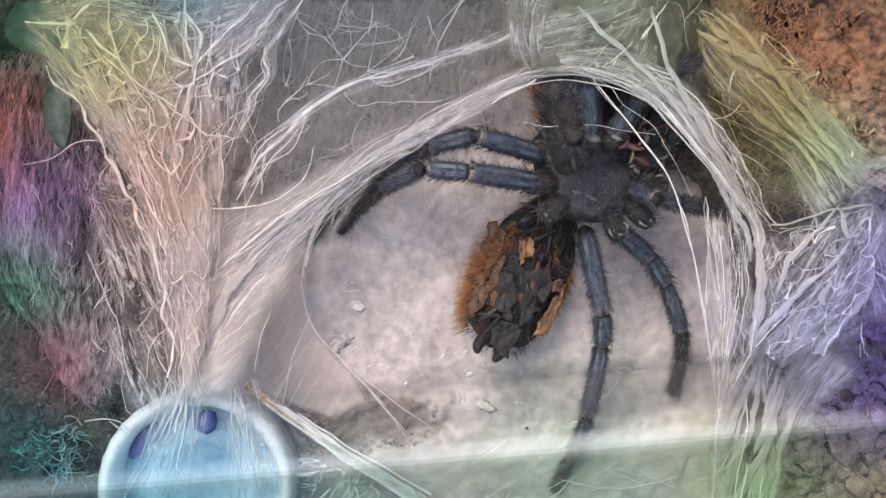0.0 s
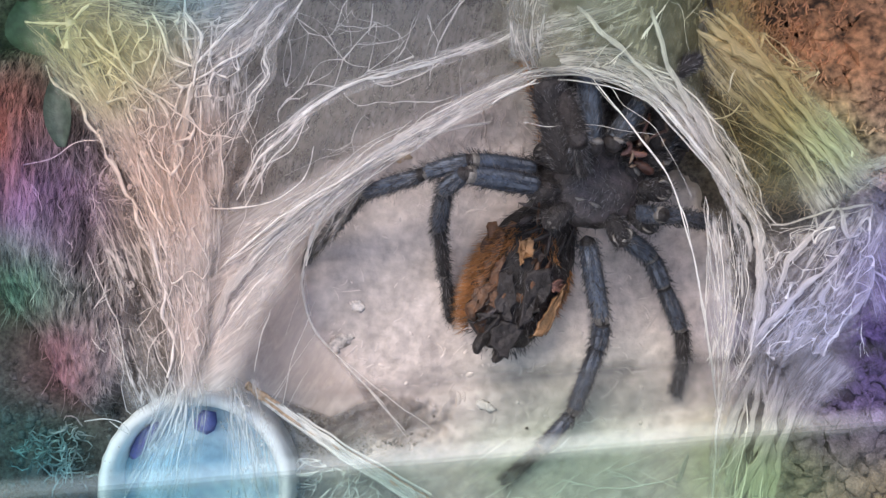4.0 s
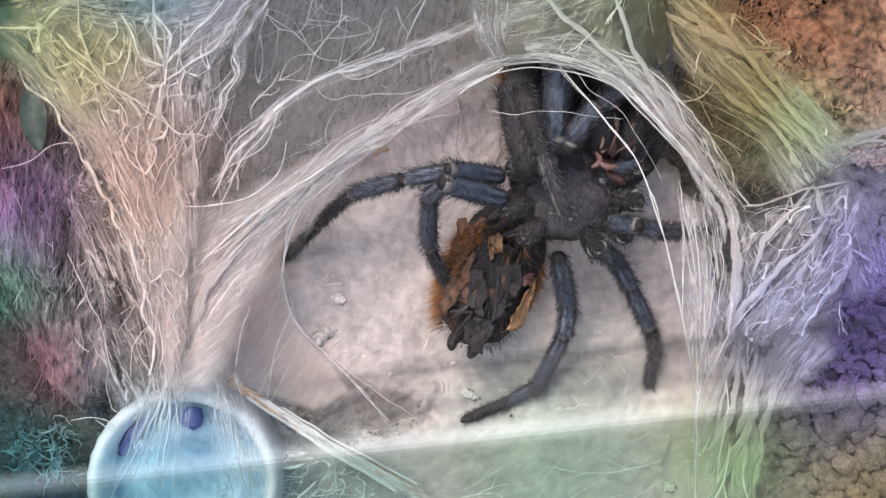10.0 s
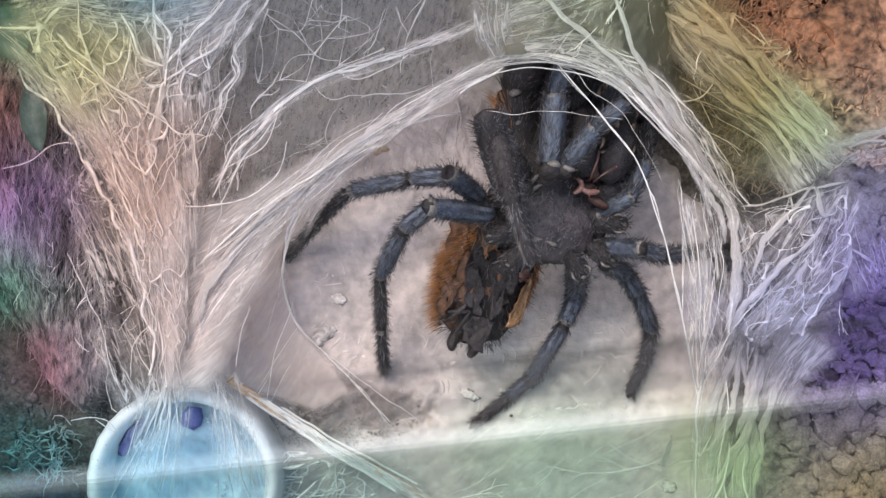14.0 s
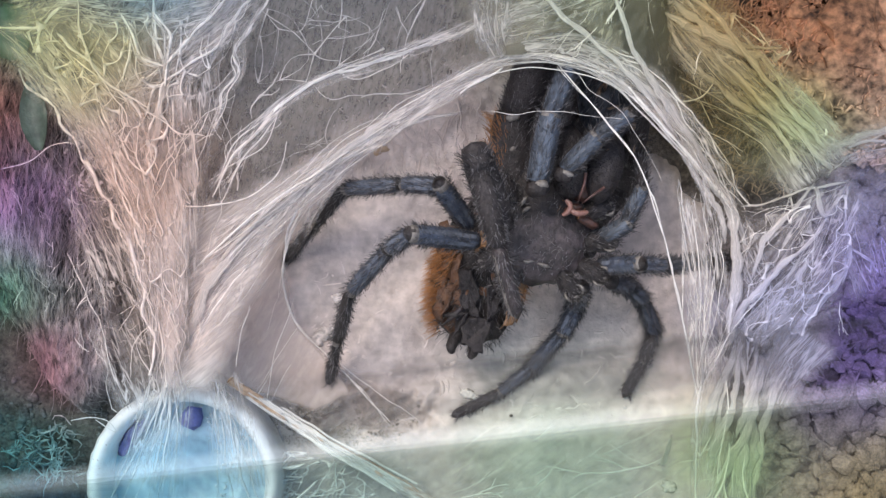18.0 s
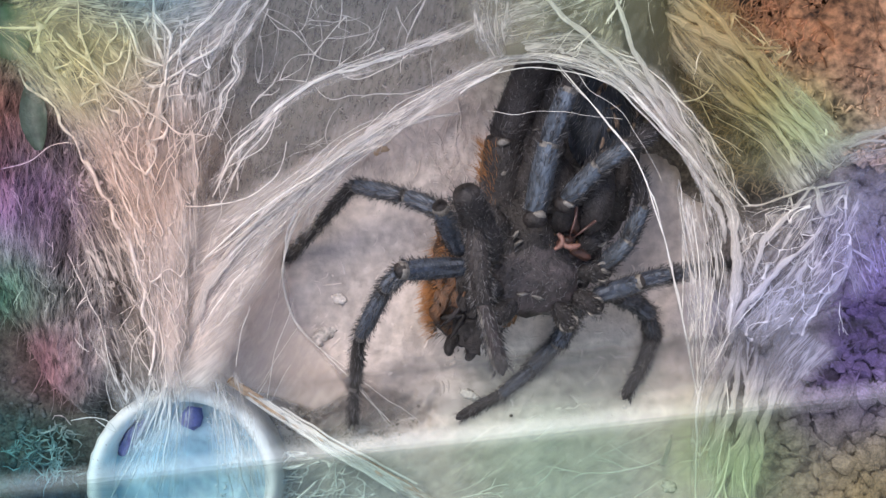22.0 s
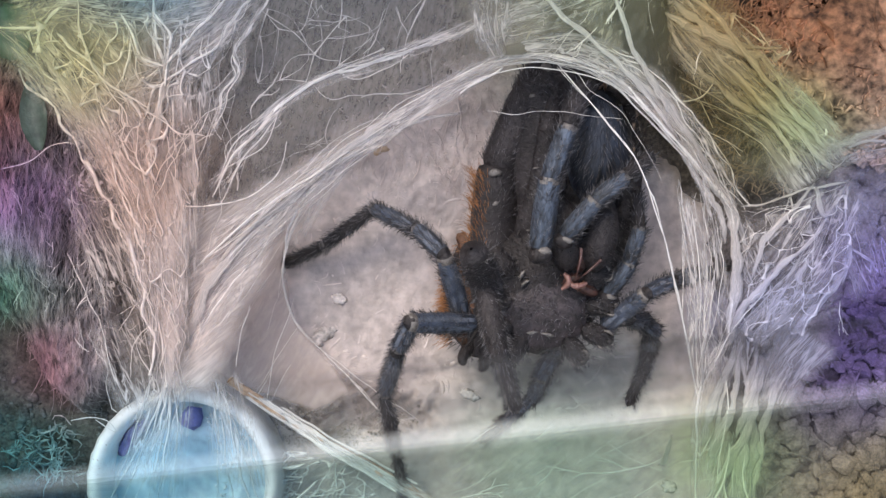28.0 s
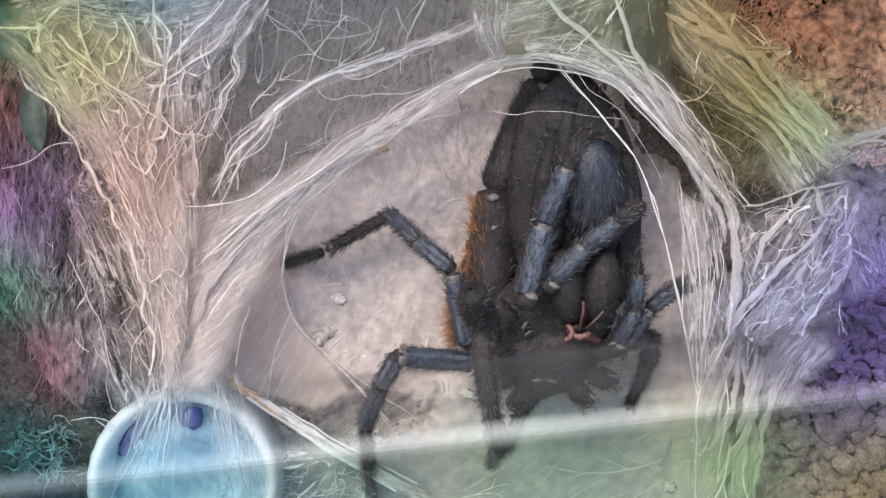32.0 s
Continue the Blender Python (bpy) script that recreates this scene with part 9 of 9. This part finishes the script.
    walk(leg_i[2], [(0, limb(28.9, 28.1, 28.5, 33.2, 30.9, 27.7)), (6.1, limb(29.4, 27.7, 28.6, 33.6, 30.5, 27.7)), (6.35, limb(29.6, 27.5, 28.4, 33.9, 30.2, 27.6)), (13, limb(26.5, 21.9, 29.4, 30.7, 24.9, 29)), (17, limb(26.8, 20.2, 29.9, 31.1, 22.9, 28.9)), (20, limb(27.1, 17.4, 30.5, 31.5, 19.9, 29.1)), (24, limb(26.7, 12.9, 29.6, 30.8, 15.9, 28.6)), (28, limb(26.9, 10.7, 28.6, 30.9, 13.8, 27.9)), (32, limb(25.1, 3.8, 29.3, 29.5, 6.7, 28.9))])
    walk(leg_j[0], [(0, limb(25.1, 14.8, 20, 30.3, 18, 19.8)), (6.1, limb(25.1, 14.3, 20, 30.3, 17.6, 19.8)), (6.35, limb(24.8, 14.2, 20, 30.1, 17.3, 19.8)), (13, limb(24.3, 7.1, 20, 28.7, 9.2, 22.2)), (17, limb(23.9, 1.9, 20, 28.4, 4.4, 21.7)), (20, limb(23.9, -0.4, 20, 27.9, 2.7, 21.9)), (24, limb(25.6, -5.2, 20, 28.9, -0.8, 21.3)), (28, limb(25.6, -7, 20, 28.6, -2.5, 21.5)), (32, limb(27, -14.9, 20, 29.5, -10, 21.2))])
    walk(leg_j[1], [(0, limb(30.3, 18, 19.8, 32.4, 23.5, 21.5)), (6.1, limb(30.3, 17.6, 19.8, 32.4, 23.1, 21.5)), (6.35, limb(30.1, 17.3, 19.8, 32.4, 22.8, 21.3)), (13, limb(28.7, 9.2, 22.2, 31.5, 14.9, 21.6)), (17, limb(28.4, 4.4, 21.7, 30.7, 10.1, 22.4)), (20, limb(27.9, 2.7, 21.9, 30.4, 8.3, 22.3)), (24, limb(28.9, -0.8, 21.3, 30.7, 4.9, 22.5)), (28, limb(28.6, -2.5, 21.5, 30.1, 3.1, 22.7)), (32, limb(29.5, -10, 21.2, 29.9, -4.2, 22.6))])
    walk(leg_j[2], [(0, limb(32.4, 23.5, 21.5, 33.4, 29, 20.1)), (6.1, limb(32.4, 23.1, 21.5, 33.4, 28.6, 20.1)), (6.35, limb(32.4, 22.8, 21.3, 33.6, 28.3, 20)), (13, limb(31.5, 14.9, 21.6, 31.1, 20.6, 21)), (17, limb(30.7, 10.1, 22.4, 30.6, 15.8, 21.5)), (20, limb(30.4, 8.3, 22.3, 30.2, 14.1, 21.4)), (24, limb(30.7, 4.9, 22.5, 30.4, 10.6, 21.4)), (28, limb(30.1, 3.1, 22.7, 29.7, 8.8, 21.6)), (32, limb(29.9, -4.2, 22.6, 29.1, 1.4, 21.5))])
    walk(cephalothorax, [(0, mm_pose(23, 18.2, 24, -6, 0, -14)), (3, mm_pose(23.4, 17.3, 24, -5, 0, -13)), (6.1, mm_pose(23.6, 16.7, 24, -4, 0, -13)), (6.35, mm_pose(24.2, 15.7, 24, -4, 0, -13)), (8, mm_pose(24, 15, 24, -3, 0, -12)), (9, mm_pose(23.8, 14.5, 24, -3, 0, -12)), (9.6, mm_pose(23.5, 13.6, 24, -3, 0, -12)), (11, mm_pose(22.8, 12.1, 24, -2, 0, -11)), (12, mm_pose(21.9, 11.1, 24, -1, 0, -11)), (13, mm_pose(21.4, 10.2, 24, -1, 0, -10)), (14, mm_pose(20.6, 9.2, 24, 0, 0, -10)), (17, mm_pose(19, 6.1, 24, 2, 0, -8)), (18, mm_pose(18.9, 5.9, 24, 3, 0, -7)), (19, mm_pose(19, 4.8, 24, 3, 0, -7)), (20, mm_pose(18.5, 3.1, 24, 4, 0, -6)), (21, mm_pose(18.2, 1.8, 24, 5, 0, -5)), (22, mm_pose(17.7, 0.8, 24, 6, 0, -5)), (23, mm_pose(17.8, 0.3, 24, 6, 0, -4)), (24, mm_pose(18.2, -1.8, 24, 7, 0, -3)), (25, mm_pose(18.5, -3.2, 24, 8, 0, -3)), (28, mm_pose(18.7, -5.2, 24, 11, 0, -1)), (30, mm_pose(19, -8.1, 24, 14, 0, 1)), (32, mm_pose(19.2, -12.9, 24, 16, 0, 2))])
    walk(abdomen, [(0, mm_pose(4.7, -14.3, 7, 0, 0, -24)), (6.1, mm_pose(4.5, -14.6, 7, 0, 0, -24)), (6.35, mm_pose(4, -15.7, 7, 0, 0, -24)), (13, mm_pose(3.6, -15.5, 7, 0, 0, -21)), (20, mm_pose(3.3, -16, 7, 0, 0, -14)), (23, mm_pose(3, -16.4, 7, 0, 0, -15)), (25, mm_pose(3.6, -17.2, 7, 0, 0, -16)), (28, mm_pose(5.4, -17.9, 7, 0, 0, -18)), (32, mm_pose(6.3, -19.1, 7, 0, 0, -20))])


motions()
